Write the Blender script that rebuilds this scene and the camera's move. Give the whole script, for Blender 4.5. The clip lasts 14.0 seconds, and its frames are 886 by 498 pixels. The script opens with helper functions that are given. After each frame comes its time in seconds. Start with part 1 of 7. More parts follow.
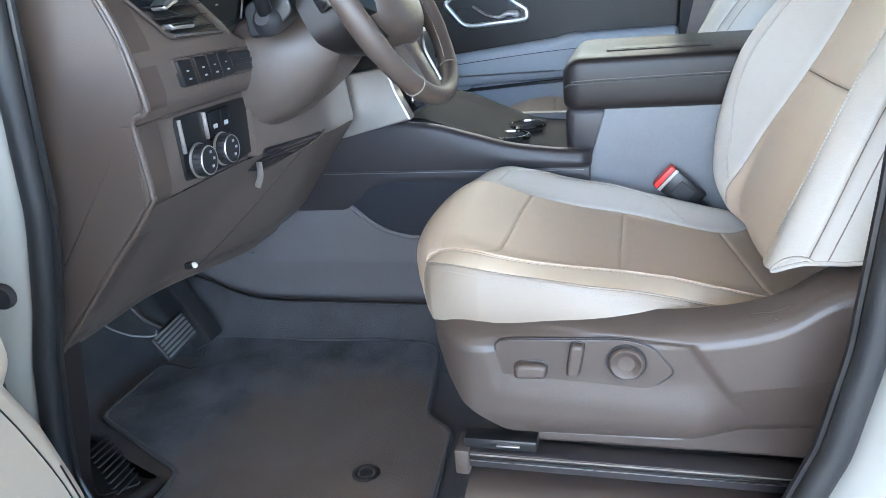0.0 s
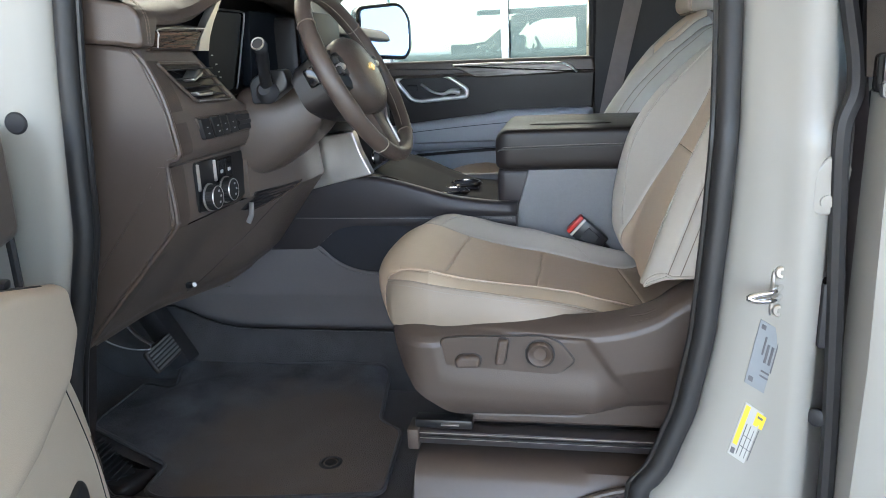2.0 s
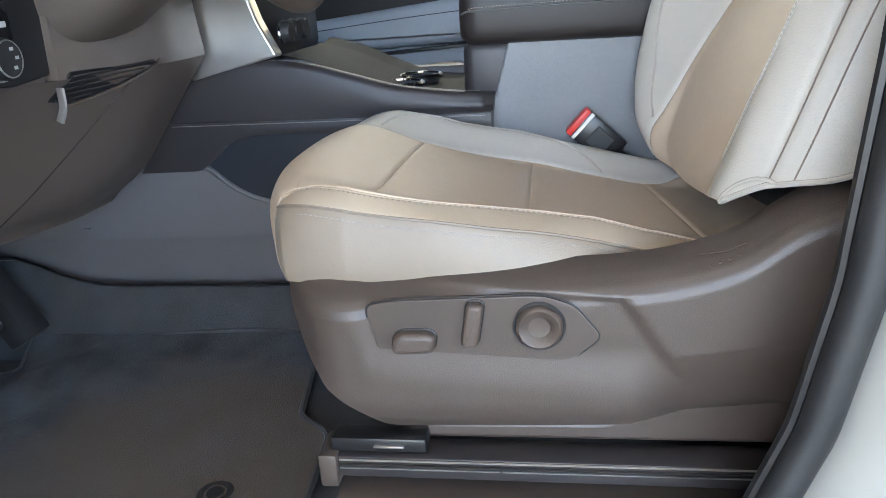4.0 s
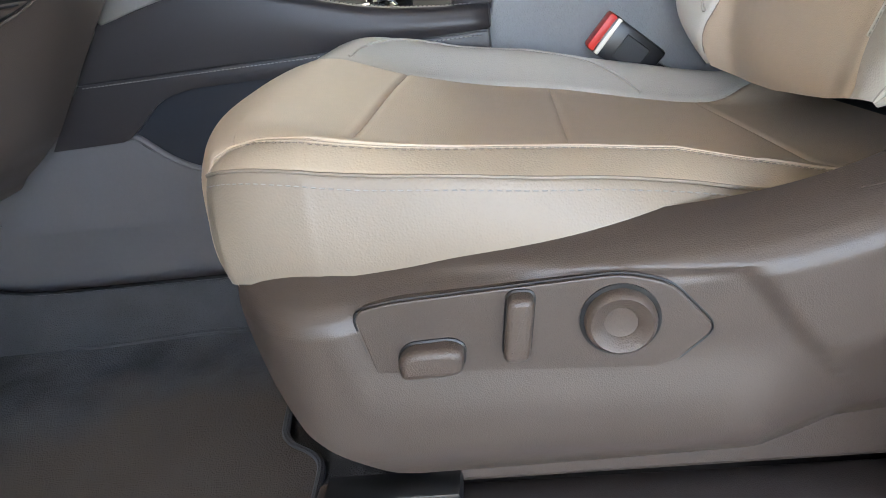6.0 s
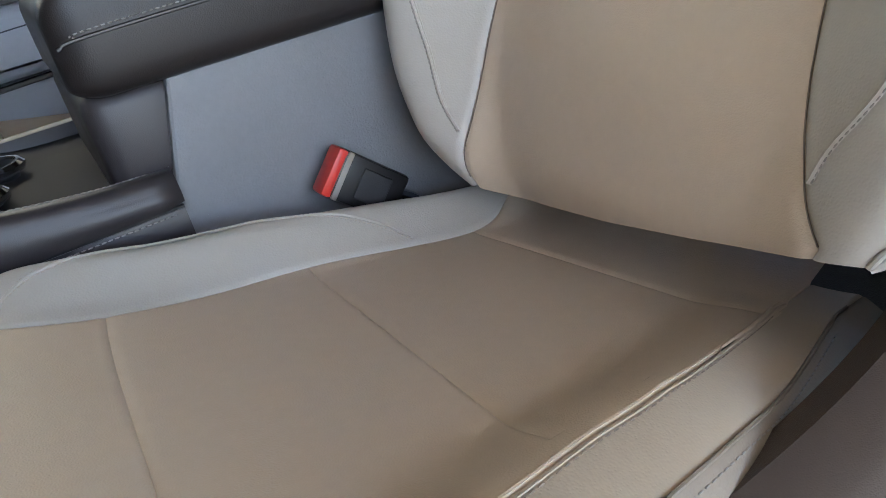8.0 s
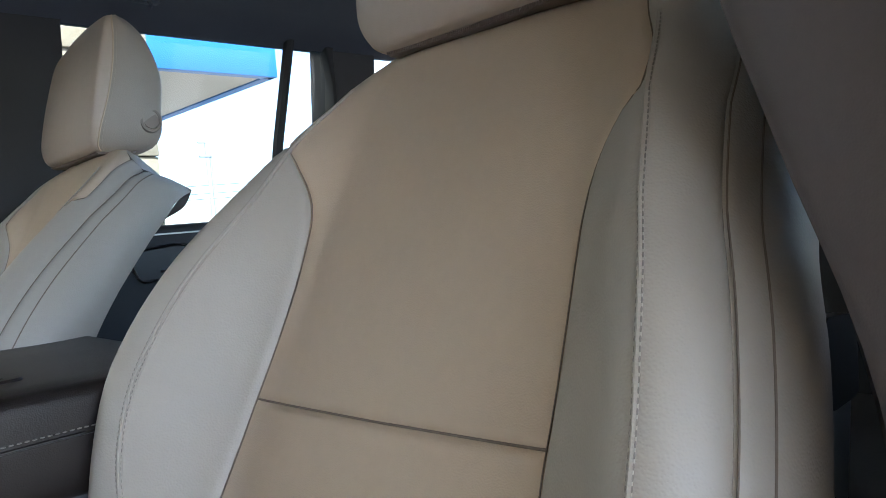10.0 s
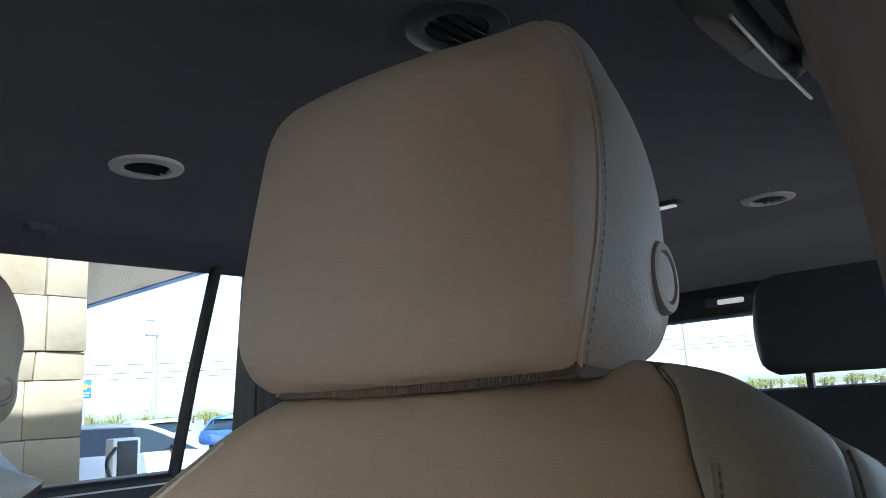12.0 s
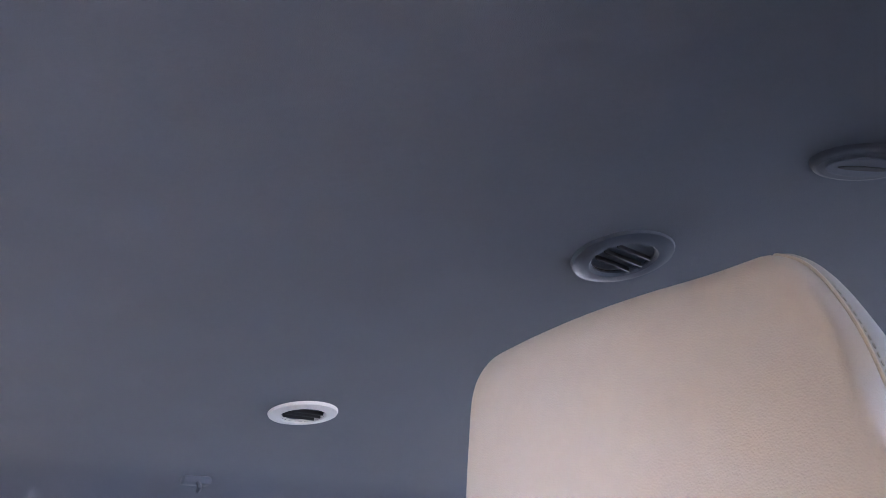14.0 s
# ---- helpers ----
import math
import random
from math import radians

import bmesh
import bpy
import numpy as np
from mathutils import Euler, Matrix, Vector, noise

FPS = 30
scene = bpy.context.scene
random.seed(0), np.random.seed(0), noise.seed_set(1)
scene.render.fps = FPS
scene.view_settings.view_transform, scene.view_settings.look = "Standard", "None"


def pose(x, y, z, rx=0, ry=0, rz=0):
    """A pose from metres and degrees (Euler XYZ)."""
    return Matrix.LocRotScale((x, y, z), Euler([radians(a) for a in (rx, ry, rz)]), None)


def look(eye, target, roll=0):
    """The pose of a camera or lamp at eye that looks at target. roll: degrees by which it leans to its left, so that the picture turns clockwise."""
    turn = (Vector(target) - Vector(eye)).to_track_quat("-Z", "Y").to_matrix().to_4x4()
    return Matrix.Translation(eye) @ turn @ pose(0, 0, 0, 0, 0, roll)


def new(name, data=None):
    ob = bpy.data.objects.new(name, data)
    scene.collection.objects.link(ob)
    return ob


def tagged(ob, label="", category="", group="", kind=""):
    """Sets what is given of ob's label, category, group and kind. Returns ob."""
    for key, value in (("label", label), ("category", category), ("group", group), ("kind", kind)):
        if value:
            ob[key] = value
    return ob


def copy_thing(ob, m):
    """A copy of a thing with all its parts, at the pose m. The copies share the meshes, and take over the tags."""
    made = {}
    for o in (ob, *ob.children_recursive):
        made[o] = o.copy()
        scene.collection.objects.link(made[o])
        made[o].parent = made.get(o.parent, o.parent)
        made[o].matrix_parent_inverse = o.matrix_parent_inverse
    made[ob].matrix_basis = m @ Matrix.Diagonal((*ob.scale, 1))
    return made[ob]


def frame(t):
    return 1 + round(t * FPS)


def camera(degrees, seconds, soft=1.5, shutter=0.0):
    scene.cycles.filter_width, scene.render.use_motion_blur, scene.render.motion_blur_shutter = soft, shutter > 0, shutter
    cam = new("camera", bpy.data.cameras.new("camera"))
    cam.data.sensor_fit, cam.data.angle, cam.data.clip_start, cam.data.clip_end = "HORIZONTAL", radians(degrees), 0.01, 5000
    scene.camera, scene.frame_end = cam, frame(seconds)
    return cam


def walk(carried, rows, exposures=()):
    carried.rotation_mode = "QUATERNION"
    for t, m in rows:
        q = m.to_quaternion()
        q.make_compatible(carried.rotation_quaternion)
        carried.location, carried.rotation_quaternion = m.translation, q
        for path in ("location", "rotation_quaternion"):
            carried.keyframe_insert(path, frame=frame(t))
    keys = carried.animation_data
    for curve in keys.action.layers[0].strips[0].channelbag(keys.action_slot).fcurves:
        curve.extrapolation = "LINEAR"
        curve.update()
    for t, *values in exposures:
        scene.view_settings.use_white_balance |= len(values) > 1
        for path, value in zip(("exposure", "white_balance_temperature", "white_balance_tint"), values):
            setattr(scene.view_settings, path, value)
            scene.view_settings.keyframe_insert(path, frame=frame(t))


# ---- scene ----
cam = camera(63.0, 14.0, soft=0.8)
PATH = [
    (0, (0.298, -0.95, 1.362), (-0.218, 0.851, 0.661), -5.2),
    (0.5, (0.316, -1.16, 1.401), (-0.109, 0.692, 0.777), -3.9),
    (1, (0.334, -1.257, 1.393), (-0.048, 0.622, 0.823), -3.1),
    (1.5, (0.341, -1.275, 1.39), (-0.018, 0.617, 0.849), -2.6),
    (2, (0.342, -1.273, 1.387), (-0.008, 0.624, 0.857), -2.6),
    (2.5, (0.345, -1.256, 1.388), (0.001, 0.639, 0.85), -2.8),
    (3, (0.347, -1.109, 1.384), (0.018, 0.775, 0.799), -3.0),
    (3.5, (0.324, -0.891, 1.278), (0.018, 0.979, 0.637), -3.4),
    (3.7, (0.31, -0.818, 1.23), (0.022, 1.047, 0.567), -3.3),
    (6, (0.233, -0.492, 1.109), (-0.01, 1.323, 0.304), -8.8),
    (6.5, (0.107, -0.376, 1.145), (0.004, 1.42, 0.27), -13.6),
    (7, (0.069, -0.264, 1.186), (0.195, 1.486, 0.228), -17.5),
    (7.5, (0.091, -0.201, 1.191), (0.534, 1.497, 0.232), -16.6),
    (8, (0.129, -0.186, 1.198), (0.895, 1.429, 0.301), -13.6),
    (8.5, (0.226, -0.196, 1.203), (1.106, 1.427, 0.433), -13.6),
    (9, (0.249, -0.194, 1.223), (1.359, 1.381, 0.69), -9.9),
    (11.3, (0.349, -0.1, 1.434), (1.826, 1.22, 1.714), -4.0),
    (11.5, (0.377, -0.084, 1.446), (1.856, 1.223, 1.77), -3.9),
    (12, (0.438, -0.042, 1.467), (1.91, 1.248, 1.876), -3.5),
    (12.5, (0.464, -0.022, 1.472), (1.93, 1.246, 1.967), -3.5),
    (13, (0.47, -0.018, 1.474), (1.901, 1.223, 2.115), -3.6),
    (13.5, (0.466, -0.006, 1.487), (1.758, 1.239, 2.37), -4.2),
    (14, (0.379, 0.013, 1.496), (1.554, 1.304, 2.472), -5.9),
]
EXPO = [
    (0, 4.1, 5400, 8), (0.7, 3.28, 5750, 9), (3.2, 3.22, 5900, 9), (3.7, 3.7, 5750, 8), (6.0, 3.65, 6100, 10), (6.5, 3.5, 6100, 9), (7.2, 3.52, 6050, 9), (7.6, 3.42, 5900, 9), (8.5, 3.15, 5750, 12), (9.2, 3.0, 5800, 12),
    (11.3, 3.0, 5600, 5), (12.5, 2.78, 6100, 14), (13.0, 2.95, 6000, 20), (13.5, 3.5, 5900, 44), (14, 5.1, 5500, 24),
]
walk(cam, [(t, look(eye, target, roll)) for t, eye, target, roll in PATH], EXPO)

# ---- light ----
SUN_EL, SUN_AZ = radians(52), radians(198)
world = bpy.data.worlds.new("sky")
scene.world = world
world.use_nodes = True
wn = world.node_tree
sky = wn.nodes.new("ShaderNodeTexSky")
sky.sky_type = "NISHITA"
sky.sun_disc = False
sky.sun_elevation, sky.sun_rotation = SUN_EL, SUN_AZ
sky.air_density, sky.dust_density = 1.0, 1.5
wn.links.new(sky.outputs[0], wn.nodes["Background"].inputs[0])
wn.nodes["Background"].inputs[1].default_value = 0.15
sun = new("sun", bpy.data.lights.new("sun", "SUN"))
sun.data.energy, sun.data.angle, sun.data.color = 4.0, radians(0.6), (1.0, 0.94, 0.85)
sun_from = Vector((math.sin(SUN_AZ) * math.cos(SUN_EL), math.cos(SUN_AZ) * math.cos(SUN_EL), math.sin(SUN_EL)))
sun.matrix_world = look(sun_from * 60, (0, 0, 0))


# ---- materials ----
def mat(name, base, rough=0.5, metal=0.0, vary=0.08, vscale=6.0, grain=0.0, gscale=900.0, gkind="voronoi", coat=0.0, spot=None, sheen=0.0, island=0.0, spec=0.5):
    """A surface with a base colour, a broad and a fine variation, and a fine relief (grain, in metres of relief)."""
    m = bpy.data.materials.new(name)
    m.use_nodes = True
    nt = m.node_tree
    bsdf = nt.nodes["Principled BSDF"]
    co = nt.nodes.new("ShaderNodeTexCoord")
    n1 = nt.nodes.new("ShaderNodeTexNoise")
    n1.inputs["Scale"].default_value, n1.inputs["Detail"].default_value = vscale, 6.0
    nt.links.new(co.outputs["Object"], n1.inputs["Vector"])
    n2 = nt.nodes.new("ShaderNodeTexNoise")
    n2.inputs["Scale"].default_value, n2.inputs["Detail"].default_value = vscale * 22, 3.0
    nt.links.new(co.outputs["Object"], n2.inputs["Vector"])
    add = nt.nodes.new("ShaderNodeMath")
    add.operation = "MULTIPLY_ADD"
    add.inputs[1].default_value = 0.35
    nt.links.new(n2.outputs["Fac"], add.inputs[0])
    nt.links.new(n1.outputs["Fac"], add.inputs[2])
    ramp = nt.nodes.new("ShaderNodeValToRGB")
    ramp.color_ramp.elements[0].position, ramp.color_ramp.elements[1].position = 0.42, 0.92
    lo = [c * (1 - vary) for c in base]
    hi = [min(1.0, c * (1 + vary)) for c in base]
    ramp.color_ramp.elements[0].color, ramp.color_ramp.elements[1].color = (*lo, 1), (*hi, 1)
    nt.links.new(add.outputs[0], ramp.inputs[0])
    colour = ramp.outputs[0]
    if spot:
        n3 = nt.nodes.new("ShaderNodeTexNoise")
        n3.inputs["Scale"].default_value, n3.inputs["Detail"].default_value = spot[1], 8.0
        nt.links.new(co.outputs["Object"], n3.inputs["Vector"])
        r3 = nt.nodes.new("ShaderNodeValToRGB")
        r3.color_ramp.elements[0].position, r3.color_ramp.elements[1].position = spot[2], spot[3]
        nt.links.new(n3.outputs["Fac"], r3.inputs[0])
        mix = nt.nodes.new("ShaderNodeMix")
        mix.data_type = "RGBA"
        nt.links.new(r3.outputs[0], mix.inputs[0])
        nt.links.new(colour, mix.inputs[6])
        mix.inputs[7].default_value = (*spot[0], 1)
        colour = mix.outputs[2]
    if island:
        info = nt.nodes.new("ShaderNodeObjectInfo")
        hsv = nt.nodes.new("ShaderNodeHueSaturation")
        mp = nt.nodes.new("ShaderNodeMapRange")
        mp.inputs[3].default_value, mp.inputs[4].default_value = 1 - island, 1 + island
        nt.links.new(info.outputs["Random"], mp.inputs[0])
        nt.links.new(mp.outputs[0], hsv.inputs["Value"])
        nt.links.new(colour, hsv.inputs["Color"])
        colour = hsv.outputs[0]
    nt.links.new(colour, bsdf.inputs["Base Color"])
    mr = nt.nodes.new("ShaderNodeMapRange")
    mr.inputs[3].default_value, mr.inputs[4].default_value = max(0.005, rough - min(0.07, 0.4 * rough)), min(1.0, rough + min(0.07, 0.4 * rough))
    nt.links.new(n1.outputs["Fac"], mr.inputs[0])
    nt.links.new(mr.outputs[0], bsdf.inputs["Roughness"])
    bsdf.inputs["Metallic"].default_value = metal
    bsdf.inputs["Coat Weight"].default_value = coat
    bsdf.inputs["Specular IOR Level"].default_value = spec
    bsdf.inputs["Sheen Weight"].default_value = sheen
    if grain:
        if gkind == "voronoi":
            g = nt.nodes.new("ShaderNodeTexVoronoi")
            g.feature = "SMOOTH_F1"
            out = g.outputs["Distance"]
        else:
            g = nt.nodes.new("ShaderNodeTexNoise")
            g.inputs["Detail"].default_value = 4.0
            out = g.outputs["Fac"]
        g.inputs["Scale"].default_value = gscale
        nt.links.new(co.outputs["Object"], g.inputs["Vector"])
        b = nt.nodes.new("ShaderNodeBump")
        b.inputs["Strength"].default_value, b.inputs["Distance"].default_value = 0.6, grain
        nt.links.new(out, b.inputs["Height"])
        nt.links.new(b.outputs[0], bsdf.inputs["Normal"])
    return m


def wood(name, lo=(0.02, 0.012, 0.01), hi=(0.13, 0.075, 0.05), stretch=(4, 4, 90)):
    m = mat(name, (0.05, 0.03, 0.022), 0.25, coat=0.4)
    nt = m.node_tree
    bsdf = nt.nodes["Principled BSDF"]
    co = nt.nodes.new("ShaderNodeTexCoord")
    mp = nt.nodes.new("ShaderNodeMapping")
    mp.inputs["Scale"].default_value = stretch
    nz = nt.nodes.new("ShaderNodeTexNoise")
    nz.inputs["Scale"].default_value, nz.inputs["Detail"].default_value, nz.inputs["Distortion"].default_value = 3.0, 8.0, 1.2
    rp = nt.nodes.new("ShaderNodeValToRGB")
    rp.color_ramp.elements[0].color, rp.color_ramp.elements[1].color = (*lo, 1), (*hi, 1)
    rp.color_ramp.elements[0].position, rp.color_ramp.elements[1].position = 0.35, 0.7
    nt.links.new(co.outputs["Object"], mp.inputs[0])
    nt.links.new(mp.outputs[0], nz.inputs["Vector"])
    nt.links.new(nz.outputs["Fac"], rp.inputs[0])
    nt.links.new(rp.outputs[0], bsdf.inputs["Base Color"])
    return m


def glass(name, tint, alpha=0.12):
    m = bpy.data.materials.new(name)
    m.use_nodes = True
    nt = m.node_tree
    nt.nodes.remove(nt.nodes["Principled BSDF"])
    tr = nt.nodes.new("ShaderNodeBsdfTransparent")
    gl = nt.nodes.new("ShaderNodeBsdfGlossy")
    gl.inputs["Roughness"].default_value = 0.02
    fr = nt.nodes.new("ShaderNodeFresnel")
    fr.inputs["IOR"].default_value = 1.45
    mx = nt.nodes.new("ShaderNodeMixShader")
    tr.inputs[0].default_value = (*tint, 1)
    nt.links.new(fr.outputs[0], mx.inputs[0])
    nt.links.new(tr.outputs[0], mx.inputs[1])
    nt.links.new(gl.outputs[0], mx.inputs[2])
    nt.links.new(mx.outputs[0], nt.nodes["Material Output"].inputs[0])
    return m


TAUPE = mat("taupe_leather", (0.35, 0.305, 0.262), 0.46, vary=0.035, vscale=5, grain=0.0004, gscale=520)
LOWER = mat("console_side_plastic", (0.135, 0.128, 0.13), 0.5, spec=0.3, vary=0.06, vscale=7, grain=0.0003, gscale=700, gkind="noise")
# light seat leather twice: lit tone for the bolster top, dimmed for the side
BOLSTER_LIT = mat("lit_bolster_leather", (0.405, 0.33, 0.245), 0.46, vary=0.035, vscale=5, grain=0.00035, gscale=620)
SIDE_DIM = mat("dimmed_side_leather", (0.225, 0.184, 0.141), 0.45, vary=0.035, vscale=5, grain=0.00035, gscale=620)
DIAL = mat("matt_black", (0.014, 0.014, 0.015), 0.65, vary=0.05)
LEATHER = mat("light_leather", (0.42, 0.388, 0.338), 0.44, vary=0.035, vscale=5, grain=0.00035, gscale=620)
TAN = mat("tan_leather", (0.53, 0.425, 0.315), 0.48, vary=0.06, vscale=4, grain=0.00035, gscale=900)
HEAD_TAN = mat("soft_tan_leather", (0.50, 0.415, 0.348), 0.5, vary=0.06, vscale=4, grain=0.00035, gscale=900)
BROWN = mat("brown_plastic", (0.066, 0.050, 0.041), 0.40, vary=0.08, vscale=8, grain=0.0003, gscale=1100)
# brown lightened in its colour, as if lit from below and ahead
LIT_BROWN = mat("lit_dash_brown", (0.105, 0.083, 0.070), 0.42, vary=0.08, vscale=6, grain=0.0004, gscale=900)
BROWN_SOFT = mat("brown_vinyl", (0.076, 0.057, 0.046), 0.38, vary=0.08, vscale=6, grain=0.00045, gscale=900)
DARK_VINYL = mat("dark_vinyl", (0.021, 0.0175, 0.0165), 0.38, spec=0.3, vary=0.06, vscale=6, grain=0.0003, gscale=800)
GREY_TRIM = mat("console_plastic", (0.165, 0.168, 0.176), 0.48, vary=0.1, vscale=7, grain=0.0009, gscale=420, gkind="noise")
CONSOLE = mat("console_dark", (0.034, 0.030, 0.031), 0.38, spec=0.35, vary=0.06, vscale=7, grain=0.0002, gscale=1100)
CARPET = mat("carpet", (0.052, 0.052, 0.055), 0.95, vary=0.25, vscale=14, grain=0.0025, gscale=420, gkind="noise", sheen=0.2)
MAT_CARPET = mat("mat_carpet", (0.062, 0.066, 0.074), 0.95, vary=0.8, vscale=9, grain=0.004, gscale=380, gkind="noise", sheen=0.1)
def colour_patch(m, centre, r0, r1, colour):
    """A broad patch of another colour with a ragged edge round a place."""
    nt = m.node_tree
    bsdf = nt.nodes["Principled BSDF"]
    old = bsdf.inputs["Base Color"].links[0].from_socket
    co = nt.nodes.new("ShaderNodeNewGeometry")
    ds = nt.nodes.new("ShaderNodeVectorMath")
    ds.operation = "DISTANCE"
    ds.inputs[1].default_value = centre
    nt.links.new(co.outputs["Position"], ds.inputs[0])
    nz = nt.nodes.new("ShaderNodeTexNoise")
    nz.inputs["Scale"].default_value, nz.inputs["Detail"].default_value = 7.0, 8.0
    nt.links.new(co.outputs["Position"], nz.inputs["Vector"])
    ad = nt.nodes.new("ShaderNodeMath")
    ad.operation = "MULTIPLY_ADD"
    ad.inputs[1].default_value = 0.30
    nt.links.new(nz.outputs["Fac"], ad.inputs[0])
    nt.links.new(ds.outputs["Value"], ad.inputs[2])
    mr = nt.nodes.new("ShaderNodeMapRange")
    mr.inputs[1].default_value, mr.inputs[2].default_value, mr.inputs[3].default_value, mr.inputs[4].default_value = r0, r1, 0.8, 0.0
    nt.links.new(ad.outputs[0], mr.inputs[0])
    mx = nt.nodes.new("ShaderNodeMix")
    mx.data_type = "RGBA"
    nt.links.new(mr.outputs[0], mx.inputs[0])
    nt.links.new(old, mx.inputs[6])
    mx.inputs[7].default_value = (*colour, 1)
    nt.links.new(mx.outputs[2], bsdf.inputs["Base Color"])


colour_patch(MAT_CARPET, (-0.24, 0.10, 0.53), 0.37, 0.49, (0.118, 0.090, 0.066))
RUBBER = mat("black_rubber", (0.018, 0.018, 0.02), 0.6, vary=0.1, vscale=10, grain=0.0002, gscale=500)
SEAL = mat("door_seal", (0.017, 0.017, 0.018), 0.5, vary=0.1, vscale=12, grain=0.0002, gscale=600)
BLACK = mat("black_plastic", (0.012, 0.012, 0.013), 0.35, vary=0.1, vscale=10)
GLOSS_BLACK = mat("gloss_black", (0.008, 0.008, 0.009), 0.12, vary=0.1, vscale=10)
SATIN = mat("satin_silver", (0.62, 0.60, 0.58), 0.32, metal=0.9, vary=0.03, vscale=3)
CHROME = mat("chrome", (0.8, 0.8, 0.8), 0.09, metal=1.0, vary=0.03)
STEEL = mat("zinc_steel", (0.55, 0.545, 0.53), 0.3, metal=1.0, vary=0.1, vscale=30)
BUTTON = mat("button_plastic", (0.26, 0.22, 0.185), 0.5, vary=0.04, vscale=8)
PAINT = mat("white_paint", (0.275, 0.265, 0.24), 0.34, vary=0.02, vscale=2, coat=0.12)
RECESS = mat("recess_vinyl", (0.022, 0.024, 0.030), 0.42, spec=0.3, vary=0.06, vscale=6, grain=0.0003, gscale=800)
HEADLINER = mat("headliner_cloth", (0.086, 0.096, 0.122), 0.95, vary=0.1, vscale=9, grain=0.0006, gscale=1200, gkind="noise", sheen=0.15)
BLACK_TRIM = mat("black_trim", (0.02, 0.02, 0.022), 0.55, vary=0.1, vscale=8, grain=0.0002, gscale=900)
GOLD = mat("gold_badge", (0.75, 0.5, 0.18), 0.25, metal=0.9, vary=0.05)
BARE = mat("worn_rubber", (0.13, 0.13, 0.13), 0.6, vary=0.2, vscale=30)
GREY_VINYL = mat("grey_vinyl", (0.36, 0.385, 0.43), 0.5, vary=0.05, vscale=6, grain=0.0003, gscale=800)
WOOD_GREY = wood("grey_wood", (0.10, 0.092, 0.085), (0.30, 0.275, 0.25))
SILVER = mat("silver_paint", (0.86, 0.86, 0.85), 0.4, metal=0.75, vary=0.03, vscale=4)
MIRROR = mat("mirror", (0.9, 0.9, 0.9), 0.02, metal=1.0, vary=0.0)
# seat leather with the second row's shade put into its colour
SHADED_LEATHER = mat("shaded_leather", (0.05, 0.05, 0.052), 0.5, vary=0.05, vscale=5, grain=0.0003, gscale=700)
LEATHER_TRIM = mat("beige_trim", (0.52, 0.44, 0.345), 0.5, vary=0.04, vscale=5, grain=0.0003, gscale=800)
STEEL_GREY = mat("grey_steel", (0.3, 0.3, 0.3), 0.5, metal=0.3, vary=0.05)
PLEAT = mat("pleated_cloth", (0.15, 0.12, 0.10), 0.8, vary=0.1, vscale=20)
PILLAR_TRIM = mat("pillar_plastic", (0.15, 0.128, 0.13), 0.6, vary=0.08, vscale=8, grain=0.0002, gscale=900)
RED = mat("red_button", (0.55, 0.03, 0.02), 0.4, vary=0.05)
STITCH = mat("thread", (0.41, 0.36, 0.3), 0.8, vary=0.1, vscale=200)
THREAD_GREY = mat("grey_thread", (0.26, 0.24, 0.22), 0.8, vary=0.1, vscale=200)
STITCH_DARK = mat("dark_thread", (0.2, 0.165, 0.135), 0.8, vary=0.1, vscale=200)
WOOD = wood("dark_wood")
GLASS = glass("window_glass", (0.88, 0.95, 0.93))
TRAY = mat("console_tray", (0.022, 0.023, 0.026), 0.7, spec=0.15, vary=0.06)
TINTED = glass("privacy_glass", (0.40, 0.47, 0.52))
STONE = mat("limestone", (0.37, 0.305, 0.21), 0.9, vary=0.16, vscale=3, grain=0.012, gscale=14, gkind="noise", spot=((0.33, 0.25, 0.15), 1.6, 0.52, 0.75), island=0.10)
MORTAR = mat("mortar", (0.36, 0.31, 0.24), 0.95, vary=0.1, vscale=20, grain=0.004, gscale=80, gkind="noise")
CANOPY = mat("canopy_stucco", (0.80, 0.72, 0.59), 0.9, vary=0.05, vscale=1.5, grain=0.003, gscale=90, gkind="noise")
STUCCO = mat("stucco", (0.68, 0.58, 0.45), 0.9, vary=0.05, vscale=1.5, grain=0.003, gscale=90, gkind="noise")
ASPHALT = mat("concrete", (0.20, 0.186, 0.163), 0.92, vary=0.2, vscale=1.2, grain=0.004, gscale=160, gkind="noise")
BLUE = mat("blue_metal", (0.03, 0.16, 0.42), 0.4, vary=0.05, vscale=2)
WHITE = mat("white_aluminium", (0.75, 0.75, 0.74), 0.4, vary=0.03, vscale=2)
SHOPGLASS = mat("shop_glass", (0.15, 0.195, 0.195), 0.01, metal=0.7, vary=0.05, vscale=0.5)
LEAF = mat("leaves", (0.19, 0.20, 0.045), 0.7, vary=0.4, vscale=0.8)
BARK = mat("bark", (0.09, 0.065, 0.045), 0.9, vary=0.3, vscale=5)
SCREEN = mat("dark_screen", (0.012, 0.014, 0.018), 0.4, spec=0.07, vary=0.05)
PAPER_GREY = mat("grey_label", (0.2, 0.215, 0.23), 0.5, vary=0.04, vscale=40)
PAPER = mat("white_label", (0.4, 0.395, 0.375), 0.5, vary=0.03, vscale=40)
YELLOW = mat("yellow_label", (0.75, 0.5, 0.03), 0.5, vary=0.04, vscale=40)
INK = mat("ink", (0.1, 0.1, 0.11), 0.6, vary=0.05)
WEB = mat("belt_webbing", (0.2, 0.175, 0.165), 0.8, vary=0.08, vscale=40, grain=0.0004, gscale=1500, gkind="noise")
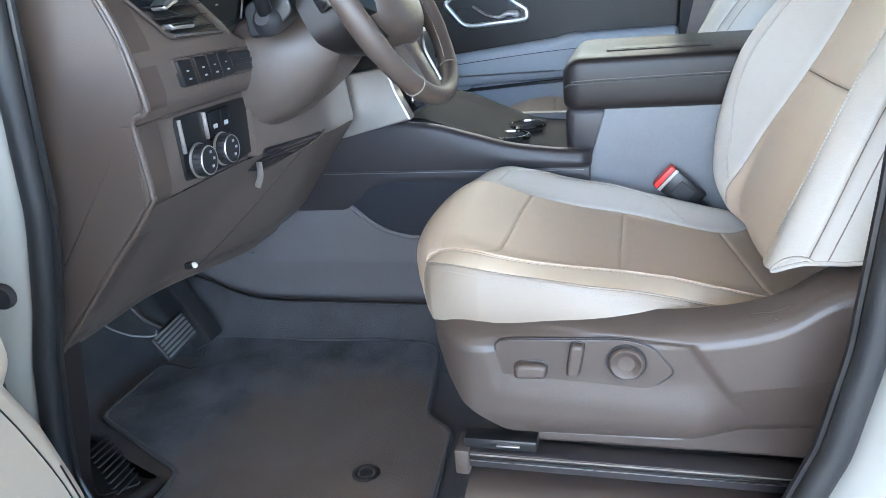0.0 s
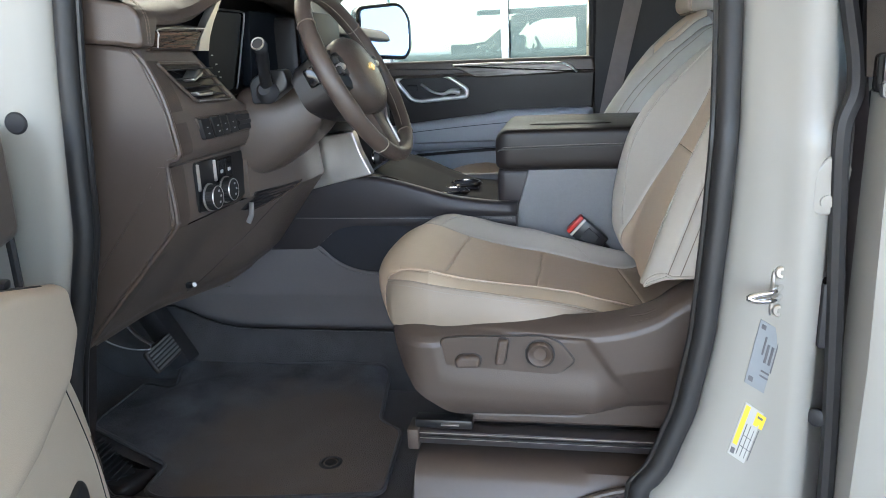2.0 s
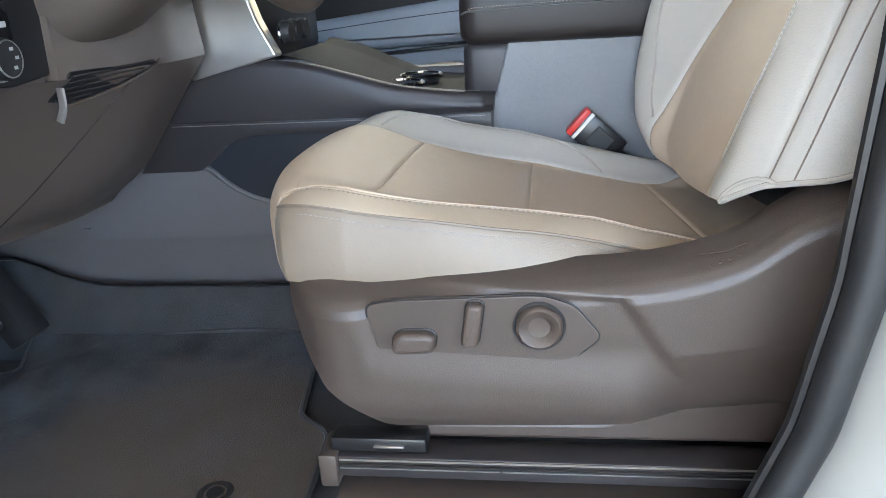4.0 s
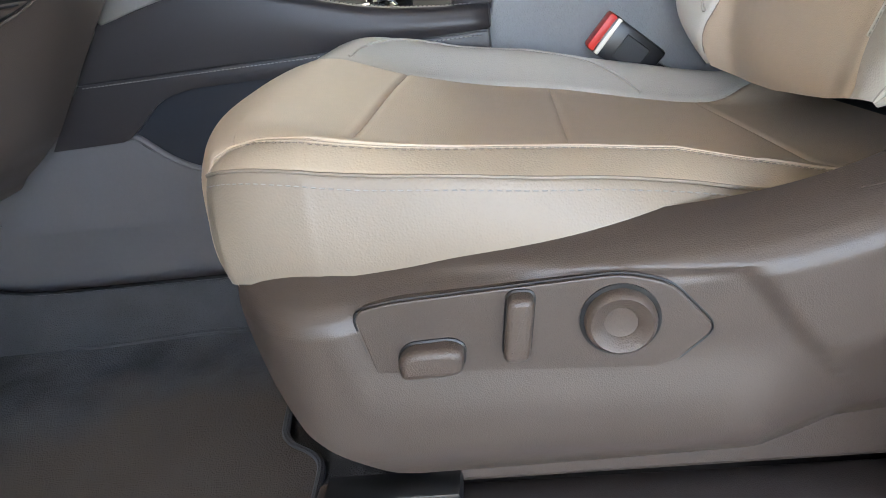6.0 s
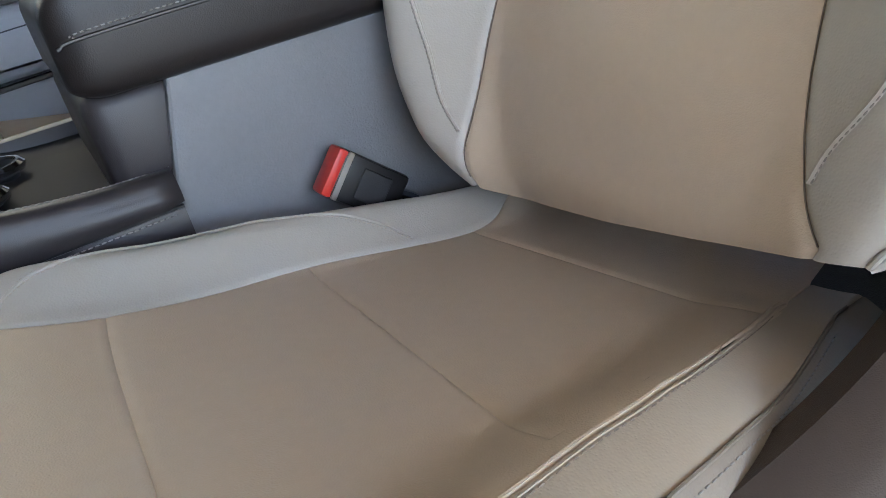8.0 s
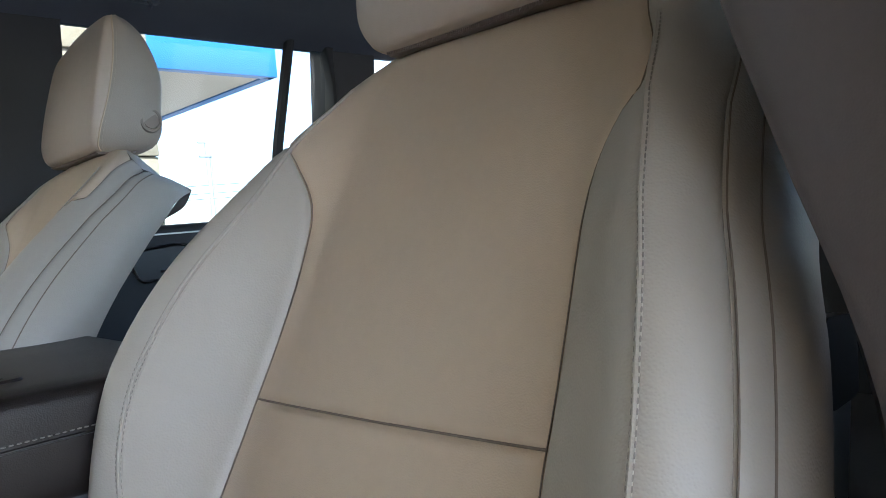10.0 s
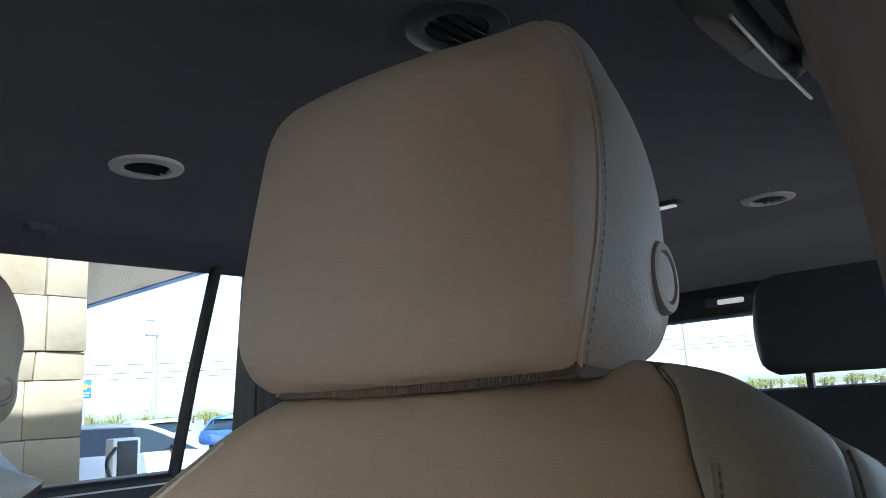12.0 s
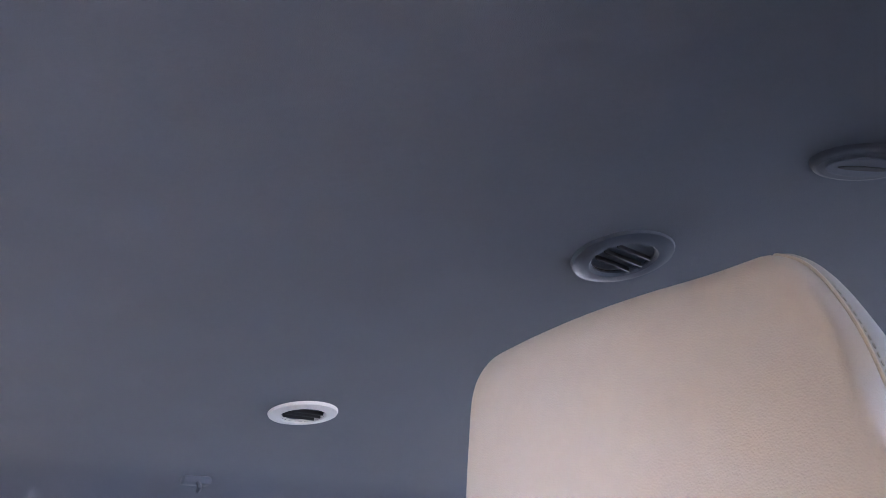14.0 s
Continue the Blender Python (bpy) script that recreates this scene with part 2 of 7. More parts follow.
RING_DARK = mat("dark_ring", (0.06, 0.066, 0.085), 0.45, vary=0.04, vscale=8)
LAMP_GLASS = mat("lamp_lens", (0.8, 0.8, 0.78), 0.2, vary=0.03)
ICON = mat("pale_print", (0.4, 0.4, 0.4), 0.5, vary=0.02)
CAR_WHITE = mat("car_white", (0.7, 0.72, 0.74), 0.25, vary=0.02, coat=0.5)
CAR_BLUE = mat("car_blue", (0.05, 0.12, 0.3), 0.25, vary=0.05, coat=0.5)
CAR_SCREEN = mat("car_screen", (0.34, 0.42, 0.47), 0.08, metal=0.8, vary=0.05)
CAR_GLASS = mat("car_glass", (0.02, 0.03, 0.035), 0.05, vary=0.05)


# ---- building helpers ----
def cat(pts, n, closed=False):
    """n points on a smooth curve through pts."""
    p = [np.array(q, float) for q in pts]
    k = len(p)
    out = []
    spans = k if closed else k - 1
    for i in range(n):
        s = i * spans / (n if closed else n - 1)
        j = min(int(s), spans - 1)
        f = s - j
        if closed:
            a, b, c, d = p[(j - 1) % k], p[j % k], p[(j + 1) % k], p[(j + 2) % k]
        else:
            b, c = p[j], p[j + 1]
            a = p[j - 1] if j > 0 else 2 * b - c
            d = p[j + 2] if j + 2 < k else 2 * c - b
        out.append(0.5 * (2 * b + (c - a) * f + (2 * a - 5 * b + 4 * c - d) * f * f + (3 * b - a - 3 * c + d) * f**3))
    return out


def interp(x, pts):
    return float(np.interp(x, [p[0] for p in pts], [p[1] for p in pts]))


CURVES = {}


def smooth(x, pts, n=64):
    """Height at x on a smooth curve through (x, z) points with rising x."""
    key = tuple(pts)
    if key not in CURVES:
        c = cat(pts, n)
        CURVES[key] = ([float(q[0]) for q in c], [float(q[1]) for q in c])
    return float(np.interp(x, *CURVES[key]))


def rnd(pts, r, n=4):
    """A polygon with its corners rounded."""
    out = []
    k = len(pts)
    for i in range(k):
        a, b, c = (np.array(pts[j % k], float) for j in (i - 1, i, i + 1))
        la, lc = np.linalg.norm(a - b), np.linalg.norm(c - b)
        q = min(r, 0.45 * la, 0.45 * lc)
        s, e = b + (a - b) / la * q, b + (c - b) / lc * q
        for j in range(n + 1):
            f = j / n
            out.append((1 - f) ** 2 * s + 2 * f * (1 - f) * b + f * f * e)
    return out


def inset(pts, d):
    """The polygon moved inwards by d."""
    p = [np.array(q, float) for q in pts]
    k = len(p)
    area = sum(p[i][0] * p[(i + 1) % k][1] - p[(i + 1) % k][0] * p[i][1] for i in range(k))
    sg = 1 if area > 0 else -1
    out = []
    for i in range(k):
        e1, e2 = p[i] - p[i - 1], p[(i + 1) % k] - p[i]
        n1 = np.array([-e1[1], e1[0]]) / (np.linalg.norm(e1) + 1e-9)
        n2 = np.array([-e2[1], e2[0]]) / (np.linalg.norm(e2) + 1e-9)
        m = n1 + n2
        m = m / (np.linalg.norm(m) + 1e-9)
        out.append(p[i] + sg * m * d / max(0.5, float(m @ n1)))
    return out


def finish(bm):
    bmesh.ops.remove_doubles(bm, verts=bm.verts, dist=1e-6)
    bmesh.ops.recalc_face_normals(bm, faces=bm.faces)
    return bm


def grid(rows, closed_u=False, closed_v=False, caps=False, bm=None):
    """A sheet through rows of points; closed_v joins each row's ends, closed_u the last row to the first."""
    bm = bm or bmesh.new()
    vs = [[bm.verts.new(tuple(map(float, p))) for p in r] for r in rows]
    nu, nv = len(vs), len(vs[0])
    for i in range(nu if closed_u else nu - 1):
        for j in range(nv if closed_v else nv - 1):
            q = [vs[i][j], vs[i][(j + 1) % nv], vs[(i + 1) % nu][(j + 1) % nv], vs[(i + 1) % nu][j]]
            bm.faces.new(q)
    if caps:
        bm.faces.new(vs[0])
        bm.faces.new(vs[-1])
    return bm


def tube(path, r, n=8, closed=False, bm=None, flat=1.0, up=None):
    """A round (or flattened) rod along a path."""
    p = [np.array(q, float) for q in path]
    k = len(p)
    rows = []
    prev = None
    for i in range(k):
        t = p[(i + 1) % k] - p[i - 1] if closed else p[min(i + 1, k - 1)] - p[max(i - 1, 0)]
        t = t / (np.linalg.norm(t) + 1e-9)
        if up is not None:
            a = np.array(up, float)
        elif prev is None:
            a = np.array((0, 0, 1.0)) if abs(t[2]) < 0.9 else np.array((0, 1.0, 0))
        else:
            a = prev
        a = a - t * (a @ t)
        a = a / (np.linalg.norm(a) + 1e-9)
        prev = a
        b = np.cross(t, a)
        rr = r[i] if isinstance(r, (list, tuple)) else r
        rows.append([p[i] + rr * (math.cos(w) * a * flat + math.sin(w) * b) for w in (2 * math.pi * j / n for j in range(n))])
    out = grid(rows, closed_u=closed, closed_v=True, caps=not closed, bm=bm)
    return out if bm else finish(out)


def slab(outline, fr, h, bev=0.004, seg=3, low=0.0, dome=0.0, bm=None):
    """A plate with the outline (a, b), from height low to h over the plane of fr(a, b, c), with a rounded top edge and a domed top."""
    bev = min(bev, abs(h - low) * 0.98)
    rows = [[fr(a, b, low) for a, b in outline]]
    for j in range(seg + 1):
        w = j / seg * math.pi / 2
        ring = inset(outline, bev * (1 - math.cos(w)))
        rows.append([fr(a, b, h - bev + bev * math.sin(w)) for a, b in ring])
    if dome:
        for j in (1, 2, 3):
            base = np.array(inset(outline, bev))
            mid = base.mean(0)
            ring = mid + (base - mid) * (1 - j / 4.0)
            rows.append([fr(a, b, h + dome * (1 - (1 - j / 4.0) ** 2)) for a, b in ring])
    out = grid(rows, closed_v=True, caps=True, bm=bm)
    return out if bm else finish(out)


def box(x0, x1, y0, y1, z0, z1, bev=0.005, seg=2, m=None, bm=None):
    """A block with rounded edges."""
    b = bmesh.new()
    bmesh.ops.create_cube(b, size=1.0)
    for v in b.verts:
        v.co = Vector(((x0 + x1) / 2 + v.co.x * (x1 - x0), (y0 + y1) / 2 + v.co.y * (y1 - y0), (z0 + z1) / 2 + v.co.z * (z1 - z0)))
    if bev:
        bmesh.ops.bevel(b, geom=list(b.edges), offset=min(bev, 0.45 * min(x1 - x0, y1 - y0, z1 - z0)), segments=seg, affect="EDGES", profile=0.5)
    if m is not None:
        bmesh.ops.transform(b, matrix=m, verts=b.verts)
    if bm is not None:
        me = bpy.data.meshes.new("tmp")
        b.to_mesh(me)
        bm.from_mesh(me)
        bpy.data.meshes.remove(me)
        return bm
    return b


def lathe(prof, m, n=24):
    """A turned body: (radius, height) along local z, placed by m."""
    rows = [[m @ Vector((r * math.cos(w), r * math.sin(w), h)) for w in (2 * math.pi * j / n for j in range(n))] for r, h in prof]
    return finish(grid(rows, closed_u=prof[0][0] > 1e-5 and prof[-1][0] > 1e-5, closed_v=True))


HOME = {}


def mesh_of(name, bm, material, sharp=38):
    me = bpy.data.meshes.new(name)
    bm.to_mesh(me)
    bm.free()
    me.materials.append(material)
    me.shade_smooth()
    me.set_sharp_from_angle(angle=radians(sharp))
    for poly in me.polygons:
        if poly.loop_total > 8:
            for i in poly.loop_indices:
                me.edges[me.loops[i].edge_index].use_edge_sharp = True
    return me


def thing(name, at, label, category, group="", kind=""):
    ob = new(name)
    ob.location = at
    HOME[ob.name] = Matrix.Translation(at)
    return tagged(ob, label, category, group, kind)


def part(name, bm, material, parent, label="", sharp=38):
    ob = new(name, mesh_of(name, bm, material, sharp))
    ob.parent = parent
    base = HOME.get(parent.name, Matrix.Identity(4))
    ob.matrix_parent_inverse = base.inverted()
    HOME[ob.name] = Matrix.Identity(4)
    if label:
        ob["label"] = label
    return ob


def solo(name, bm, material, label, category, group="", kind="", sharp=38):
    ob = new(name, mesh_of(name, bm, material, sharp))
    HOME[ob.name] = Matrix.Identity(4)
    return tagged(ob, label, category, group, kind)


def pad(fn, u0, u1, v0, v1, nu=30, nv=24, tuck=0.006, w=0.012, edges="uUvV", lift=0.0, flip=False):
    """A padded leather panel on the surface fn(u, v); it dips into its seams along the named edges."""

    def spread(n):
        s = np.linspace(-1, 1, n)
        return 0.5 + 0.5 * np.sign(s) * (1 - (1 - np.abs(s)) ** 1.7)

    us, vs = u0 + (u1 - u0) * spread(nu), v0 + (v1 - v0) * spread(nv)
    pts = np.array([[fn(u, v) for v in vs] for u in us])
    du, dv = np.gradient(pts, axis=0), np.gradient(pts, axis=1)
    nor = np.cross(du, dv) * (-1 if flip else 1)
    nor /= np.linalg.norm(nor, axis=2, keepdims=True) + 1e-12
    lu = np.concatenate([np.zeros((1, nv)), np.cumsum(np.linalg.norm(np.diff(pts, axis=0), axis=2), 0)])
    lv = np.concatenate([np.zeros((nu, 1)), np.cumsum(np.linalg.norm(np.diff(pts, axis=1), axis=2), 1)], 1)
    d = np.full((nu, nv), 9.0)
    if "u" in edges:
        d = np.minimum(d, lu)
    if "U" in edges:
        d = np.minimum(d, lu[-1:] - lu)
    if "v" in edges:
        d = np.minimum(d, lv)
    if "V" in edges:
        d = np.minimum(d, lv[:, -1:] - lv)
    off = lift - tuck * np.clip(1 - d / w, 0, 1) ** 2
    return pts + nor * off[..., None]


def stitches(path, step=0.006, r=0.0007, length=0.62, bm=None):
    """A row of short threads along a dense path."""
    bm = bm or bmesh.new()
    p = np.array(path, float)
    s = np.concatenate([[0], np.cumsum(np.linalg.norm(np.diff(p, axis=0), axis=1))])
    at = lambda q: np.array([np.interp(q, s, p[:, i]) for i in range(3)])  # noqa: E731
    n = int(s[-1] / step)
    for i in range(n):
        a, b = at(i * step), at((i + length) * step)
        tube([a, (a + b) / 2, b], [r * 0.7, r, r * 0.7], 4, bm=bm)
    return bm


# ---- the ground and the car's shell ----
gr = bmesh.new()
bmesh.ops.create_grid(gr, x_segments=40, y_segments=40, size=600)
solo("ground", gr, ASPHALT, "warm grey asphalt car park lying in sunlight", "ground", kind="structure")

CX = 0.715  # middle of the car
# carpeted floor: footwell, rising to the firewall, and the flat floor behind
fl = []
for x, z in cat([(-1.2, 0.86), (-1.12, 0.72), (-1.03, 0.60), (-0.93, 0.53), (-0.8, 0.52), (-0.4, 0.518), (0.0, 0.518), (0.3, 0.56), (0.6, 0.60), (1.5, 0.60), (3.0, 0.62)], 60):
    fl.append([(x, y, z) for y in np.linspace(-0.15, 1.56, 10)])
solo("floor", grid(fl), CARPET, "dark grey carpeted car floor", "floor", kind="structure")
# carpeted tunnel beside the footwell
tn = []
for x in np.linspace(-1.1, 0.35, 30):
    base = interp(x, [(-1.1, 0.70), (-1.03, 0.60), (-0.92, 0.53), (0.35, 0.515)])
    lip = 0.657 + 0.06 * np.clip((-0.55 - x) / 0.2, 0, 1) ** 2
    tn.append([(x, 0.43, base), (x, 0.455, base + 0.012), (x, 0.475, base + 0.05), (x, 0.492, 0.5 * (base + lip)), (x, 0.505, max(lip, base + 0.05))])
solo("floor_tunnel", grid(tn), CARPET, "dark grey carpet over the tunnel side", "floor", kind="structure")
solo("carpet_edge", tube([(x, 0.503, 0.659 + 0.06 * np.clip((-0.55 - x) / 0.2, 0, 1) ** 2) for x in np.linspace(-1.0, 0.35, 30)], 0.0035, 6), BLACK, "black bound edge of the carpet", "trim", kind="structure")

# headliner, with the edges turned down
hl = []
for x in np.linspace(-0.30, 3.0, 40):
    dz = -0.10 * np.clip((0.05 - x) / 0.35, 0, 1) ** 2 - 0.05 * np.clip((x - 2.3) / 0.7, 0, 1) ** 2 - 0.016 * np.clip((x - 2.12) / 0.06, 0, 1)
    row = []
    for k in np.linspace(-1, 1, 41):
        e = np.clip((abs(k) - 0.8) / 0.2, 0, 1)
        row.append((x, CX + 0.745 * k, 1.845 - 0.022 * k * k - 0.035 * e**2 + dz))
    hl.append(row)
solo("ceiling", grid(hl), HEADLINER, "charcoal woven headliner", "ceiling", kind="structure")
rf = [[(x, CX + 0.86 * k, 1.905 - 0.05 * k * k - 0.025 * np.clip((abs(k) - 0.85) / 0.15, 0, 1) ** 2 - 0.12 * np.clip((-0.1 - x) / 0.4, 0, 1) ** 2 - 0.05 * np.clip((x - 2.6) / 0.6, 0, 1) ** 2) for k in np.linspace(-1, 1, 21)] for x in np.linspace(-0.45, 3.15, 24)]
solo("roof", grid(rf), PAINT, "white painted steel car roof", "car roof", kind="structure")


def vent(x, y, dark):
    z = 1.845 - 0.022 * ((y - CX) / 0.745) ** 2
    v = thing("roof_air_vent", (x, y, z), "round ceiling air vent with a " + ("charcoal" if dark else "pale grey") + " ring", "air vent", "ceiling vents")
    down = Matrix.Translation((x, y, z)) @ Matrix.Rotation(radians(180), 4, "X")
    part("ring", lathe([(0.033, -0.01), (0.033, 0.003), (0.036, 0.006), (0.044, 0.0065), (0.0525, 0.004), (0.054, 0.001), (0.054, -0.01)], down, 40), RING_DARK if dark else GREY_RING, v)
    part("bowl", lathe([(0.034, 0.004), (0.032, -0.004), (0.02, -0.012), (0.0, -0.014)], down, 24), DIAL, v)
    for k in (-0.014, 0.0, 0.014):
        half = math.sqrt(0.031**2 - k * k)
        part("vane", box(x - half, x + half, y + k - 0.001, y + k + 0.001, z - 0.006, z + 0.006, 0.0008, 1), BLACK, v)
    return v


LAMP_ON = mat("lit_lamp_lens", (0.8, 0.8, 0.78), 0.3, vary=0.03)
LAMP_ON.node_tree.nodes["Principled BSDF"].inputs["Emission Color"].default_value = (1, 0.98, 0.94, 1)
LAMP_ON.node_tree.nodes["Principled BSDF"].inputs["Emission Strength"].default_value = 0.06
GREY_RING = mat("pale_ring", (0.72, 0.70, 0.67), 0.5, vary=0.03)
vent(0.967, 0.384, True)
vent(0.934, 0.982, False)
vent(2.0, 0.412, False)
hook = thing("coat_hook", (0.89, 1.27, 1.80), "small charcoal coat hook on the headliner", "hook")
part("base", box(0.865, 0.915, 1.262, 1.285, 1.792, 1.806, 0.004), HEADLINER, hook)
part("hook", tube(cat([(0.89, 1.268, 1.797), (0.89, 1.255, 1.785), (0.89, 1.262, 1.778)], 8), 0.004, 6), HEADLINER, hook)
lamp = thing("reading_lamp", (0.999, 0.154, 1.83), "grey oval reading lamp in the headliner", "ceiling lamp", "reading lamps")
lo_ = lambda a, b, c: (0.999 + 0.87 * a + 0.49 * b, 0.154 - 0.49 * a + 0.87 * b, 1.831 + 0.045 * (0.87 * b - 0.49 * a) - c)  # noqa: E731
oval = lambda ra, rb: [(ra * math.cos(w), rb * math.sin(w)) for w in np.linspace(0, 2 * math.pi, 41)[:-1]]  # noqa: E731
part("bezel", slab(oval(0.047, 0.024), lo_, 0.006, 0.004, 3, low=-0.006), RING_DARK, lamp)
part("lens", slab(oval(0.036, 0.014), lo_, 0.0075, 0.001, 2, low=0.004), HEADLINER, lamp)
part("slot", slab(oval(0.026, 0.003), lo_, 0.0085, 0.0004, 1, low=0.006), BLACK_TRIM, lamp)
lm = thing("reading_lamp", (1.86, 0.585, 1.84), "oblong ceiling lamp with a clear bright lens", "ceiling lamp", "reading lamps")
lf = lambda a, b, c: (1.86 + b, 0.585 + a, 1.842 - c)  # noqa: E731
part("bezel", slab(rnd([(-0.045, -0.02), (0.045, -0.02), (0.045, 0.02), (-0.045, 0.02)], 0.015), lf, 0.006, 0.004, 3, low=-0.01), HEADLINER, lm)
part("lens", slab(rnd([(-0.032, -0.011), (0.032, -0.011), (0.032, 0.011), (-0.032, 0.011)], 0.008), lf, 0.0085, 0.002, 2, low=0.004), LAMP_ON, lm)
lm = thing("cargo_lamp", (2.9, 0.84, 1.735), "oblong lit lamp on the tailgate header", "ceiling lamp", "reading lamps")
lf2 = lambda a, b, c: (2.90 - c, 0.84 + a, 1.736 + b)  # noqa: E731
part("bezel", slab(rnd([(-0.09, -0.018), (0.09, -0.018), (0.09, 0.018), (-0.09, 0.018)], 0.012), lf2, 0.008, 0.005, 3, low=-0.01), RING_DARK, lm)
part("lens", slab(rnd([(-0.045, -0.009), (0.045, -0.009), (0.045, 0.009), (-0.045, 0.009)], 0.008), lf2, 0.011, 0.002, 2, low=0.006), LAMP_ON, lm)

# passenger side wall: lower door panels, pillars, header
def sidewall(x0, x1, z0, z1, y0, y1, name, m, label):
    """A leaning wall strip, y0 at z0 and y1 at z1, 9 cm thick towards the outside."""
    rows = []
    for z, y in ((z0, y0), (z1, y1)):
        rows.append([(x0, y, z), (x1, y, z), (x1, y + 0.09, z), (x0, y + 0.09, z)])
    return solo(name, finish(grid(rows, closed_v=True, caps=True)), m, label, "car body", kind="structure", sharp=30)


sidewall(-0.9, 3.0, 0.5, 1.0, 1.58, 1.575, "wall_passenger_lower", BLACK_TRIM, "dark lower side wall behind the door panels")
sidewall(-0.9, 3.0, 1.808, 1.87, 1.458, 1.42, "header_passenger", HEADLINER, "charcoal roof rail trim above the windows")
sidewall(0.425, 0.78, 1.0, 1.82, 1.545, 1.448, "pillar_passenger", BLACK_TRIM, "black passenger side door pillar")
sidewall(1.46, 1.62, 1.0, 1.82, 1.545, 1.448, "pillar_passenger_rear", BLACK_TRIM, "black rear quarter pillar")
sidewall(2.55, 3.0, 1.0, 1.82, 1.545, 1.448, "pillar_rear_corner", BLACK_TRIM, "black rear corner pillar")
sidewall(1.6, 3.0, 1.0, 1.36, 1.545, 1.51, "quarter_panel_inner", BLACK_TRIM, "black rear quarter trim")
ou = []
for z, y in ((0.40, 1.70), (0.6, 1.745), (0.95, 1.76), (1.30, 1.735), (1.335, 1.70)):
    ou.append([(x, y - 0.04 * np.clip((-1.0 - x) / 0.9, 0, 1) ** 2, z) for x in np.linspace(-1.95, 3.15, 24)])
solo("body_side_passenger", grid(ou), PAINT, "white painted passenger side of the car", "car body", kind="structure")

# rear wall with the tailgate window
solo("tailgate_lower", box(2.98, 3.12, -0.1, 1.55, 0.5, 1.44, 0.02), BLACK_TRIM, "black tailgate trim below the rear window", "tailgate", kind="structure")
solo("tailgate_upper", box(2.90, 3.05, -0.1, 1.55, 1.69, 1.80, 0.02), BLACK_TRIM, "black tailgate header", "tailgate", kind="structure")
for y0, y1 in ((-0.12, 0.12), (1.31, 1.56)):
    solo("tailgate_pillar", box(2.92, 3.08, y0, y1, 1.40, 1.75, 0.02), BLACK_TRIM, "black tailgate pillar", "tailgate", kind="structure")
rw = solo("rear_window", grid([[(3.022, 0.10, 1.42), (3.022, 1.33, 1.42)], [(3.022, 0.10, 1.71), (3.022, 1.33, 1.71)]]), TINTED, "grey tinted glass rear window", "window", kind="structure")
rw.visible_shadow = False

# driver side behind the door: pillar, rear door, roof rail
PB = [(1.80, 0.545), (1.6, 0.560), (1.43, 0.564), (1.28, 0.560), (1.12, 0.554), (0.94, 0.543), (0.81, 0.521), (0.70, 0.483), (0.63, 0.43), (0.60, 0.36)]
lean = lambda z: 0.16 * np.clip((z - 1.25) / 0.6, 0, 1)  # noqa: E731
BX = lambda z: float(np.interp(z, [p[0] for p in PB[::-1]], [p[1] for p in PB[::-1]]))  # noqa: E731
bp = []
for z in np.linspace(0.60, 1.84, 60):
    s, q = BX(z), lean(z)
    wide = 0.716
    row = [(s + 0.02, -0.155 + q, z), (s + 0.024, -0.168 + q, z), (s + 0.032, -0.18 + q, z), (s + 0.055, -0.196 + q, z)]
    x1 = wide - 0.075
    row += [(s + 0.055 + (x1 - s - 0.055) * 0.5, -0.204 + q, z), (x1, -0.213 + q, z), (x1 + 0.016, -0.226 + q, z), (x1 + 0.03, -0.228 + q, z), (x1 + 0.05, -0.222 + q, z), (wide - 0.01, -0.19 + q, z), (wide + 0.02, -0.16 + q, z)]
    bp.append(row)
solo("door_pillar_driver", grid(bp), PAINT, "white painted door pillar with striker and labels", "car body", kind="structure", sharp=50)
seal = thing("door_seal_rear", (0.58, -0.18, 0.6), "black rubber door seal along the pillar", "door seal", kind="structure")
path = [(BX(z) + 0.004, -0.168 + lean(z), z) for z in np.linspace(1.84, 0.66, 50)] + [(0.45, -0.17, 0.60), (0.40, -0.175, 0.565), (0.33, -0.178, 0.55)]
part("bulb", tube(cat(path, 120), 0.017, 12), SEAL, seal)
part("lip", tube([p + np.array((-0.017, 0.01, 0)) for p in cat(path, 120)], 0.006, 8), BLACK, seal)
strk = thing("door_striker", (0.635, -0.21, 1.03), "zinc-plated door striker loop with two bolts", "door striker")
spl = lambda a, b, c: (0.640 + a, -0.203 - c, 1.027 + b)  # noqa: E731
part("plate", slab(rnd([(-0.012, -0.042), (0.014, -0.045), (0.017, 0.040), (-0.004, 0.048), (-0.012, 0.03)], 0.01), spl, 0.006, 0.003, 3, low=-0.004), STEEL, strk)
part("loop", tube(cat([(0.645, -0.205, 1.036), (0.628, -0.232, 1.035), (0.602, -0.243, 1.033), (0.590, -0.246, 1.029), (0.602, -0.244, 1.024), (0.628, -0.232, 1.022), (0.645, -0.205, 1.021)], 30), 0.0045, 10), CHROME, strk)
for b in (-0.028, 0.030):
    part("bolt", lathe([(0, 0), (0.010, 0), (0.010, 0.004), (0.008, 0.006), (0.004, 0.006), (0.0038, 0.004), (0, 0.004)], Matrix.Translation((0.641, -0.208, 1.027 + b)) @ Matrix.Rotation(radians(90), 4, "X"), 16), STEEL, strk)


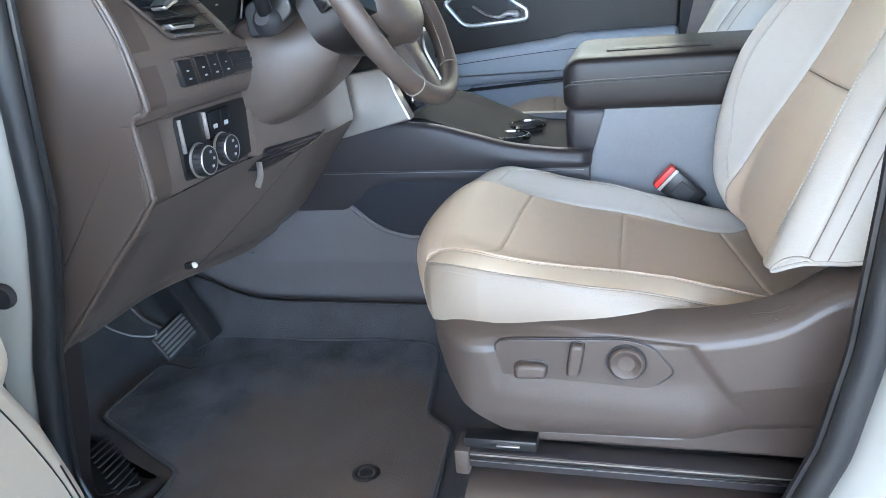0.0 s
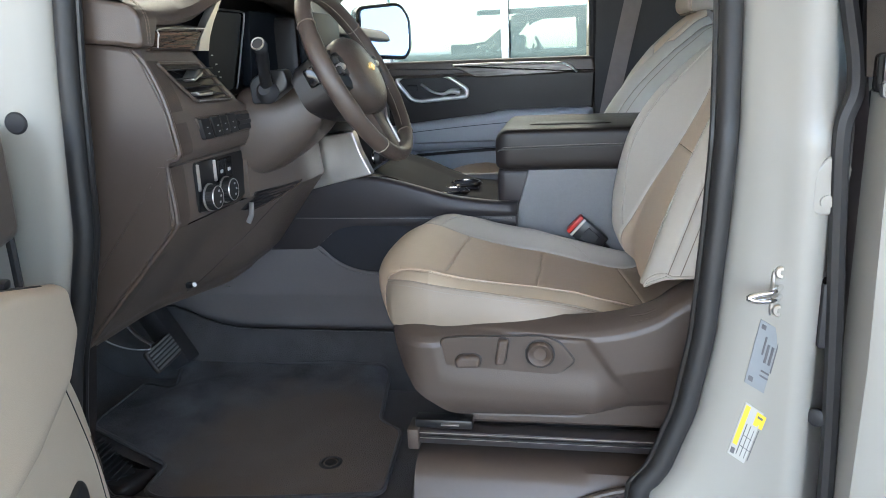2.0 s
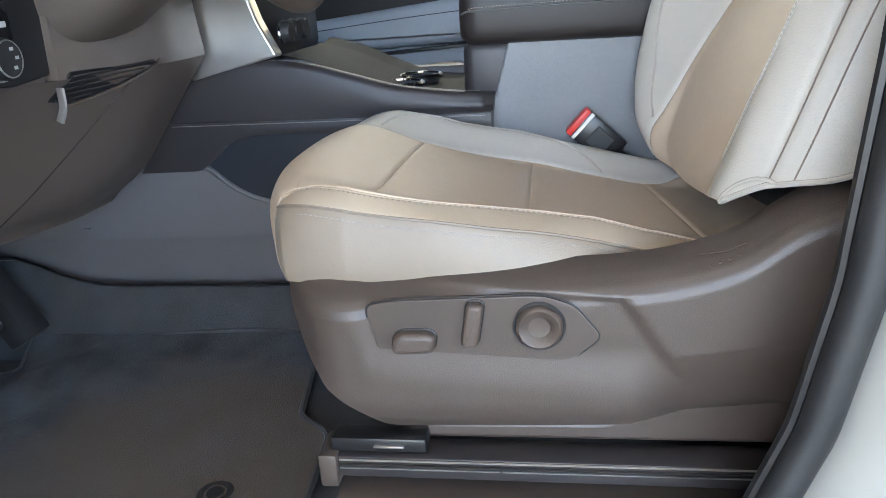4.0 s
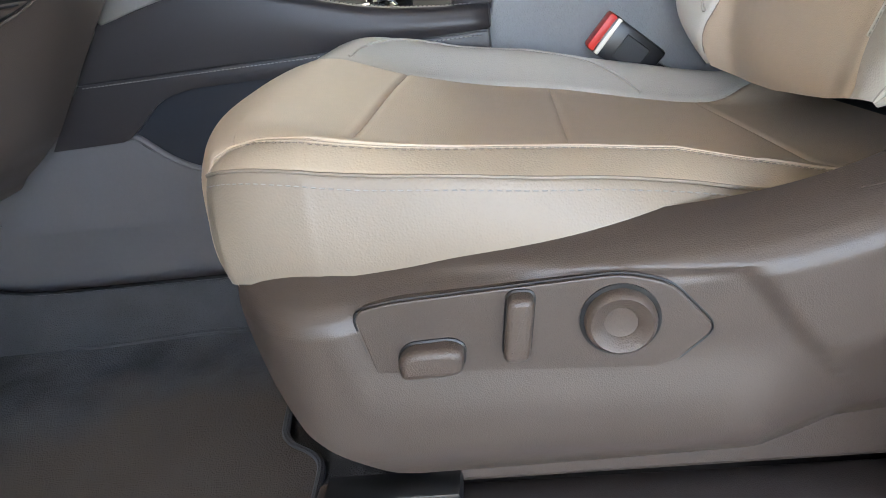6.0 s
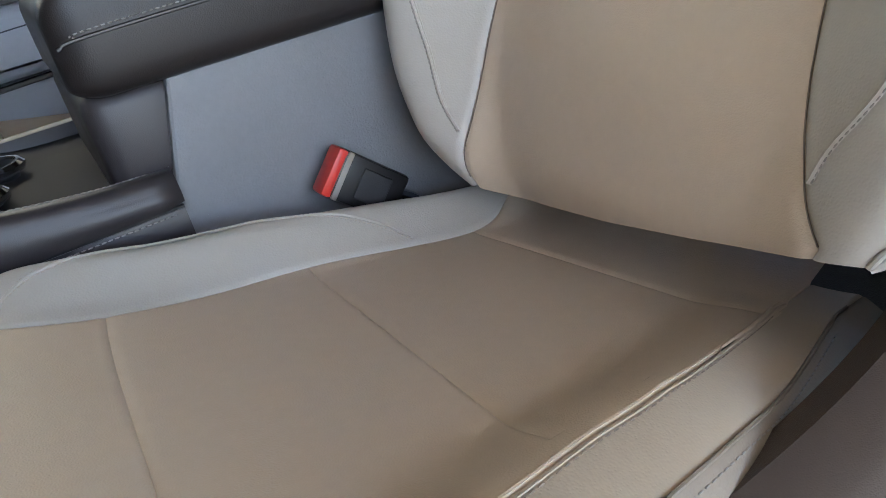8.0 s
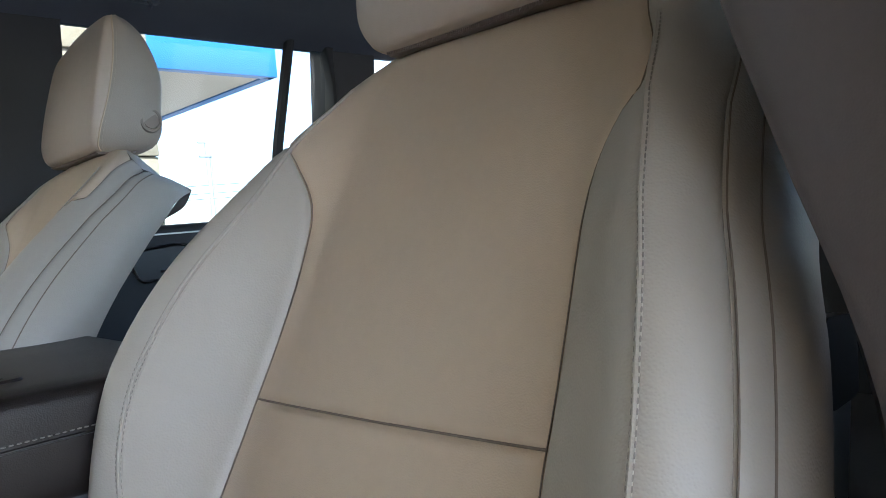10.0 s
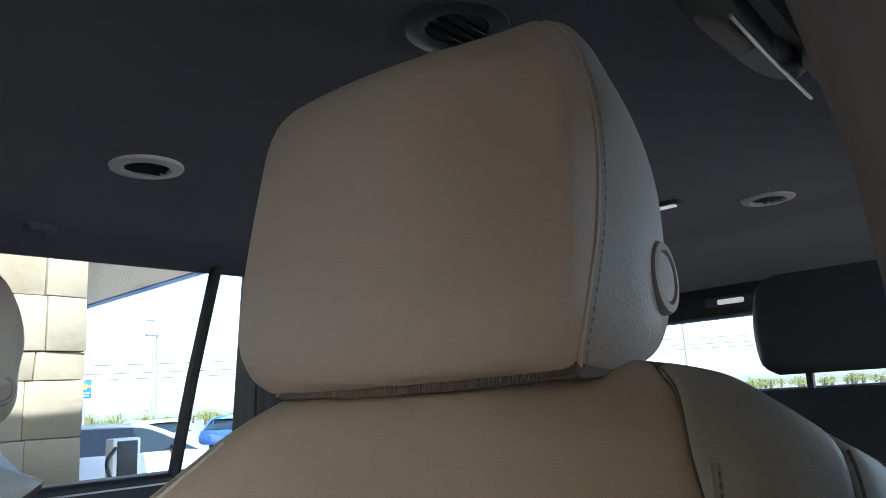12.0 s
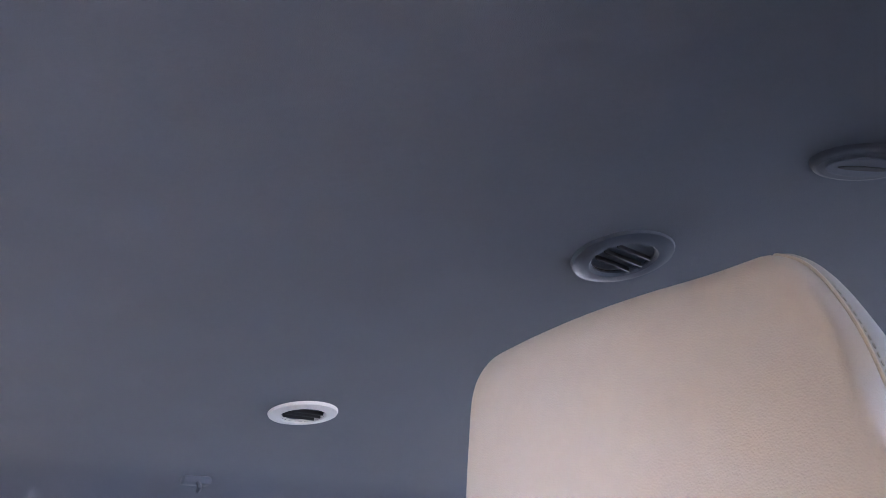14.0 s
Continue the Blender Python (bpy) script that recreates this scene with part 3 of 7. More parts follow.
def label(name, x0, z0, w, h, tilt, m, text, cat_, squeeze=0.8):
    """A sticker on the pillar, its top left corner at x0, z0."""
    ob = thing(name, (x0, -0.205, z0), text, cat_)
    c, s = math.cos(radians(tilt)), math.sin(radians(tilt))
    fl_ = lambda a, b, d: (x0 + c * a + s * b, -0.1962 - 0.017 * float(np.clip((x0 + c * a + s * b - BX(z0 - s * a + c * b) - 0.055) / (0.586 - BX(z0 - s * a + c * b)), 0, 1)) - d, z0 - s * a - 0.35 * a + c * b)  # noqa: E731
    fr = lambda a, b, d: fl_(a * squeeze, b, d)  # noqa: E731
    part("sheet", slab([(0, 0), (w, 0), (w, -h), (0, -h)], fr, 0.0012, 0.0002, 1, low=-0.006), m, ob)
    return ob, fr


def bars(ob, fr, rects, m, name="print_bar"):
    for a0, b0, a1, b1 in rects:
        part(name, slab([(a0, b0), (a1, b0), (a1, b1), (a0, b1)], fr, 0.0016, 0.0001, 1, low=0.001), m, ob)


lab, lfr = label("certification_label", 0.619, 0.982, 0.034, 0.105, 9, PAPER_GREY, "grey printed label with dark bars on the pillar", "label")
bars(lab, lfr, [(0.004, -0.005, 0.011, -0.012), (0.004, -0.09, 0.012, -0.098), (0.014, -0.02, 0.017, -0.05), (0.02, -0.03, 0.024, -0.06), (0.027, -0.03, 0.031, -0.06), (0.034, -0.02, 0.036, -0.07), (0.02, -0.072, 0.034, -0.075), (0.02, -0.08, 0.034, -0.083)], INK)
lab, lfr = label("tyre_label", 0.607, 0.846, 0.032, 0.092, 14, PAPER, "white and yellow printed label on the pillar", "label")
bars(lab, lfr, [(0.002, -0.003, 0.010, -0.072)], YELLOW, "yellow_bar")
bars(lab, lfr, [(0.022, -0.003, 0.038, -0.026)], YELLOW, "yellow_bar")
bars(lab, lfr, [(0.0045, -0.012, 0.0075, -0.062), (0.025, -0.008, 0.034, -0.012), (0.013, -0.03, 0.0145, -0.085), (0.02, -0.03, 0.0212, -0.085), (0.027, -0.03, 0.0282, -0.085), (0.034, -0.03, 0.0352, -0.085), (0.013, -0.05, 0.036, -0.0512), (0.013, -0.068, 0.036, -0.0692), (0.003, -0.078, 0.010, -0.088)], INK)

# the closed rear door, seen edge on and from outside
rd = thing("rear_door", (0.74, -0.27, 0.6), "white painted closed rear door with black window trim", "car door")
rows = []
for z, y in ((0.55, -0.27), (0.6, -0.285), (0.95, -0.30), (1.25, -0.285), (1.31, -0.27)):
    rows.append([(0.737, -0.20, z), (0.733, y + 0.03, z), (0.737, y + 0.008, z), (0.75, y, z), (1.2, y - 0.006, z), (1.75, y, z), (1.76, y + 0.09, z)])
part("skin", grid(rows), PAINT, rd, "white door skin")
part("edge_seal", tube(cat([(0.708, -0.20 + lean(1.8), 1.80), (0.706, -0.205 + lean(1.5), 1.5), (0.712, -0.215, 1.33), (0.698, -0.225, 1.26), (0.704, -0.226, 1.13), (0.714, -0.226, 0.97), (0.724, -0.226, 0.77), (0.730, -0.226, 0.55)], 80), 0.012, 8), SEAL, rd, "black rubber edge seal")
part("window_trim", box(0.722, 1.75, -0.272, -0.235, 1.31, 1.36, 0.006), GLOSS_BLACK, rd)
part("chrome_strip", box(0.722, 1.75, -0.288, -0.262, 1.305, 1.325, 0.004), CHROME, rd)
fr_rows = []
for z in np.linspace(1.33, 1.83, 10):
    q = lean(z)
    fr_rows.append([(0.722, -0.20 + q, z), (0.717, -0.255 + q, z), (0.73, -0.262 + q, z), (0.83, -0.262 + q, z), (0.835, -0.20 + q, z)])
part("window_frame", grid(fr_rows), GLOSS_BLACK, rd)
gl_ = part("window_glass", grid([[(0.83, -0.245 + lean(z), z), (1.75, -0.245 + lean(z), z)] for z in (1.34, 1.6, 1.83)]), TINTED, rd)
gl_.visible_shadow = False
part("inner_panel", box(0.76, 1.7, -0.19, -0.12, 0.6, 1.33, 0.02), BLACK_TRIM, rd)
for z in (0.833,):
    part("bump_stop", lathe([(0, 0), (0.014, 0), (0.014, 0.006), (0.01, 0.009), (0, 0.009)], Matrix.Translation((0.706, -0.217, z)) @ Matrix.Rotation(radians(90), 4, "X") @ Matrix.Rotation(radians(-30), 4, "Y"), 16), RUBBER, rd)
part("wedge", box(0.694, 0.712, -0.226, -0.19, 0.945, 1.045, 0.004), RUBBER, rd)
hatch = thing("hinge_cover", (0.686, -0.21, 1.185), "white embossed hinge plate on the pillar", "hinge")
part("plate", slab(rnd([(-0.02, -0.04), (0.02, -0.04), (0.03, 0.03), (0.0, 0.045), (-0.02, 0.02)], 0.012), lambda a, b, c: (0.686 + a, -0.222 - c, 1.185 + b), 0.006, 0.004, 3, low=-0.02), PAINT, hatch)
part("bolt", lathe([(0, 0), (0.009, 0), (0.009, 0.004), (0, 0.005)], Matrix.Translation((0.686, -0.227, 1.164)) @ Matrix.Rotation(radians(90), 4, "X"), 14), PAINT, hatch)

# rest of the driver side shell: rear quarter, roof rail, upper pillar trim
ou = []
for z, y in ((0.40, -0.27), (0.6, -0.31), (0.95, -0.325), (1.30, -0.30), (1.335, -0.26)):
    ou.append([(x, y, z) for x in np.linspace(1.77, 3.15, 8)])
solo("body_side_driver", grid(ou), PAINT, "white painted rear quarter of the car", "car body", kind="structure")
solo("rocker_driver", box(-0.75, 1.77, -0.30, -0.19, 0.36, 0.545, 0.03, 3), PAINT, "white painted rocker below the doors", "car body", kind="structure")
sill = thing("door_sill_trim", (0.0, -0.1, 0.5), "brown plastic door sill trim", "sill trim", kind="structure")
part("plate", box(-0.64, 0.06, -0.19, -0.118, 0.49, 0.545, 0.012, 3), BROWN, sill)
hump = []
for x in np.linspace(0.036, 0.62, 30):
    k = np.clip((x - 0.036) / 0.02, 0, 1)
    d = 0.012 * np.clip((x - 0.33) / 0.06, 0, 1) * np.clip((0.62 - x) / 0.1, 0, 1)
    zt = 0.52 + (0.648 - 0.52) * math.sin(k * math.pi / 2) ** 0.6
    hump.append([(x, -0.02, zt), (x, -0.075, zt), (x, -0.105, zt - 0.006), (x, -0.122, zt - 0.024 - d * 0.3), (x, -0.132, zt - 0.06 - d), (x, -0.15 - d, 0.545), (x, -0.19, 0.53)])
part("hump", grid(hump), BROWN, sill)
part("hump_end", finish(grid([[(0.036, -0.02, 0.52), (0.036, -0.15, 0.52)], [(0.036, -0.02, 0.53), (0.036, -0.15, 0.53)]])), BROWN, sill)
cres = []
for x, z in cat([(0.30, 0.56), (0.36, 0.605), (0.43, 0.632), (0.50, 0.64), (0.56, 0.64)], 20):
    cres.append((x, -0.137, z))
part("crease", tube(cres, 0.006, 8), BROWN, sill)
rail = []
for x in np.linspace(-0.75, 3.0, 40):
    dz = -0.55 * np.clip((-0.28 - x) / 0.47, 0, 1)
    rail.append([(x, 0.055, 1.80 + dz), (x, -0.02, 1.775 + dz), (x, -0.06, 1.79 + dz), (x, -0.10, 1.84 + dz), (x, 0.0, 1.86 + dz)])
solo("roof_rail_driver", grid(rail, closed_v=True), PAINT, "white painted roof rail over the door", "car body", kind="structure")

# upper inside trim of the driver side pillar, with the belt anchor
ptrim = thing("pillar_trim_driver", (0.66, -0.06, 1.35), "charcoal plastic upper pillar trim with belt slot", "pillar trim", kind="structure")
YIN = [(0.6, -0.11), (1.0, -0.09), (1.2, -0.078), (1.33, -0.04), (1.42, -0.014), (1.5, -0.012), (1.56, -0.002), (1.62, 0.006), (1.70, 0.022), (1.82, 0.045)]
rows = []
for z in np.linspace(0.62, 1.83, 50):
    q, s, yi = lean(z), BX(z), smooth(z, YIN)
    rows.append([(s + 0.008, -0.172 + q, z), (s + 0.010, -0.14 + q, z), (0.592 - 0.002, min(yi - 0.02, -0.06 + q), z), (0.596, yi - 0.008, z), (0.606, yi, z), (0.65, yi + 0.003, z), (0.72, yi, z), (0.745, yi - 0.012, z), (0.76, yi - 0.08, z)])
part("cover", grid(rows), PILLAR_TRIM, ptrim)
belt = thing("seat_belt", (0.70, -0.04, 1.3), "grey woven driver's seat belt with its anchor ring", "seat belt", "seat belts")
webp = [(0.735, 0.008, 1.585), (0.728, -0.012, 1.42), (0.72, -0.03, 1.28), (0.725, -0.055, 1.12), (0.725, -0.07, 0.8)]
part("webbing", grid([[p + np.array((-0.022, 0.0, 0)), p + np.array((0.022, 0.0, 0))] for p in cat(webp, 40)]), WEB, belt)
# the height adjuster: a rounded housing leaning over the slot where the belt comes out
ah = lambda a, b, c: (0.76 + a, 0.05 + 0.69 * b + 0.72 * c, 1.616 + 0.72 * b - 0.69 * c)  # noqa: E731
HOUS = [tuple(q) for q in cat([(-0.17, -0.042), (-0.117, -0.019), (-0.058, 0.011), (-0.024, 0.023), (0.012, 0.025), (0.045, 0.022), (0.053, 0.010), (0.036, -0.008), (0.008, -0.026), (-0.02, -0.036), (-0.06, -0.040), (-0.12, -0.047), (-0.165, -0.052)], 60, closed=True)]
part("anchor_cover", slab(HOUS, ah, 0.004, 0.004, 4, low=-0.05), BLACK_TRIM, belt)
part("guide_pad", slab(rnd([(-0.075, -0.028), (-0.045, -0.028), (-0.005, -0.004), (-0.012, 0.012), (-0.045, 0.006)], 0.010, 5), ah, 0.006, 0.002, 4, low=0.0), PILLAR_TRIM, belt)
part("slot", slab(rnd([(-0.15, -0.065), (0.02, -0.052), (0.02, -0.036), (-0.06, -0.041), (-0.15, -0.052)], 0.005), ah, 0.001, 0.001, 1, low=-0.02), BLACK, belt)
part("slot_edge", tube([ah(q[0], q[1], 0.006) for q in cat([(-0.10, -0.0425), (-0.059, -0.0375), (-0.02, -0.035), (0.015, -0.033)], 20)], 0.0008, 6), SATIN, belt, "bright metal slot edge")
part("guide_clip", box(-0.006, 0.006, -0.003, 0.003, -0.006, 0.006, 0.002, m=Matrix.Translation(ah(-0.06, -0.047, 0.003))), RING_DARK, belt)
part("latch_tongue", slab(rnd([(-0.022, -0.06), (0.0, -0.075), (0.02, -0.01), (0.024, 0.03), (-0.02, 0.03)], 0.01), lambda a, b, c: (0.715 + a, -0.025 + c, 1.19 + b), 0.008, 0.003, 2), STEEL, belt)
part("tongue_grip", slab(rnd([(-0.026, -0.01), (0.026, -0.01), (0.028, 0.04), (-0.026, 0.045)], 0.01), lambda a, b, c: (0.715 + a, -0.028 + c, 1.19 + b), 0.014, 0.004, 3), BLACK, belt)


# ---- the driver's seat ----
seat = thing("driver_seat", (0.25, 0.23, 0.66), "light grey leather driver's seat with tan panels and brown shield", "car seat", "front seats")

# the cushion: a fore-and-aft profile, dished between two bolsters
CUSH = cat([(-0.014, 0.872), (-0.040, 0.893), (-0.060, 0.922), (-0.062, 0.952), (-0.034, 0.983), (0.02, 0.984), (0.095, 0.956), (0.19, 0.929), (0.275, 0.909), (0.36, 0.89), (0.45, 0.871), (0.52, 0.864), (0.60, 0.872)], 96)
CLEN = np.concatenate([[0], np.cumsum([np.linalg.norm(b - a) for a, b in zip(CUSH, CUSH[1:])])])
CXS, CZS = [float(q[0]) for q in CUSH], [float(q[1]) for q in CUSH]
CU = lambda x: float(np.interp(x, CXS[36:], CLEN[36:]))  # noqa: E731
RISE_NEAR = [(-0.05, 0.0), (0.0, 0.006), (0.03, 0.012), (0.1, 0.028), (0.178, 0.034), (0.226, 0.038), (0.284, 0.041), (0.347, 0.043), (0.435, 0.030), (0.52, 0.012)]
RISE_FAR = [(-0.05, 0.0), (0.02, 0.012), (0.1, 0.03), (0.25, 0.04), (0.4, 0.036), (0.52, 0.03)]

UF = lambda z: float(np.interp(z, CZS[:36], CLEN[:36]))  # noqa: E731
UC = UF(0.955)  # where the two seams of the near bolster meet at the front corner
UB = UF(0.897)


def along(rows):
    """A function of u through (u, value) rows."""
    c = cat(rows, 160)
    us, vs = [float(q[0]) for q in c], [float(q[1]) for q in c]
    return lambda u: float(np.interp(u, us, vs))


# the stitched lower seam (YN, ZN), the upper seam (YS), the crease of the insert (UY0) and its far edge (UY1)
YN = along([(0, -0.012), (UB, -0.003), (UC, 0.034), (CU(-0.03), 0.012), (CU(-0.01), 0.002), (CU(0.02), -0.006), (CU(0.05), -0.012), (CU(0.1), -0.017), (CU(0.18), -0.022), (CU(0.24), -0.02), (CU(0.29), -0.01), (CU(0.345), 0.003), (CU(0.42), 0.025), (CU(0.52), 0.06)])
ZN = along([(UC, 0.955), (CU(-0.03), 0.963), (CU(-0.01), 0.968), (CU(0.02), 0.971), (CU(0.05), 0.969), (CU(0.1), 0.963), (CU(0.18), 0.955), (CU(0.234), 0.947), (CU(0.29), 0.937), (CU(0.345), 0.923), (CU(0.42), 0.90), (CU(0.52), 0.885)])
YS = along([(UC, 0.034), (CU(-0.03), 0.036), (CU(-0.015), 0.032), (CU(0.015), 0.028), (CU(0.04), 0.022), (CU(0.08), 0.009), (CU(0.11), 0.005), (CU(0.16), 0.009), (CU(0.227), 0.021), (CU(0.284), 0.033), (CU(0.35), 0.045), (CU(0.435), 0.073), (CU(0.51), 0.10)])
PULL = along([(0, 0.028), (UB, 0.040), (UC, 0.049), (CU(-0.03), 0.035), (CU(0.0), 0.018), (CU(0.05), 0.0)])
DROP = along([(0, 0.0), (UC, 0.0), (CU(-0.033), 0.013), (CU(-0.015), 0.014), (CU(0.015), 0.006), (CU(0.045), 0.0), (CU(0.3), 0.0)])
UY0 = along([(CU(0.08), 0.026), (CU(0.1), 0.028), (CU(0.275), 0.047), (CU(0.36), 0.066), (CU(0.45), 0.088), (CU(0.5), 0.108), (CU(0.59), 0.112)])
UY1 = along([(0, 0.405), (0.09, 0.408), (0.12, 0.409), (0.15, 0.402), (CU(0.03), 0.388), (CU(0.1), 0.393), (CU(0.28), 0.409), (CU(0.45), 0.406), (CU(0.52), 0.434), (CU(0.57), 0.446)])


def cushion_form(u, y):
    x = float(np.interp(u, CLEN, CXS))
    z = float(np.interp(u, CLEN, CZS))
    k = abs(y - 0.235) / 0.255
    if y < 0.235:
        q = min(1.3, (0.235 - y) / (0.235 - YN(u)))
        x += PULL(u) * q**2.6
        z -= DROP(u) * q**5
    else:
        x += 0.055 * np.clip((0.16 - x) / 0.2, 0, 1) * k**2.6
    roll = np.clip(1 - u / CU(0.05), 0, 1)
    z -= (0.014 * k**4 * np.clip((0.12 - x) / 0.12, 0, 1) * (1 - roll) if y > 0.235 else 0.0) + 0.012 * roll * k**3 * (y > 0.235)
    near, far = np.clip((YS(u) + 0.07 - y) / 0.07, 0, 1), np.clip((y - 0.395) / 0.07, 0, 1)
    near = 0.5 * np.clip((YS(u) + 0.36 - y) / 0.36, 0, 1) + 0.5 * near * near * (3 - 2 * near)
    z += interp(x, RISE_NEAR) * near * float(np.clip((u - UC) / (CU(0.0) - UC), 0, 1)) + interp(x, RISE_FAR) * far * far * (3 - 2 * far)
    if u > UC:
        e = float(np.clip(1 - (y - YN(u)) / (YS(u) - YN(u) + 0.006), 0, 1)) ** 1.7
        z += (ZN(u) - z) * e
    z -= 0.045 * np.clip((y - 0.45) / 0.05, 0, 1) ** 2
    return np.array((x, y, z))


# the two seams sweep together at the rounded front corner
UE = CU(0.08)
CORNER_U = [UC, 0.125, 0.15, 0.1697, CU(0.015), CU(0.04), UE]
UPPER = [(-0.012, 0.036, 0.955), (-0.005, 0.0365, 0.966), (0.005, 0.033, 0.973), (0.014, 0.030, 0.978), (0.026, 0.027, 0.981), (0.042, 0.022, 0.984), (0.079, 0.008, 0.985)]
LOWER_SEAM = [(-0.012, 0.036, 0.955), (-0.007, 0.021, 0.962), (0.002, 0.009, 0.9665), (0.012, 0.001, 0.9695), (0.026, -0.007, 0.9715), (0.044, -0.013, 0.972), (0.08, -0.018, 0.968)]
UPPER_AT = [along([(u, q[i]) for u, q in zip(CORNER_U, UPPER)]) for i in range(3)]
LOWER_AT = [along([(u, q[i]) for u, q in zip(CORNER_U, LOWER_SEAM)]) for i in range(3)]


def cushion(u, y):
    p = cushion_form(u, y)
    if UC <= u < CU(0.13) and y < 0.235:
        w = 1.0 - float(np.clip((u - UE) / (CU(0.13) - UE), 0, 1))
        us, un = YS(u), YN(u)
        da = (np.array([f(u) for f in UPPER_AT]) - cushion_form(u, us)) * w
        if y >= us:
            return p + da * ((0.235 - y) / (0.235 - us)) ** 5
        db = (np.array([f(u) for f in LOWER_AT]) - cushion_form(u, un)) * w
        f_ = float(np.clip((us - y) / max(1e-4, us - un), 0, 1))
        p = p + da * (1 - f_) + db * f_
    return p


def insert_fn(u, v):
    """The tan insert; its rear cross seam slants back towards the door."""
    lo = YN(u) if u < UC else (YS(u) - 0.003 * min(1.0, (u - UC) / 0.03) if u <= CU(0.1) else UY0(u))
    u2 = u + 0.05 * (1 - v) * float(np.clip((u - CU(0.275)) / (CU(0.45) - CU(0.275)), 0, 1))
    y = lo + (UY1(u) - lo) * v
    return cushion(u2, y)


part("cushion_panel", grid(pad(insert_fn, 0.0, CU(0.1), 0, 1, 130, 44, 0.003, 0.007, "UV")), TAN, seat, "tan leather cushion panel")
for ua, ub, e in ((CU(0.1) + 1e-5, CU(0.275), "uUV"), (CU(0.275), CU(0.45), "uUV"), (CU(0.45), CU(0.57), "uV")):
    part("cushion_panel", grid(pad(insert_fn, ua, ub, 0, 1, 34, 44, 0.003, 0.007, e)), TAN, seat, "tan leather cushion panel")
strip_fn = lambda u, v: cushion(u + 0.05 * v * float(np.clip((u - CU(0.275)) / (CU(0.45) - CU(0.275)), 0, 1)), YS(u) + (UY0(u) - YS(u)) * v)  # noqa: E731
part("cushion_strip", grid(pad(strip_fn, CU(0.1) + 1e-5, CU(0.55), 0, 1, 100, 14, 0.002, 0.005, "v")), TAN, seat)
near_fn = lambda u, v: cushion(u, YN(u) + (YS(u) - YN(u)) * v)  # noqa: E731
part("cushion_bolster", grid(pad(near_fn, UC, CU(0.55), 0, 1, 130, 18, 0.0016, 0.004, "vV")), BOLSTER_LIT, seat)
SEAM_U = np.linspace(UC + 0.002, CU(0.52), 200)
for dy, m_, rr in ((0.0026, TAN, 0.0014), (-0.0022, BOLSTER_LIT, 0.0013)):
    part("seam_fold", tube([cushion(u, YS(u) + dy) - np.array((0, 0, 0.0006)) for u in SEAM_U], rr, 6), m_, seat)
part("stitching", stitches([cushion(u, YS(u) - 0.0052) + np.array((0, 0, 0.0003)) for u in np.linspace(CU(0.02), CU(0.5), 160)], 0.0062, 0.0006, 0.6), STITCH_DARK, seat)
far_fn = lambda u, v: cushion(u, UY1(u) + (0.497 - UY1(u)) * v)  # noqa: E731
part("cushion_bolster", grid(pad(far_fn, 0.0, CU(0.55), 0, 1, 90, 24, 0.003, 0.006, "v")), LEATHER, seat)

FRONT_E = [cushion(u, YN(u)) for u in np.linspace(UF(0.884), UC, 60)]
FRONT_K = np.linspace(0, 1, len(FRONT_E))
EDGE = [cushion(u, YN(u)) for u in np.linspace(UC, CU(0.55), 160)]
LOW_Y = [(-0.02, 0.0), (0.0, -0.005), (0.03, -0.013), (0.08, -0.020), (0.3, -0.020), (0.40, -0.010), (0.47, 0.012), (0.56, 0.04)]


def skirt(s, v):
    """The leather side below the stitched seam, down to the shield."""
    f = s * (len(EDGE) - 1)
    i = min(int(f), len(EDGE) - 2)
    top = EDGE[i] + (EDGE[i + 1] - EDGE[i]) * (f - i)
    low = np.array((top[0], interp(top[0], LOW_Y), 0.886 - 0.026 * float(np.clip((top[0] - 0.02) / 0.1, 0, 1))))
    p = top + (low - top) * v
    w = float(np.clip(1 - s / 0.16, 0, 1)) ** 2
    fr_ = np.array([float(np.interp(1 - v, FRONT_K, [q[i_] for q in FRONT_E])) for i_ in range(3)])
    first = EDGE[0] + (np.array((EDGE[0][0], interp(EDGE[0][0], LOW_Y), 0.886)) - EDGE[0]) * v
    p = p + (fr_ - first) * w
    p[1] -= 0.012 * math.sin(math.pi * min(1.0, v * 0.75)) * min(1.0, s / 0.08)
    return p


# side colour held down where the door light falls strongest
part("cushion_side", grid(pad(skirt, 0.0, 1.0, 0, 1, 100, 18, 0.0016, 0.004, "v", flip=True)), SIDE_DIM, seat)
part("corner_seam", tube([q + np.array((-0.0002, -0.0003, 0)) for q in FRONT_E[6:]], 0.0006, 6), TAN, seat)
part("seam_fold", tube([skirt(s_, 0.0) + np.array((0, -0.0008, 0.0002)) for s_ in np.linspace(0.0, 0.97, 200)], 0.0013, 6), SIDE_DIM, seat)
part("stitching", stitches([skirt(s_, 0.10) + np.array((0, -0.0006, 0)) for s_ in np.linspace(0.05, 0.93, 200)], 0.0062, 0.0006, 0.6), THREAD_GREY, seat)
front_skirt = lambda u, v: np.array((0.03 + 0.11 * u, -0.004 + 0.49 * v, 0.862 - 0.16 * u))  # noqa: E731
part("cushion_base", grid([[front_skirt(u, v) for v in np.linspace(0, 1, 12)] for u in np.linspace(0, 1, 4)]), DARK_VINYL, seat)
far_side = [[(x, 0.497 - 0.01 * k, z0 - (z0 - 0.70) * k) for x, z0 in [(cushion(u, 0.497)[0], cushion(u, 0.497)[2]) for u in np.linspace(CU(-0.02), CU(0.52), 30)]] for k in (0, 0.3, 1)]
part("cushion_side", grid(far_side), LEATHER, seat)
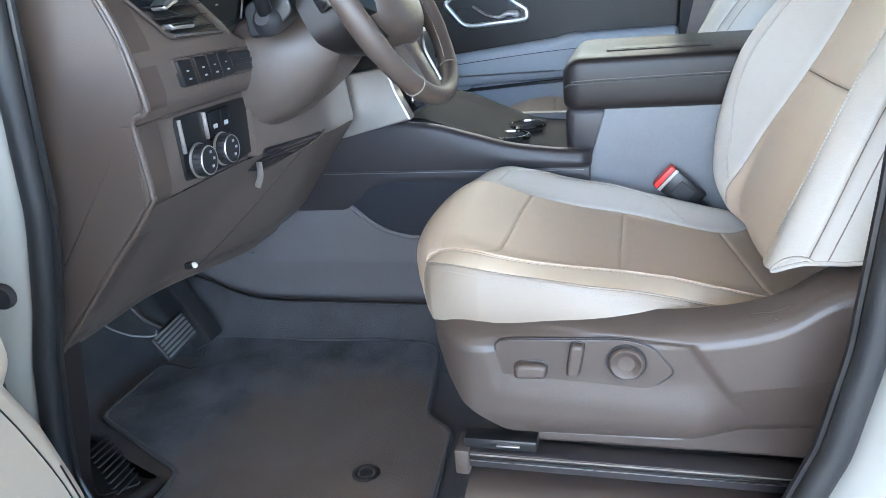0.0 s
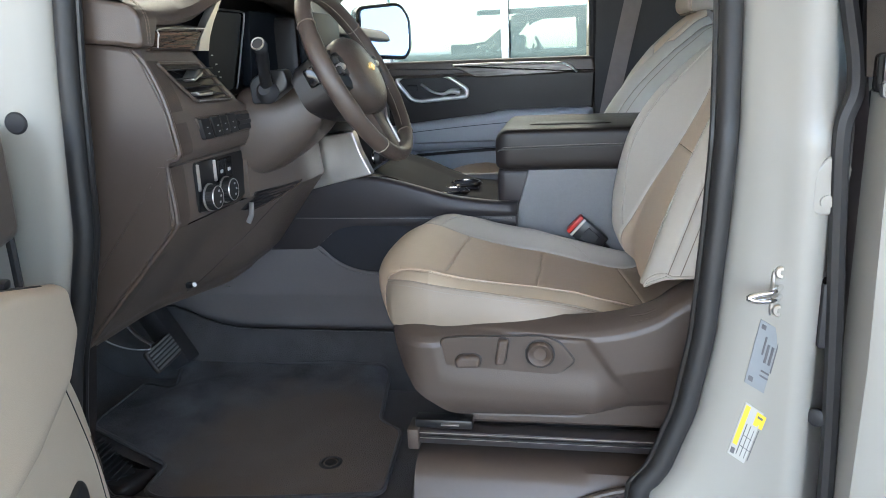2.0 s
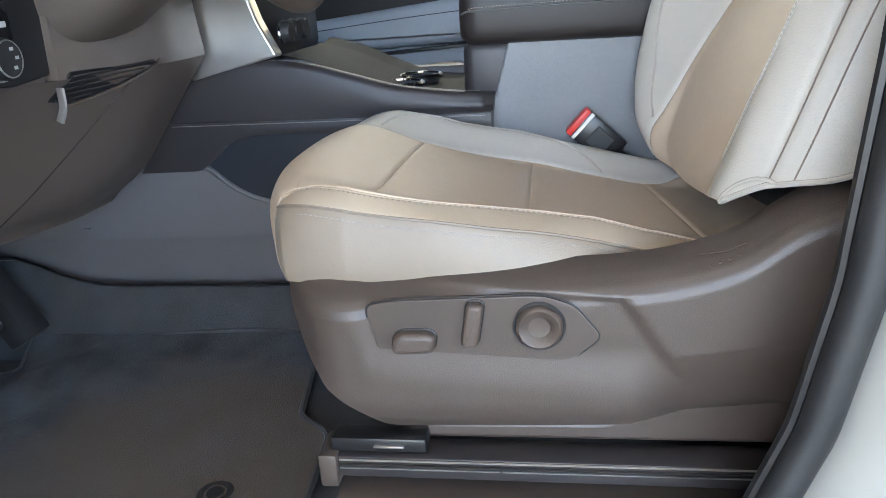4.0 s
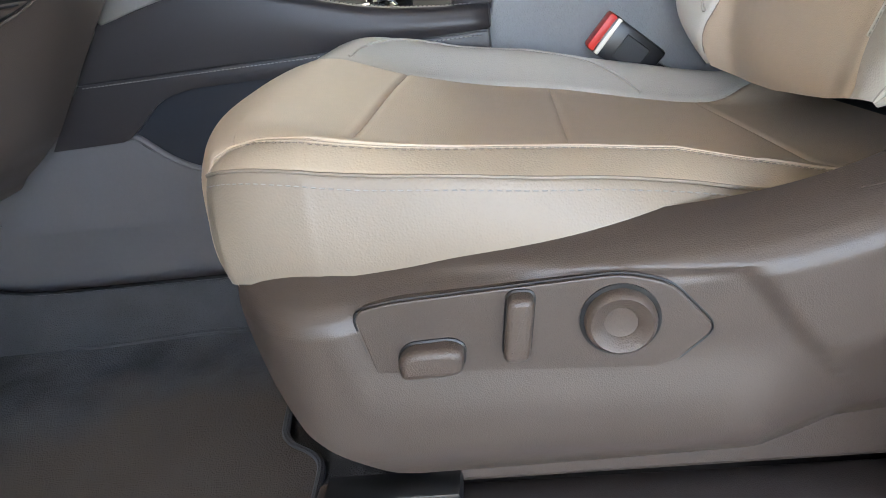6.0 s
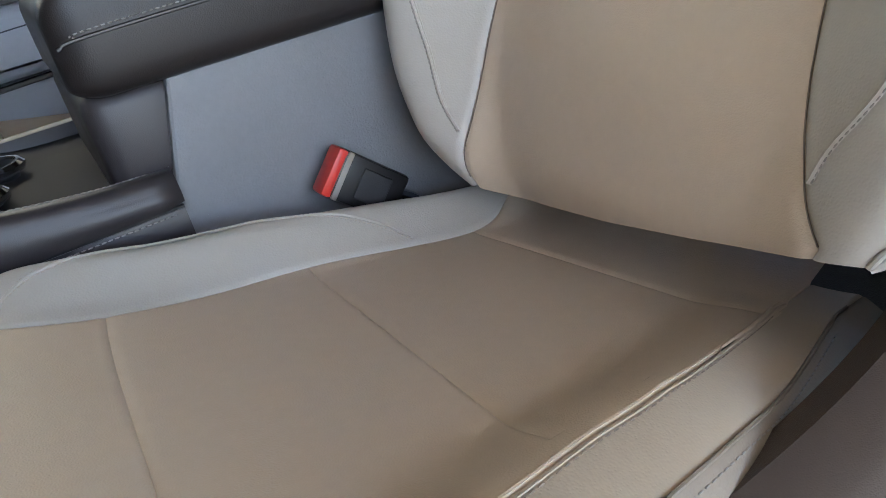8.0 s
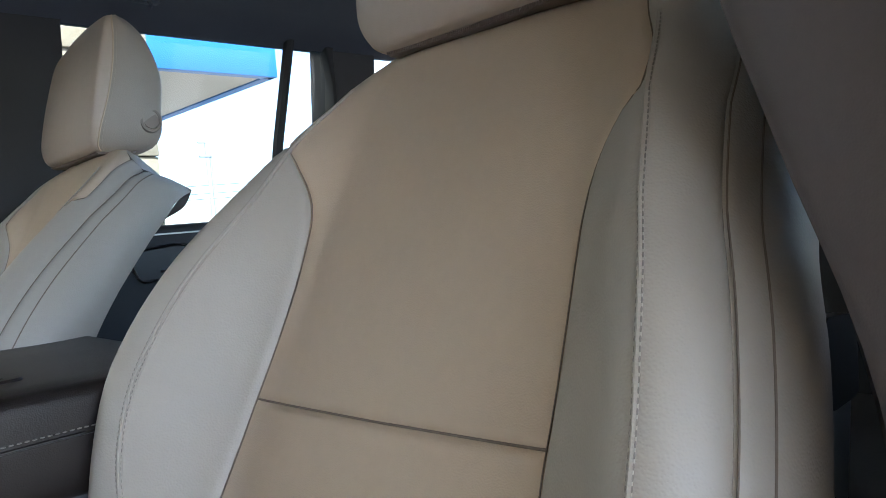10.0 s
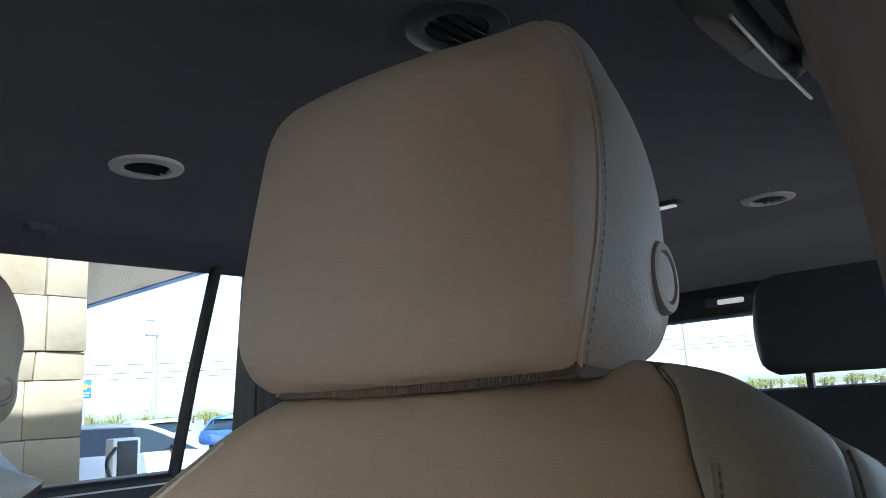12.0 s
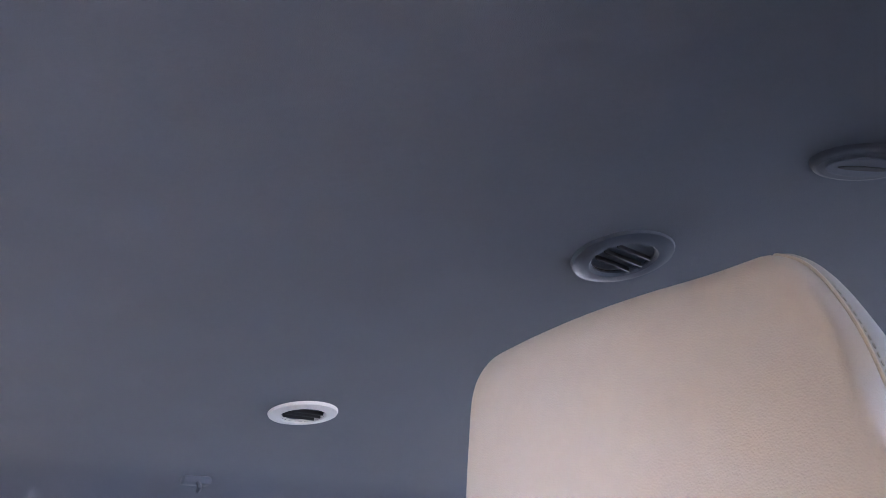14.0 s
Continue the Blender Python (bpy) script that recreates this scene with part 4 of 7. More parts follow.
for dy in (0.0, 0.006):
    arc = [(0.022, 0.405), (0.03, 0.425 + dy), (0.06, 0.446 + dy), (0.12, 0.460 + dy), (0.22, 0.463 + dy), (0.31, 0.452 + dy), (0.36, 0.430 + dy), (0.384, 0.41 + dy)]
    seam = [cushion(CU(q[0]), q[1]) + np.array((0, 0, 0.0006)) for q in cat(arc, 90)]
    part("stitching", stitches(seam, 0.0045, 0.00055), STITCH, seat)
    part("seam_fold", tube([p + np.array((0, -0.003 if dy else 0.003, -0.0006)) for p in seam], 0.0015, 6), LEATHER, seat)

# the backrest
BO = np.array((0.462, 0.0, 0.915))
BA = np.array((0.449, 0.0, 0.8935))
BN = np.array((-0.8935, 0.0, 0.449))
HALF = [(0.0, 0.20), (0.05, 0.245), (0.12, 0.272), (0.25, 0.282), (0.36, 0.272), (0.46, 0.245), (0.54, 0.222), (0.60, 0.198), (0.64, 0.178), (0.665, 0.15)]
WING_FAR = [(0.0, 0.028), (0.056, 0.056), (0.113, 0.079), (0.207, 0.102), (0.28, 0.107), (0.38, 0.090), (0.5, 0.046), (0.6, 0.008), (0.64, 0.0)]
WING_NEAR = [(0.0, 0.01), (0.06, 0.02), (0.14, 0.034), (0.26, 0.05), (0.38, 0.054), (0.5, 0.034), (0.6, 0.006), (0.64, 0.0)]
MIDY = [(0.0, 0.233), (0.06, 0.2365), (0.27, 0.255), (0.66, 0.257)]
INS = [(0.0, 0.167), (0.1, 0.164), (0.27, 0.160), (0.40, 0.154), (0.46, 0.156), (0.50, 0.178), (0.53, 0.205), (0.56, 0.216), (0.60, 0.198), (0.64, 0.178), (0.665, 0.15)]


# how far the lower edge climbs towards the door side
BACK_LOW = [(-1.25, 0.17), (-1.1, 0.115), (-1.05, 0.10), (-1.0, 0.083), (-0.93, 0.046), (-0.85, 0.042), (-0.7, 0.036), (-0.4, 0.025), (0.0, 0.013), (0.4, 0.006), (1.0, 0.0)]


def backrest(w, k):
    """w: metres up the back; k: -1.25 (outboard flank) to 1.25 (inboard flank); beyond 1 the surface turns round to the rear."""
    w = w + interp(k, BACK_LOW) * max(0.0, 1 - w / 0.4)
    half = smooth(w, HALF) + (0.006 if k > 0 else interp(w, [(0.42, 0.0), (0.5, 0.008), (0.6, 0.03), (0.665, 0.045)]))
    kk = float(np.clip(k, -1, 1))
    y = interp(w, MIDY) + half * kk
    t = np.clip((abs(kk) - 0.52) / 0.36, 0, 1)
    wing = smooth(w, WING_FAR if k > 0 else WING_NEAR) * t * t * (3 - 2 * t)
    edge = np.clip((abs(kk) - 0.86) / 0.14, 0, 1)
    wing -= 0.03 * edge**2
    crown = 0.012 * math.sin(math.pi * np.clip(w / 0.62, 0, 1)) * (1 - kk * kk)
    lumbar = 0.012 * math.exp(-(((w - 0.14) / 0.1) ** 2))
    c = wing + crown * 0.3 + lumbar * (1 - t)
    top = np.clip((w - 0.60) / 0.065, 0, 1)
    c -= 0.03 * top**2
    foot = np.clip((0.05 - w) / 0.05, 0, 1)
    c -= 0.03 * foot**2
    over = max(0.0, abs(k) - 1)
    c -= over * (0.46 + (0.2 if k < 0 else -0.12) * float(np.clip((w - 0.3) / 0.3, 0, 1)))
    y += math.copysign(1, k) * 0.02 * math.sin(min(1, over / 0.25) * math.pi) if over else 0
    drop = (0.001 * math.exp(-((kk / 0.42) ** 4)) + (-0.005 if k > 0 else 0.012 * float(np.clip((-kk - 0.2) / 0.3, 0, 1)))) * np.clip((w - 0.5) / 0.1, 0, 1)
    drop += (0.05 if k > 0 else 0.026) * abs(kk) ** 4 * float(np.clip((w - 0.5) / 0.165, 0, 1))
    p = BO + BA * (w - drop) + BN * c
    p[1] = y
    return p


KI = lambda w, sg=1: min(0.93 if sg > 0 else 0.8, smooth(w, INS) / smooth(w, HALF)) - (0.0 if sg > 0 else 0.10 * float(np.clip((w - 0.56) / 0.1, 0, 1)))  # noqa: E731
mid_fn = lambda w, v: backrest(w, KI(w, 2 * v - 1) * (2 * v - 1))  # noqa: E731
part("backrest_panel", grid(pad(mid_fn, 0.0, 0.272, 0, 1, 36, 36, 0.004, 0.008, "UvV")), TAN, seat, "tan leather backrest panel")
part("backrest_panel", grid(pad(mid_fn, 0.272, 0.665, 0, 1, 60, 36, 0.004, 0.008, "uvV")), TAN, seat, "tan leather backrest panel")
for sg in (-1, 1):
    side_fn = lambda w, v, sg=sg: backrest(w, sg * (KI(w, sg) + (1.0 - KI(w, sg)) * v))  # noqa: E731
    part("backrest_bolster", grid(pad(side_fn, 0.0, 0.665, 0, 1, 60, 30, 0.0035, 0.008, "vV", flip=sg < 0)), LEATHER, seat)
    flank_fn = lambda w, v, sg=sg: backrest(w, sg * (1.0 + 0.25 * v))  # noqa: E731
    part("backrest_side", grid(pad(flank_fn, 0.0, 0.665, 0, 1, 50, 14, 0.003, 0.006, "v", flip=sg < 0)), LEATHER, seat)
    for off in (0.0, 0.011):
        e_ = 0.03 if sg < 0 else -0.05
        arc = [(0.052, 0.69 + off), (0.075, 0.715 + off), (0.12, 0.78 + off + e_), (0.2, 0.83 + off + e_), (0.33, 0.835 + off + e_), (0.45, 0.83 + off + e_), (0.54, 0.82 + off), (0.6, 0.80 + off)]
        seam = [backrest(q[0], sg * q[1]) + BN * 0.0007 for q in cat(arc, 150)]
        part("seam_fold", tube([p - BN * 0.0008 + np.array((0, sg * (0.0012 - 0.34 * off), 0)) for p in seam], 0.0019, 6), LEATHER, seat)
        part("stitching", stitches([p + BN * 0.0004 for p in seam], 0.005, 0.0006), THREAD_GREY, seat)
    part("flank_seam", tube([backrest(w, sg * 1.042) for w in np.linspace(0.0, 0.66, 60)], 0.0008, 6), STITCH_DARK, seat)
    part("flank_seam", tube([backrest(w, sg * 1.0) - BN * 0.0012 for w in np.linspace(0.0, 0.64, 60)], 0.0007, 6), STITCH_DARK, seat)
    part("panel_seam", tube([backrest(w, sg * KI(w, sg)) - BN * 0.003 for w in np.linspace(0.01, 0.66, 80)], 0.0006, 6), STITCH_DARK, seat)
part("panel_seam", tube([backrest(0.272, k) - BN * 0.0032 for k in np.linspace(-KI(0.272), KI(0.272), 40)], 0.0011, 6), STITCH_DARK, seat)
roll_ = [backrest(q[1], q[0]) + BN * 0.0012 for q in cat([(-0.925, 0.0), (-0.928, 0.012), (-0.945, 0.018), (-0.975, 0.016), (-1.0, 0.008), (-1.02, 0.0)], 30)]
part("bolster_roll", tube(roll_, 0.0022, 8), LEATHER, seat)
part("bolster_roll", tube([backrest(0.0, k) for k in np.linspace(-0.925, -1.25, 30)], 0.0032, 8), LEATHER, seat)
part("piping", tube([backrest(0.652, k) + BN * 0.001 for k in np.linspace(-0.42, 0.62, 60)], 0.0014, 8), TAN, seat)
back_rows = []
for w in np.linspace(0.0, 0.665, 14):
    a, b = backrest(w, -1.25), backrest(w, 1.25)
    back_rows.append([a + (b - a) * q - BN * 0.02 * math.sin(math.pi * q) for q in np.linspace(0, 1, 10)])
part("back_panel", grid(back_rows), BROWN, seat, "brown plastic seat back panel")
cap = []
for v in np.linspace(-1.25, 1.25, 40):
    a = backrest(0.665, v)
    q = (v + 1.25) / 2.5
    b = backrest(0.665, -1.25) + (backrest(0.665, 1.25) - backrest(0.665, -1.25)) * q
    cap.append([a, (a + b) / 2 + BA * 0.004, b])
part("backrest_top", grid(cap), TAUPE, seat)

# the headrest, as level slices
HR = [
    # z, front x, back x, inboard half width, corner, outboard half width
    (1.476, 0.742, 0.806, 0.098, 0.03, 0.120), (1.480, 0.730, 0.824, 0.112, 0.03, 0.128), (1.490, 0.724, 0.836, 0.124, 0.025, 0.133), (1.510, 0.722, 0.842, 0.134, 0.022, 0.137), (1.54, 0.727, 0.841, 0.138, 0.02, 0.138),
    (1.58, 0.736, 0.846, 0.140, 0.022, 0.136), (1.615, 0.745, 0.838, 0.141, 0.022, 0.132), (1.645, 0.753, 0.822, 0.141, 0.02, 0.125), (1.662, 0.759, 0.806, 0.136, 0.016, 0.117), (1.673, 0.766, 0.792, 0.126, 0.010, 0.106), (1.676, 0.772, 0.782, 0.113, 0.004, 0.098),
]
HRY = 0.268


def hr_row(q):
    z, xf, xb, hw, r, hn = q
    r = min(r, (xb - xf) * 0.45)
    f = min(0.008, r)
    out = []
    for v in np.linspace(-1, 1, 14):
        out.append((xf - 0.006 * (1 - v * v) * min(1, (xb - xf) / 0.06), HRY + ((hw if v > 0 else hn) - f) * v, z))
    for w in (0.3, 0.6, 0.9):
        out.append((xf + f * (1 - math.cos(w * math.pi / 2)), HRY + hw - f + f * math.sin(w * math.pi / 2), z))
    for w in np.linspace(0.1, 0.9, 7):
        out.append((xf + f + (xb - r - xf - f) * w, HRY + hw + 0.006 * math.sin(math.pi * w), z))
    for w in (0.25, 0.5, 0.75, 1):
        out.append((xb - r + r * math.sin(w * math.pi / 2), HRY + hw - r + r * math.cos(w * math.pi / 2), z))
    for v in np.linspace(0.8, -0.8, 7):
        out.append((xb + 0.004 * (1 - v * v), HRY + ((hw if v > 0 else hn) - r) * v, z))
    for w in (1, 0.75, 0.5, 0.25):
        out.append((xb - r + r * math.sin(w * math.pi / 2), HRY - hn + r - r * math.cos(w * math.pi / 2), z))
    for w in np.linspace(0.9, 0.1, 7):
        out.append((xf + f + (xb - r - xf - f) * w, HRY - hn - 0.006 * math.sin(math.pi * w), z))
    for w in (0.9, 0.6, 0.3):
        out.append((xf + f * (1 - math.cos(w * math.pi / 2)), HRY - hn + f - f * math.sin(w * math.pi / 2), z))
    return out


HRS = cat([(z + 0.011 * (z - 1.476) / 0.2, a, b, c + 0.004, d, e) for z, a, b, c, d, e in HR], 44)
lean = lambda p: (p[0], p[1], p[2] + (0.085 * max(-0.06, p[1] - HRY) + 0.006 * max(0.0, 1 - ((p[1] - HRY - 0.02) / 0.11) ** 2)) * (p[2] - 1.476) / 0.2)  # noqa: E731
headrest = part("headrest", finish(grid([[lean(p) for p in hr_row(q)] for q in HRS], closed_v=True, caps=True)), TAUPE, seat, "padded taupe leather headrest", sharp=60)
SEAMX = lambda q: q[1] + 0.007 + 0.013 * math.sin(math.pi * min(1.0, max(0.0, (q[0] - 1.485) / 0.2)))  # noqa: E731
front = []
for q in HRS[1:-1]:
    f_ = min(0.008, min(q[4], (q[2] - q[1]) * 0.45))
    xs = min(SEAMX(q), q[2] - q[4])
    bow = lambda x, q=q, f_=f_: 0.006 * math.sin(math.pi * min(1.0, max(0.0, (x - q[1] - f_) / max(0.004, q[2] - q[4] - q[1] - f_))))  # noqa: E731
    row = [(xs + (q[1] + f_ - xs) * w, HRY - q[5] - bow(xs + (q[1] + f_ - xs) * w) - 0.0009, q[0]) for w in (0, 0.35, 0.7)]
    row += [(p[0] - 0.0009, p[1], p[2]) for p in hr_row(q)[-3:] + hr_row(q)[:17]]
    row += [(xs + (q[1] + f_ - xs) * w, HRY + q[3] + bow(xs + (q[1] + f_ - xs) * w) + 0.0009, q[0]) for w in (0.7, 0.35, 0)]
    front.append([lean(p) for p in row])
part("headrest_front", grid(front), HEAD_TAN, headrest, "tan leather headrest front")
for sg in (-1, 1):
    pipe = [np.array(r[0 if sg < 0 else -1]) for r in front[2:-2]]
    part("piping", tube(pipe, 0.0014, 8), TAN, headrest)
    seam = [p + np.array((0.005, sg * 0.0012, 0)) for p in pipe]
    part("stitching", stitches(seam, 0.005, 0.0006), STITCH, headrest)
    turn = Matrix.Translation((0.815, HRY + sg * 0.1355, 1.526)) @ Matrix.Rotation(radians(7 * sg * -1), 4, "Z") @ Matrix.Rotation(radians(-90 * sg), 4, "X")
    button = part("release_button", lathe([(0.0, -0.01), (0.021, -0.01), (0.021, 0.004), (0.0195, 0.0065), (0.0155, 0.007), (0.0143, 0.0045), (0.0133, 0.006), (0.0, 0.0065)], turn), BUTTON, headrest, "round brown release button")
for y in (HRY - 0.06, HRY + 0.06):
    part("headrest_post", tube([(0.762, y, 1.43), (0.772, y, 1.5)], 0.006, 10), STEEL, seat)
for k in range(96):
    y = HRY - 0.128 + 0.236 * k / 95
    dip = 0.004 * (2 * k / 95 - 1) ** 2
    part("pleat", box(0.734, 0.80, y - 0.0009, y + 0.0009, 1.4715 + dip, 1.4815 + dip, 0.0006, 1), PLEAT, seat)
part("bellows", box(0.736, 0.80, HRY - 0.129, HRY + 0.109, 1.473, 1.482, 0.003), PLEAT, seat)

# the side shield with its switches
FY = -0.069
side = lambda a, b, c: (a, FY - c + 0.062 * float(np.clip((0.075 - a) / 0.075, 0, 1)) ** 2, b)  # noqa: E731
SH_TOP = [(-0.01, 0.903), (0.005, 0.902), (0.04, 0.898), (0.09, 0.897), (0.14, 0.900), (0.21, 0.905), (0.30, 0.910), (0.38, 0.915), (0.44, 0.926), (0.486, 0.943), (0.517, 0.966), (0.548, 0.984), (0.59, 0.997), (0.66, 1.005)]
SH_LOW = [(-0.01, 0.745), (0.05, 0.742), (0.09, 0.735), (0.125, 0.721), (0.25, 0.728), (0.377, 0.736), (0.56, 0.758), (0.66, 0.775)]
SH_FRONT = [(0.70, 0.13), (0.721, 0.118), (0.745, 0.092), (0.776, 0.052), (0.812, 0.030), (0.854, 0.012), (0.893, 0.002), (0.91, -0.002)]
# the recess round the switches: half-planes (point, inward normal, softness)
RECESS_EDGES = [((0.16, 0.9), (-0.06, -1.0), 0.010), ((0.362, 0.905), (-1.0, -0.66), 0.009), ((0.28, 0.775), (0.06, 1.0), 0.060), ((0.095, 0.83), (1.0, 0.18), 0.022)]


def shield_at(a, b):
    """How far the shield stands out at (a, b): a ledge at the top, a dished face, a fold towards the rear."""
    d = smooth(a, SH_TOP) - b
    out = interp(d, [(0.0, -0.055), (0.003, -0.040), (0.009, -0.024), (0.018, -0.010), (0.027, -0.003), (0.036, 0.0), (0.4, 0.0)])
    m_ = 1.0
    for (px, pz), (nx, nz), soft in RECESS_EDGES:
        q = float(np.clip(((a - px) * nx + (b - pz) * nz) / math.hypot(nx, nz) / soft, 0, 1))
        m_ = min(m_, q * q * (3 - 2 * q))
    out -= 0.0065 * m_
    fold = interp(a, [(0.38, 0.0), (0.44, 1.0)]) * max(0.0, interp(a, [(0.40, 0.815), (0.56, 0.845)]) - b)
    out -= 0.30 * fold + 0.02 * float(np.clip((0.765 - b) / 0.045, 0, 1)) ** 2 * float(np.clip((b - 0.70) / 0.02, 0, 1))
    out += 0.016 * float(np.clip((a - 0.52) / 0.12, 0, 1)) ** 2
    return out - 0.002


rows = []
for t_ in list(np.linspace(0, 0.3, 26)) + list(np.linspace(0.315, 1.0, 40)):
    row = []
    for q_ in np.linspace(0, 1, 110):
        a_ = 0.3
        for _ in range(4):
            b_ = smooth(a_, SH_TOP) + (interp(a_, SH_LOW) - smooth(a_, SH_TOP)) * t_
            f_ = interp(b_, SH_FRONT)
            a_ = f_ + (0.66 - f_) * q_
        row.append(side(a_, b_, shield_at(a_, b_)))
    row = [(row[0][0] + 0.012, row[0][1] + 0.03, row[0][2])] + row
    rows.append(row)
rows = [[(p[0], p[1] + 0.02, p[2] - 0.012) for p in rows[0]]] + rows + [[(p[0], p[1] + 0.012, p[2] - 0.001) for p in rows[-1]], [(p[0], p[1] + 0.04, p[2] + 0.004) for p in rows[-1]]]
shield = part("side_shield", grid(rows), BROWN, seat, "brown plastic side shield")
part("airbag_tag", tube([side(a_, b_, shield_at(a_, b_) + 0.0005) for a_, b_ in ((0.445, 0.921), (0.470, 0.927), (0.487, 0.935))], 0.0007, 5), BROWN_SOFT, shield)
for k in range(4):
    part("embossed_bar", box(0.452 + 0.009 * k, 0.458 + 0.009 * k, -0.053, -0.0495, 0.912 + 0.0035 * k, 0.9155 + 0.0035 * k, 0.0008, 1), BROWN_SOFT, shield)
CP = rnd([(0.104, 0.878), (0.135, 0.883), (0.29, 0.889), (0.322, 0.879), (0.352, 0.841), (0.318, 0.812), (0.126, 0.800), (0.116, 0.808)], 0.012, 5)
panel = part("switch_panel", slab(inset(CP, 0.0015), side, -0.0070, 0.0012, 2, low=-0.02), BROWN, shield)
part("panel_gap", tube([side(a, b, -0.0084) for a, b in CP], 0.0009, 6, closed=True), BLACK, shield)
KA = rnd([(0.134, 0.825), (0.178, 0.827), (0.180, 0.845), (0.172, 0.850), (0.142, 0.849), (0.133, 0.841)], 0.008)
part("slide_switch", slab(KA, side, 0.008, 0.006, 4, low=-0.008), BROWN_SOFT, shield)
KB = rnd([(0.206, 0.834), (0.224, 0.834), (0.232, 0.882), (0.214, 0.883)], 0.007, 5)
part("recline_switch", slab(KB, side, 0.008, 0.0045, 4, low=-0.008), BROWN_SOFT, shield)
for sw_ in (KA, KB):
    part("switch_gap", tube([side(a, b, -0.0062) for a, b in sw_], 0.0016, 6, closed=True), BLACK, shield)
turn = Matrix.Translation((0.287, FY + 0.0150, 0.854)) @ Matrix.Rotation(radians(90), 4, "X")
part("dial_gap", lathe([(0.0, 0.0), (0.0272, 0.0), (0.0272, 0.0095), (0.0, 0.0095)], turn, 32), BLACK, shield)
part("lumbar_dial", lathe([(0.0, 0.0), (0.0242, 0.0), (0.0242, 0.013), (0.0226, 0.0168), (0.0205, 0.0182), (0.0118, 0.0135), (0.0112, 0.0125), (0.010, 0.0122), (0.0, 0.0125)], turn, 32), BROWN_SOFT, shield)

# the track and riser
part("riser_cover", slab(rnd([(0.13, 0.697), (0.62, 0.70), (0.63, 0.78), (0.40, 0.765), (0.365, 0.722), (0.165, 0.718), (0.135, 0.727)], 0.01), lambda a, b, c: (a, -0.024 - c, b), 0.012, 0.006, 3, low=-0.06), BROWN, seat)
part("riser_slot", box(0.19, 0.36, -0.030, -0.02, 0.722, 0.736, 0.003), STEEL_GREY, seat, "pale metal seen through the riser slot")
part("riser", box(0.14, 0.6, 0.0, 0.46, 0.60, 0.78, 0.01), BLACK, seat)
part("seat_track", box(0.05, 0.62, -0.072, -0.03, 0.666, 0.694, 0.004), CONSOLE, seat, "grey metal seat track")
part("track_groove", tube([(0.06, -0.0735, 0.684), (0.62, -0.0735, 0.686)], 0.0026, 6), BLACK, seat)
for z in (0.6795, 0.690):
    part("track_edge", tube([(0.06, -0.0728, z), (0.62, -0.0728, z + 0.002)], 0.0012, 6), STEEL, seat, "bright metal edge of the track")
part("track_cap", box(0.036, 0.058, -0.078, -0.026, 0.655, 0.698, 0.004), BROWN, seat)
part("track_slide", box(0.05, 0.16, -0.066, -0.036, 0.696, 0.714, 0.003), BLACK, seat)
part("track_lever", box(0.10, 0.135, -0.070, -0.06, 0.704, 0.707, 0.001, 1), STEEL, seat)
part("seat_track", box(0.05, 0.62, 0.44, 0.48, 0.60, 0.64, 0.004), BLACK, seat)

# the passenger's seat is its mirror image
pseat = copy_thing(seat, Matrix.Translation((0.25 - 0.05, 1.43 - 0.23, 0.648)) @ Matrix.Diagonal((1, -1, 1, 1)))
pseat.name = "passenger_seat"
pseat["label"] = "light grey leather passenger seat beside the console"

# the belt buckle between seat and console
buckle = thing("seat_belt_buckle", (0.40, 0.505, 0.93), "black seat belt buckle with red release button", "seat belt")
bm_ = pose(0.359, 0.503, 0.950, 0, -48, 0)
part("housing", box(-0.027, 0.027, -0.014, 0.014, -0.075, 0.012, 0.005, m=bm_), BLACK, buckle)
part("release_button", box(-0.0265, 0.0265, -0.0145, 0.0135, 0.004, 0.017, 0.004, m=bm_), RED, buckle, "red release button")
part("face_plate", box(-0.017, 0.017, -0.0152, -0.012, -0.055, -0.018, 0.001, 1, m=bm_), BLACK_TRIM, buckle)
part("face_plate", box(-0.0265, 0.0265, -0.0148, -0.012, -0.002, 0.005, 0.001, 1, m=bm_), SATIN, buckle)
part("stalk", tube(cat([tuple(bm_ @ Vector((0, 0, -0.05))), (0.44, 0.508, 0.885), (0.47, 0.508, 0.82)], 12), 0.013, 8, flat=0.5), BLACK, buckle)


# ---- dashboard, steering wheel, console ----
dash = thing("dashboard", (-0.45, 0.4, 1.0), "brown dashboard with air vent, switches and wood trim", "dashboard")
endf = lambda a, b, c: (a, -0.128 - c, b)  # noqa: E731
END = [(-0.62, 1.44), (-0.46, 1.425), (-0.385, 1.412), (-0.362, 1.385), (-0.336, 1.323), (-0.322, 1.245), (-0.325, 1.228), (-0.347, 1.217), (-0.345, 1.16), (-0.345, 1.118), (-0.353, 1.098), (-0.575, 0.862), (-0.66, 0.84)]
part("end_panel", slab(rnd(END, 0.012), endf, 0.0, 0.008, 3, low=-0.05), BROWN, dash, "brown dashboard end panel")
part("panel_edge", tube([endf(a, b, -0.002) for a, b in cat([(-0.385, 1.412), (-0.362, 1.385), (-0.337, 1.323), (-0.323, 1.245), (-0.327, 1.228), (-0.348, 1.216), (-0.346, 1.16), (-0.345, 1.118), (-0.355, 1.096), (-0.46, 0.984), (-0.575, 0.862)], 70)], 0.0045, 8), BROWN_SOFT, dash)
# the face, at x = XF, drawn in (y, z)
XF = -0.335


def face(a, b, c):
    return (XF + c + interp(b, [(1.10, -0.012), (1.2, -0.006), (1.215, 0.0), (1.235, 0.012), (1.30, 0.004), (1.41, -0.04)]), a, b)


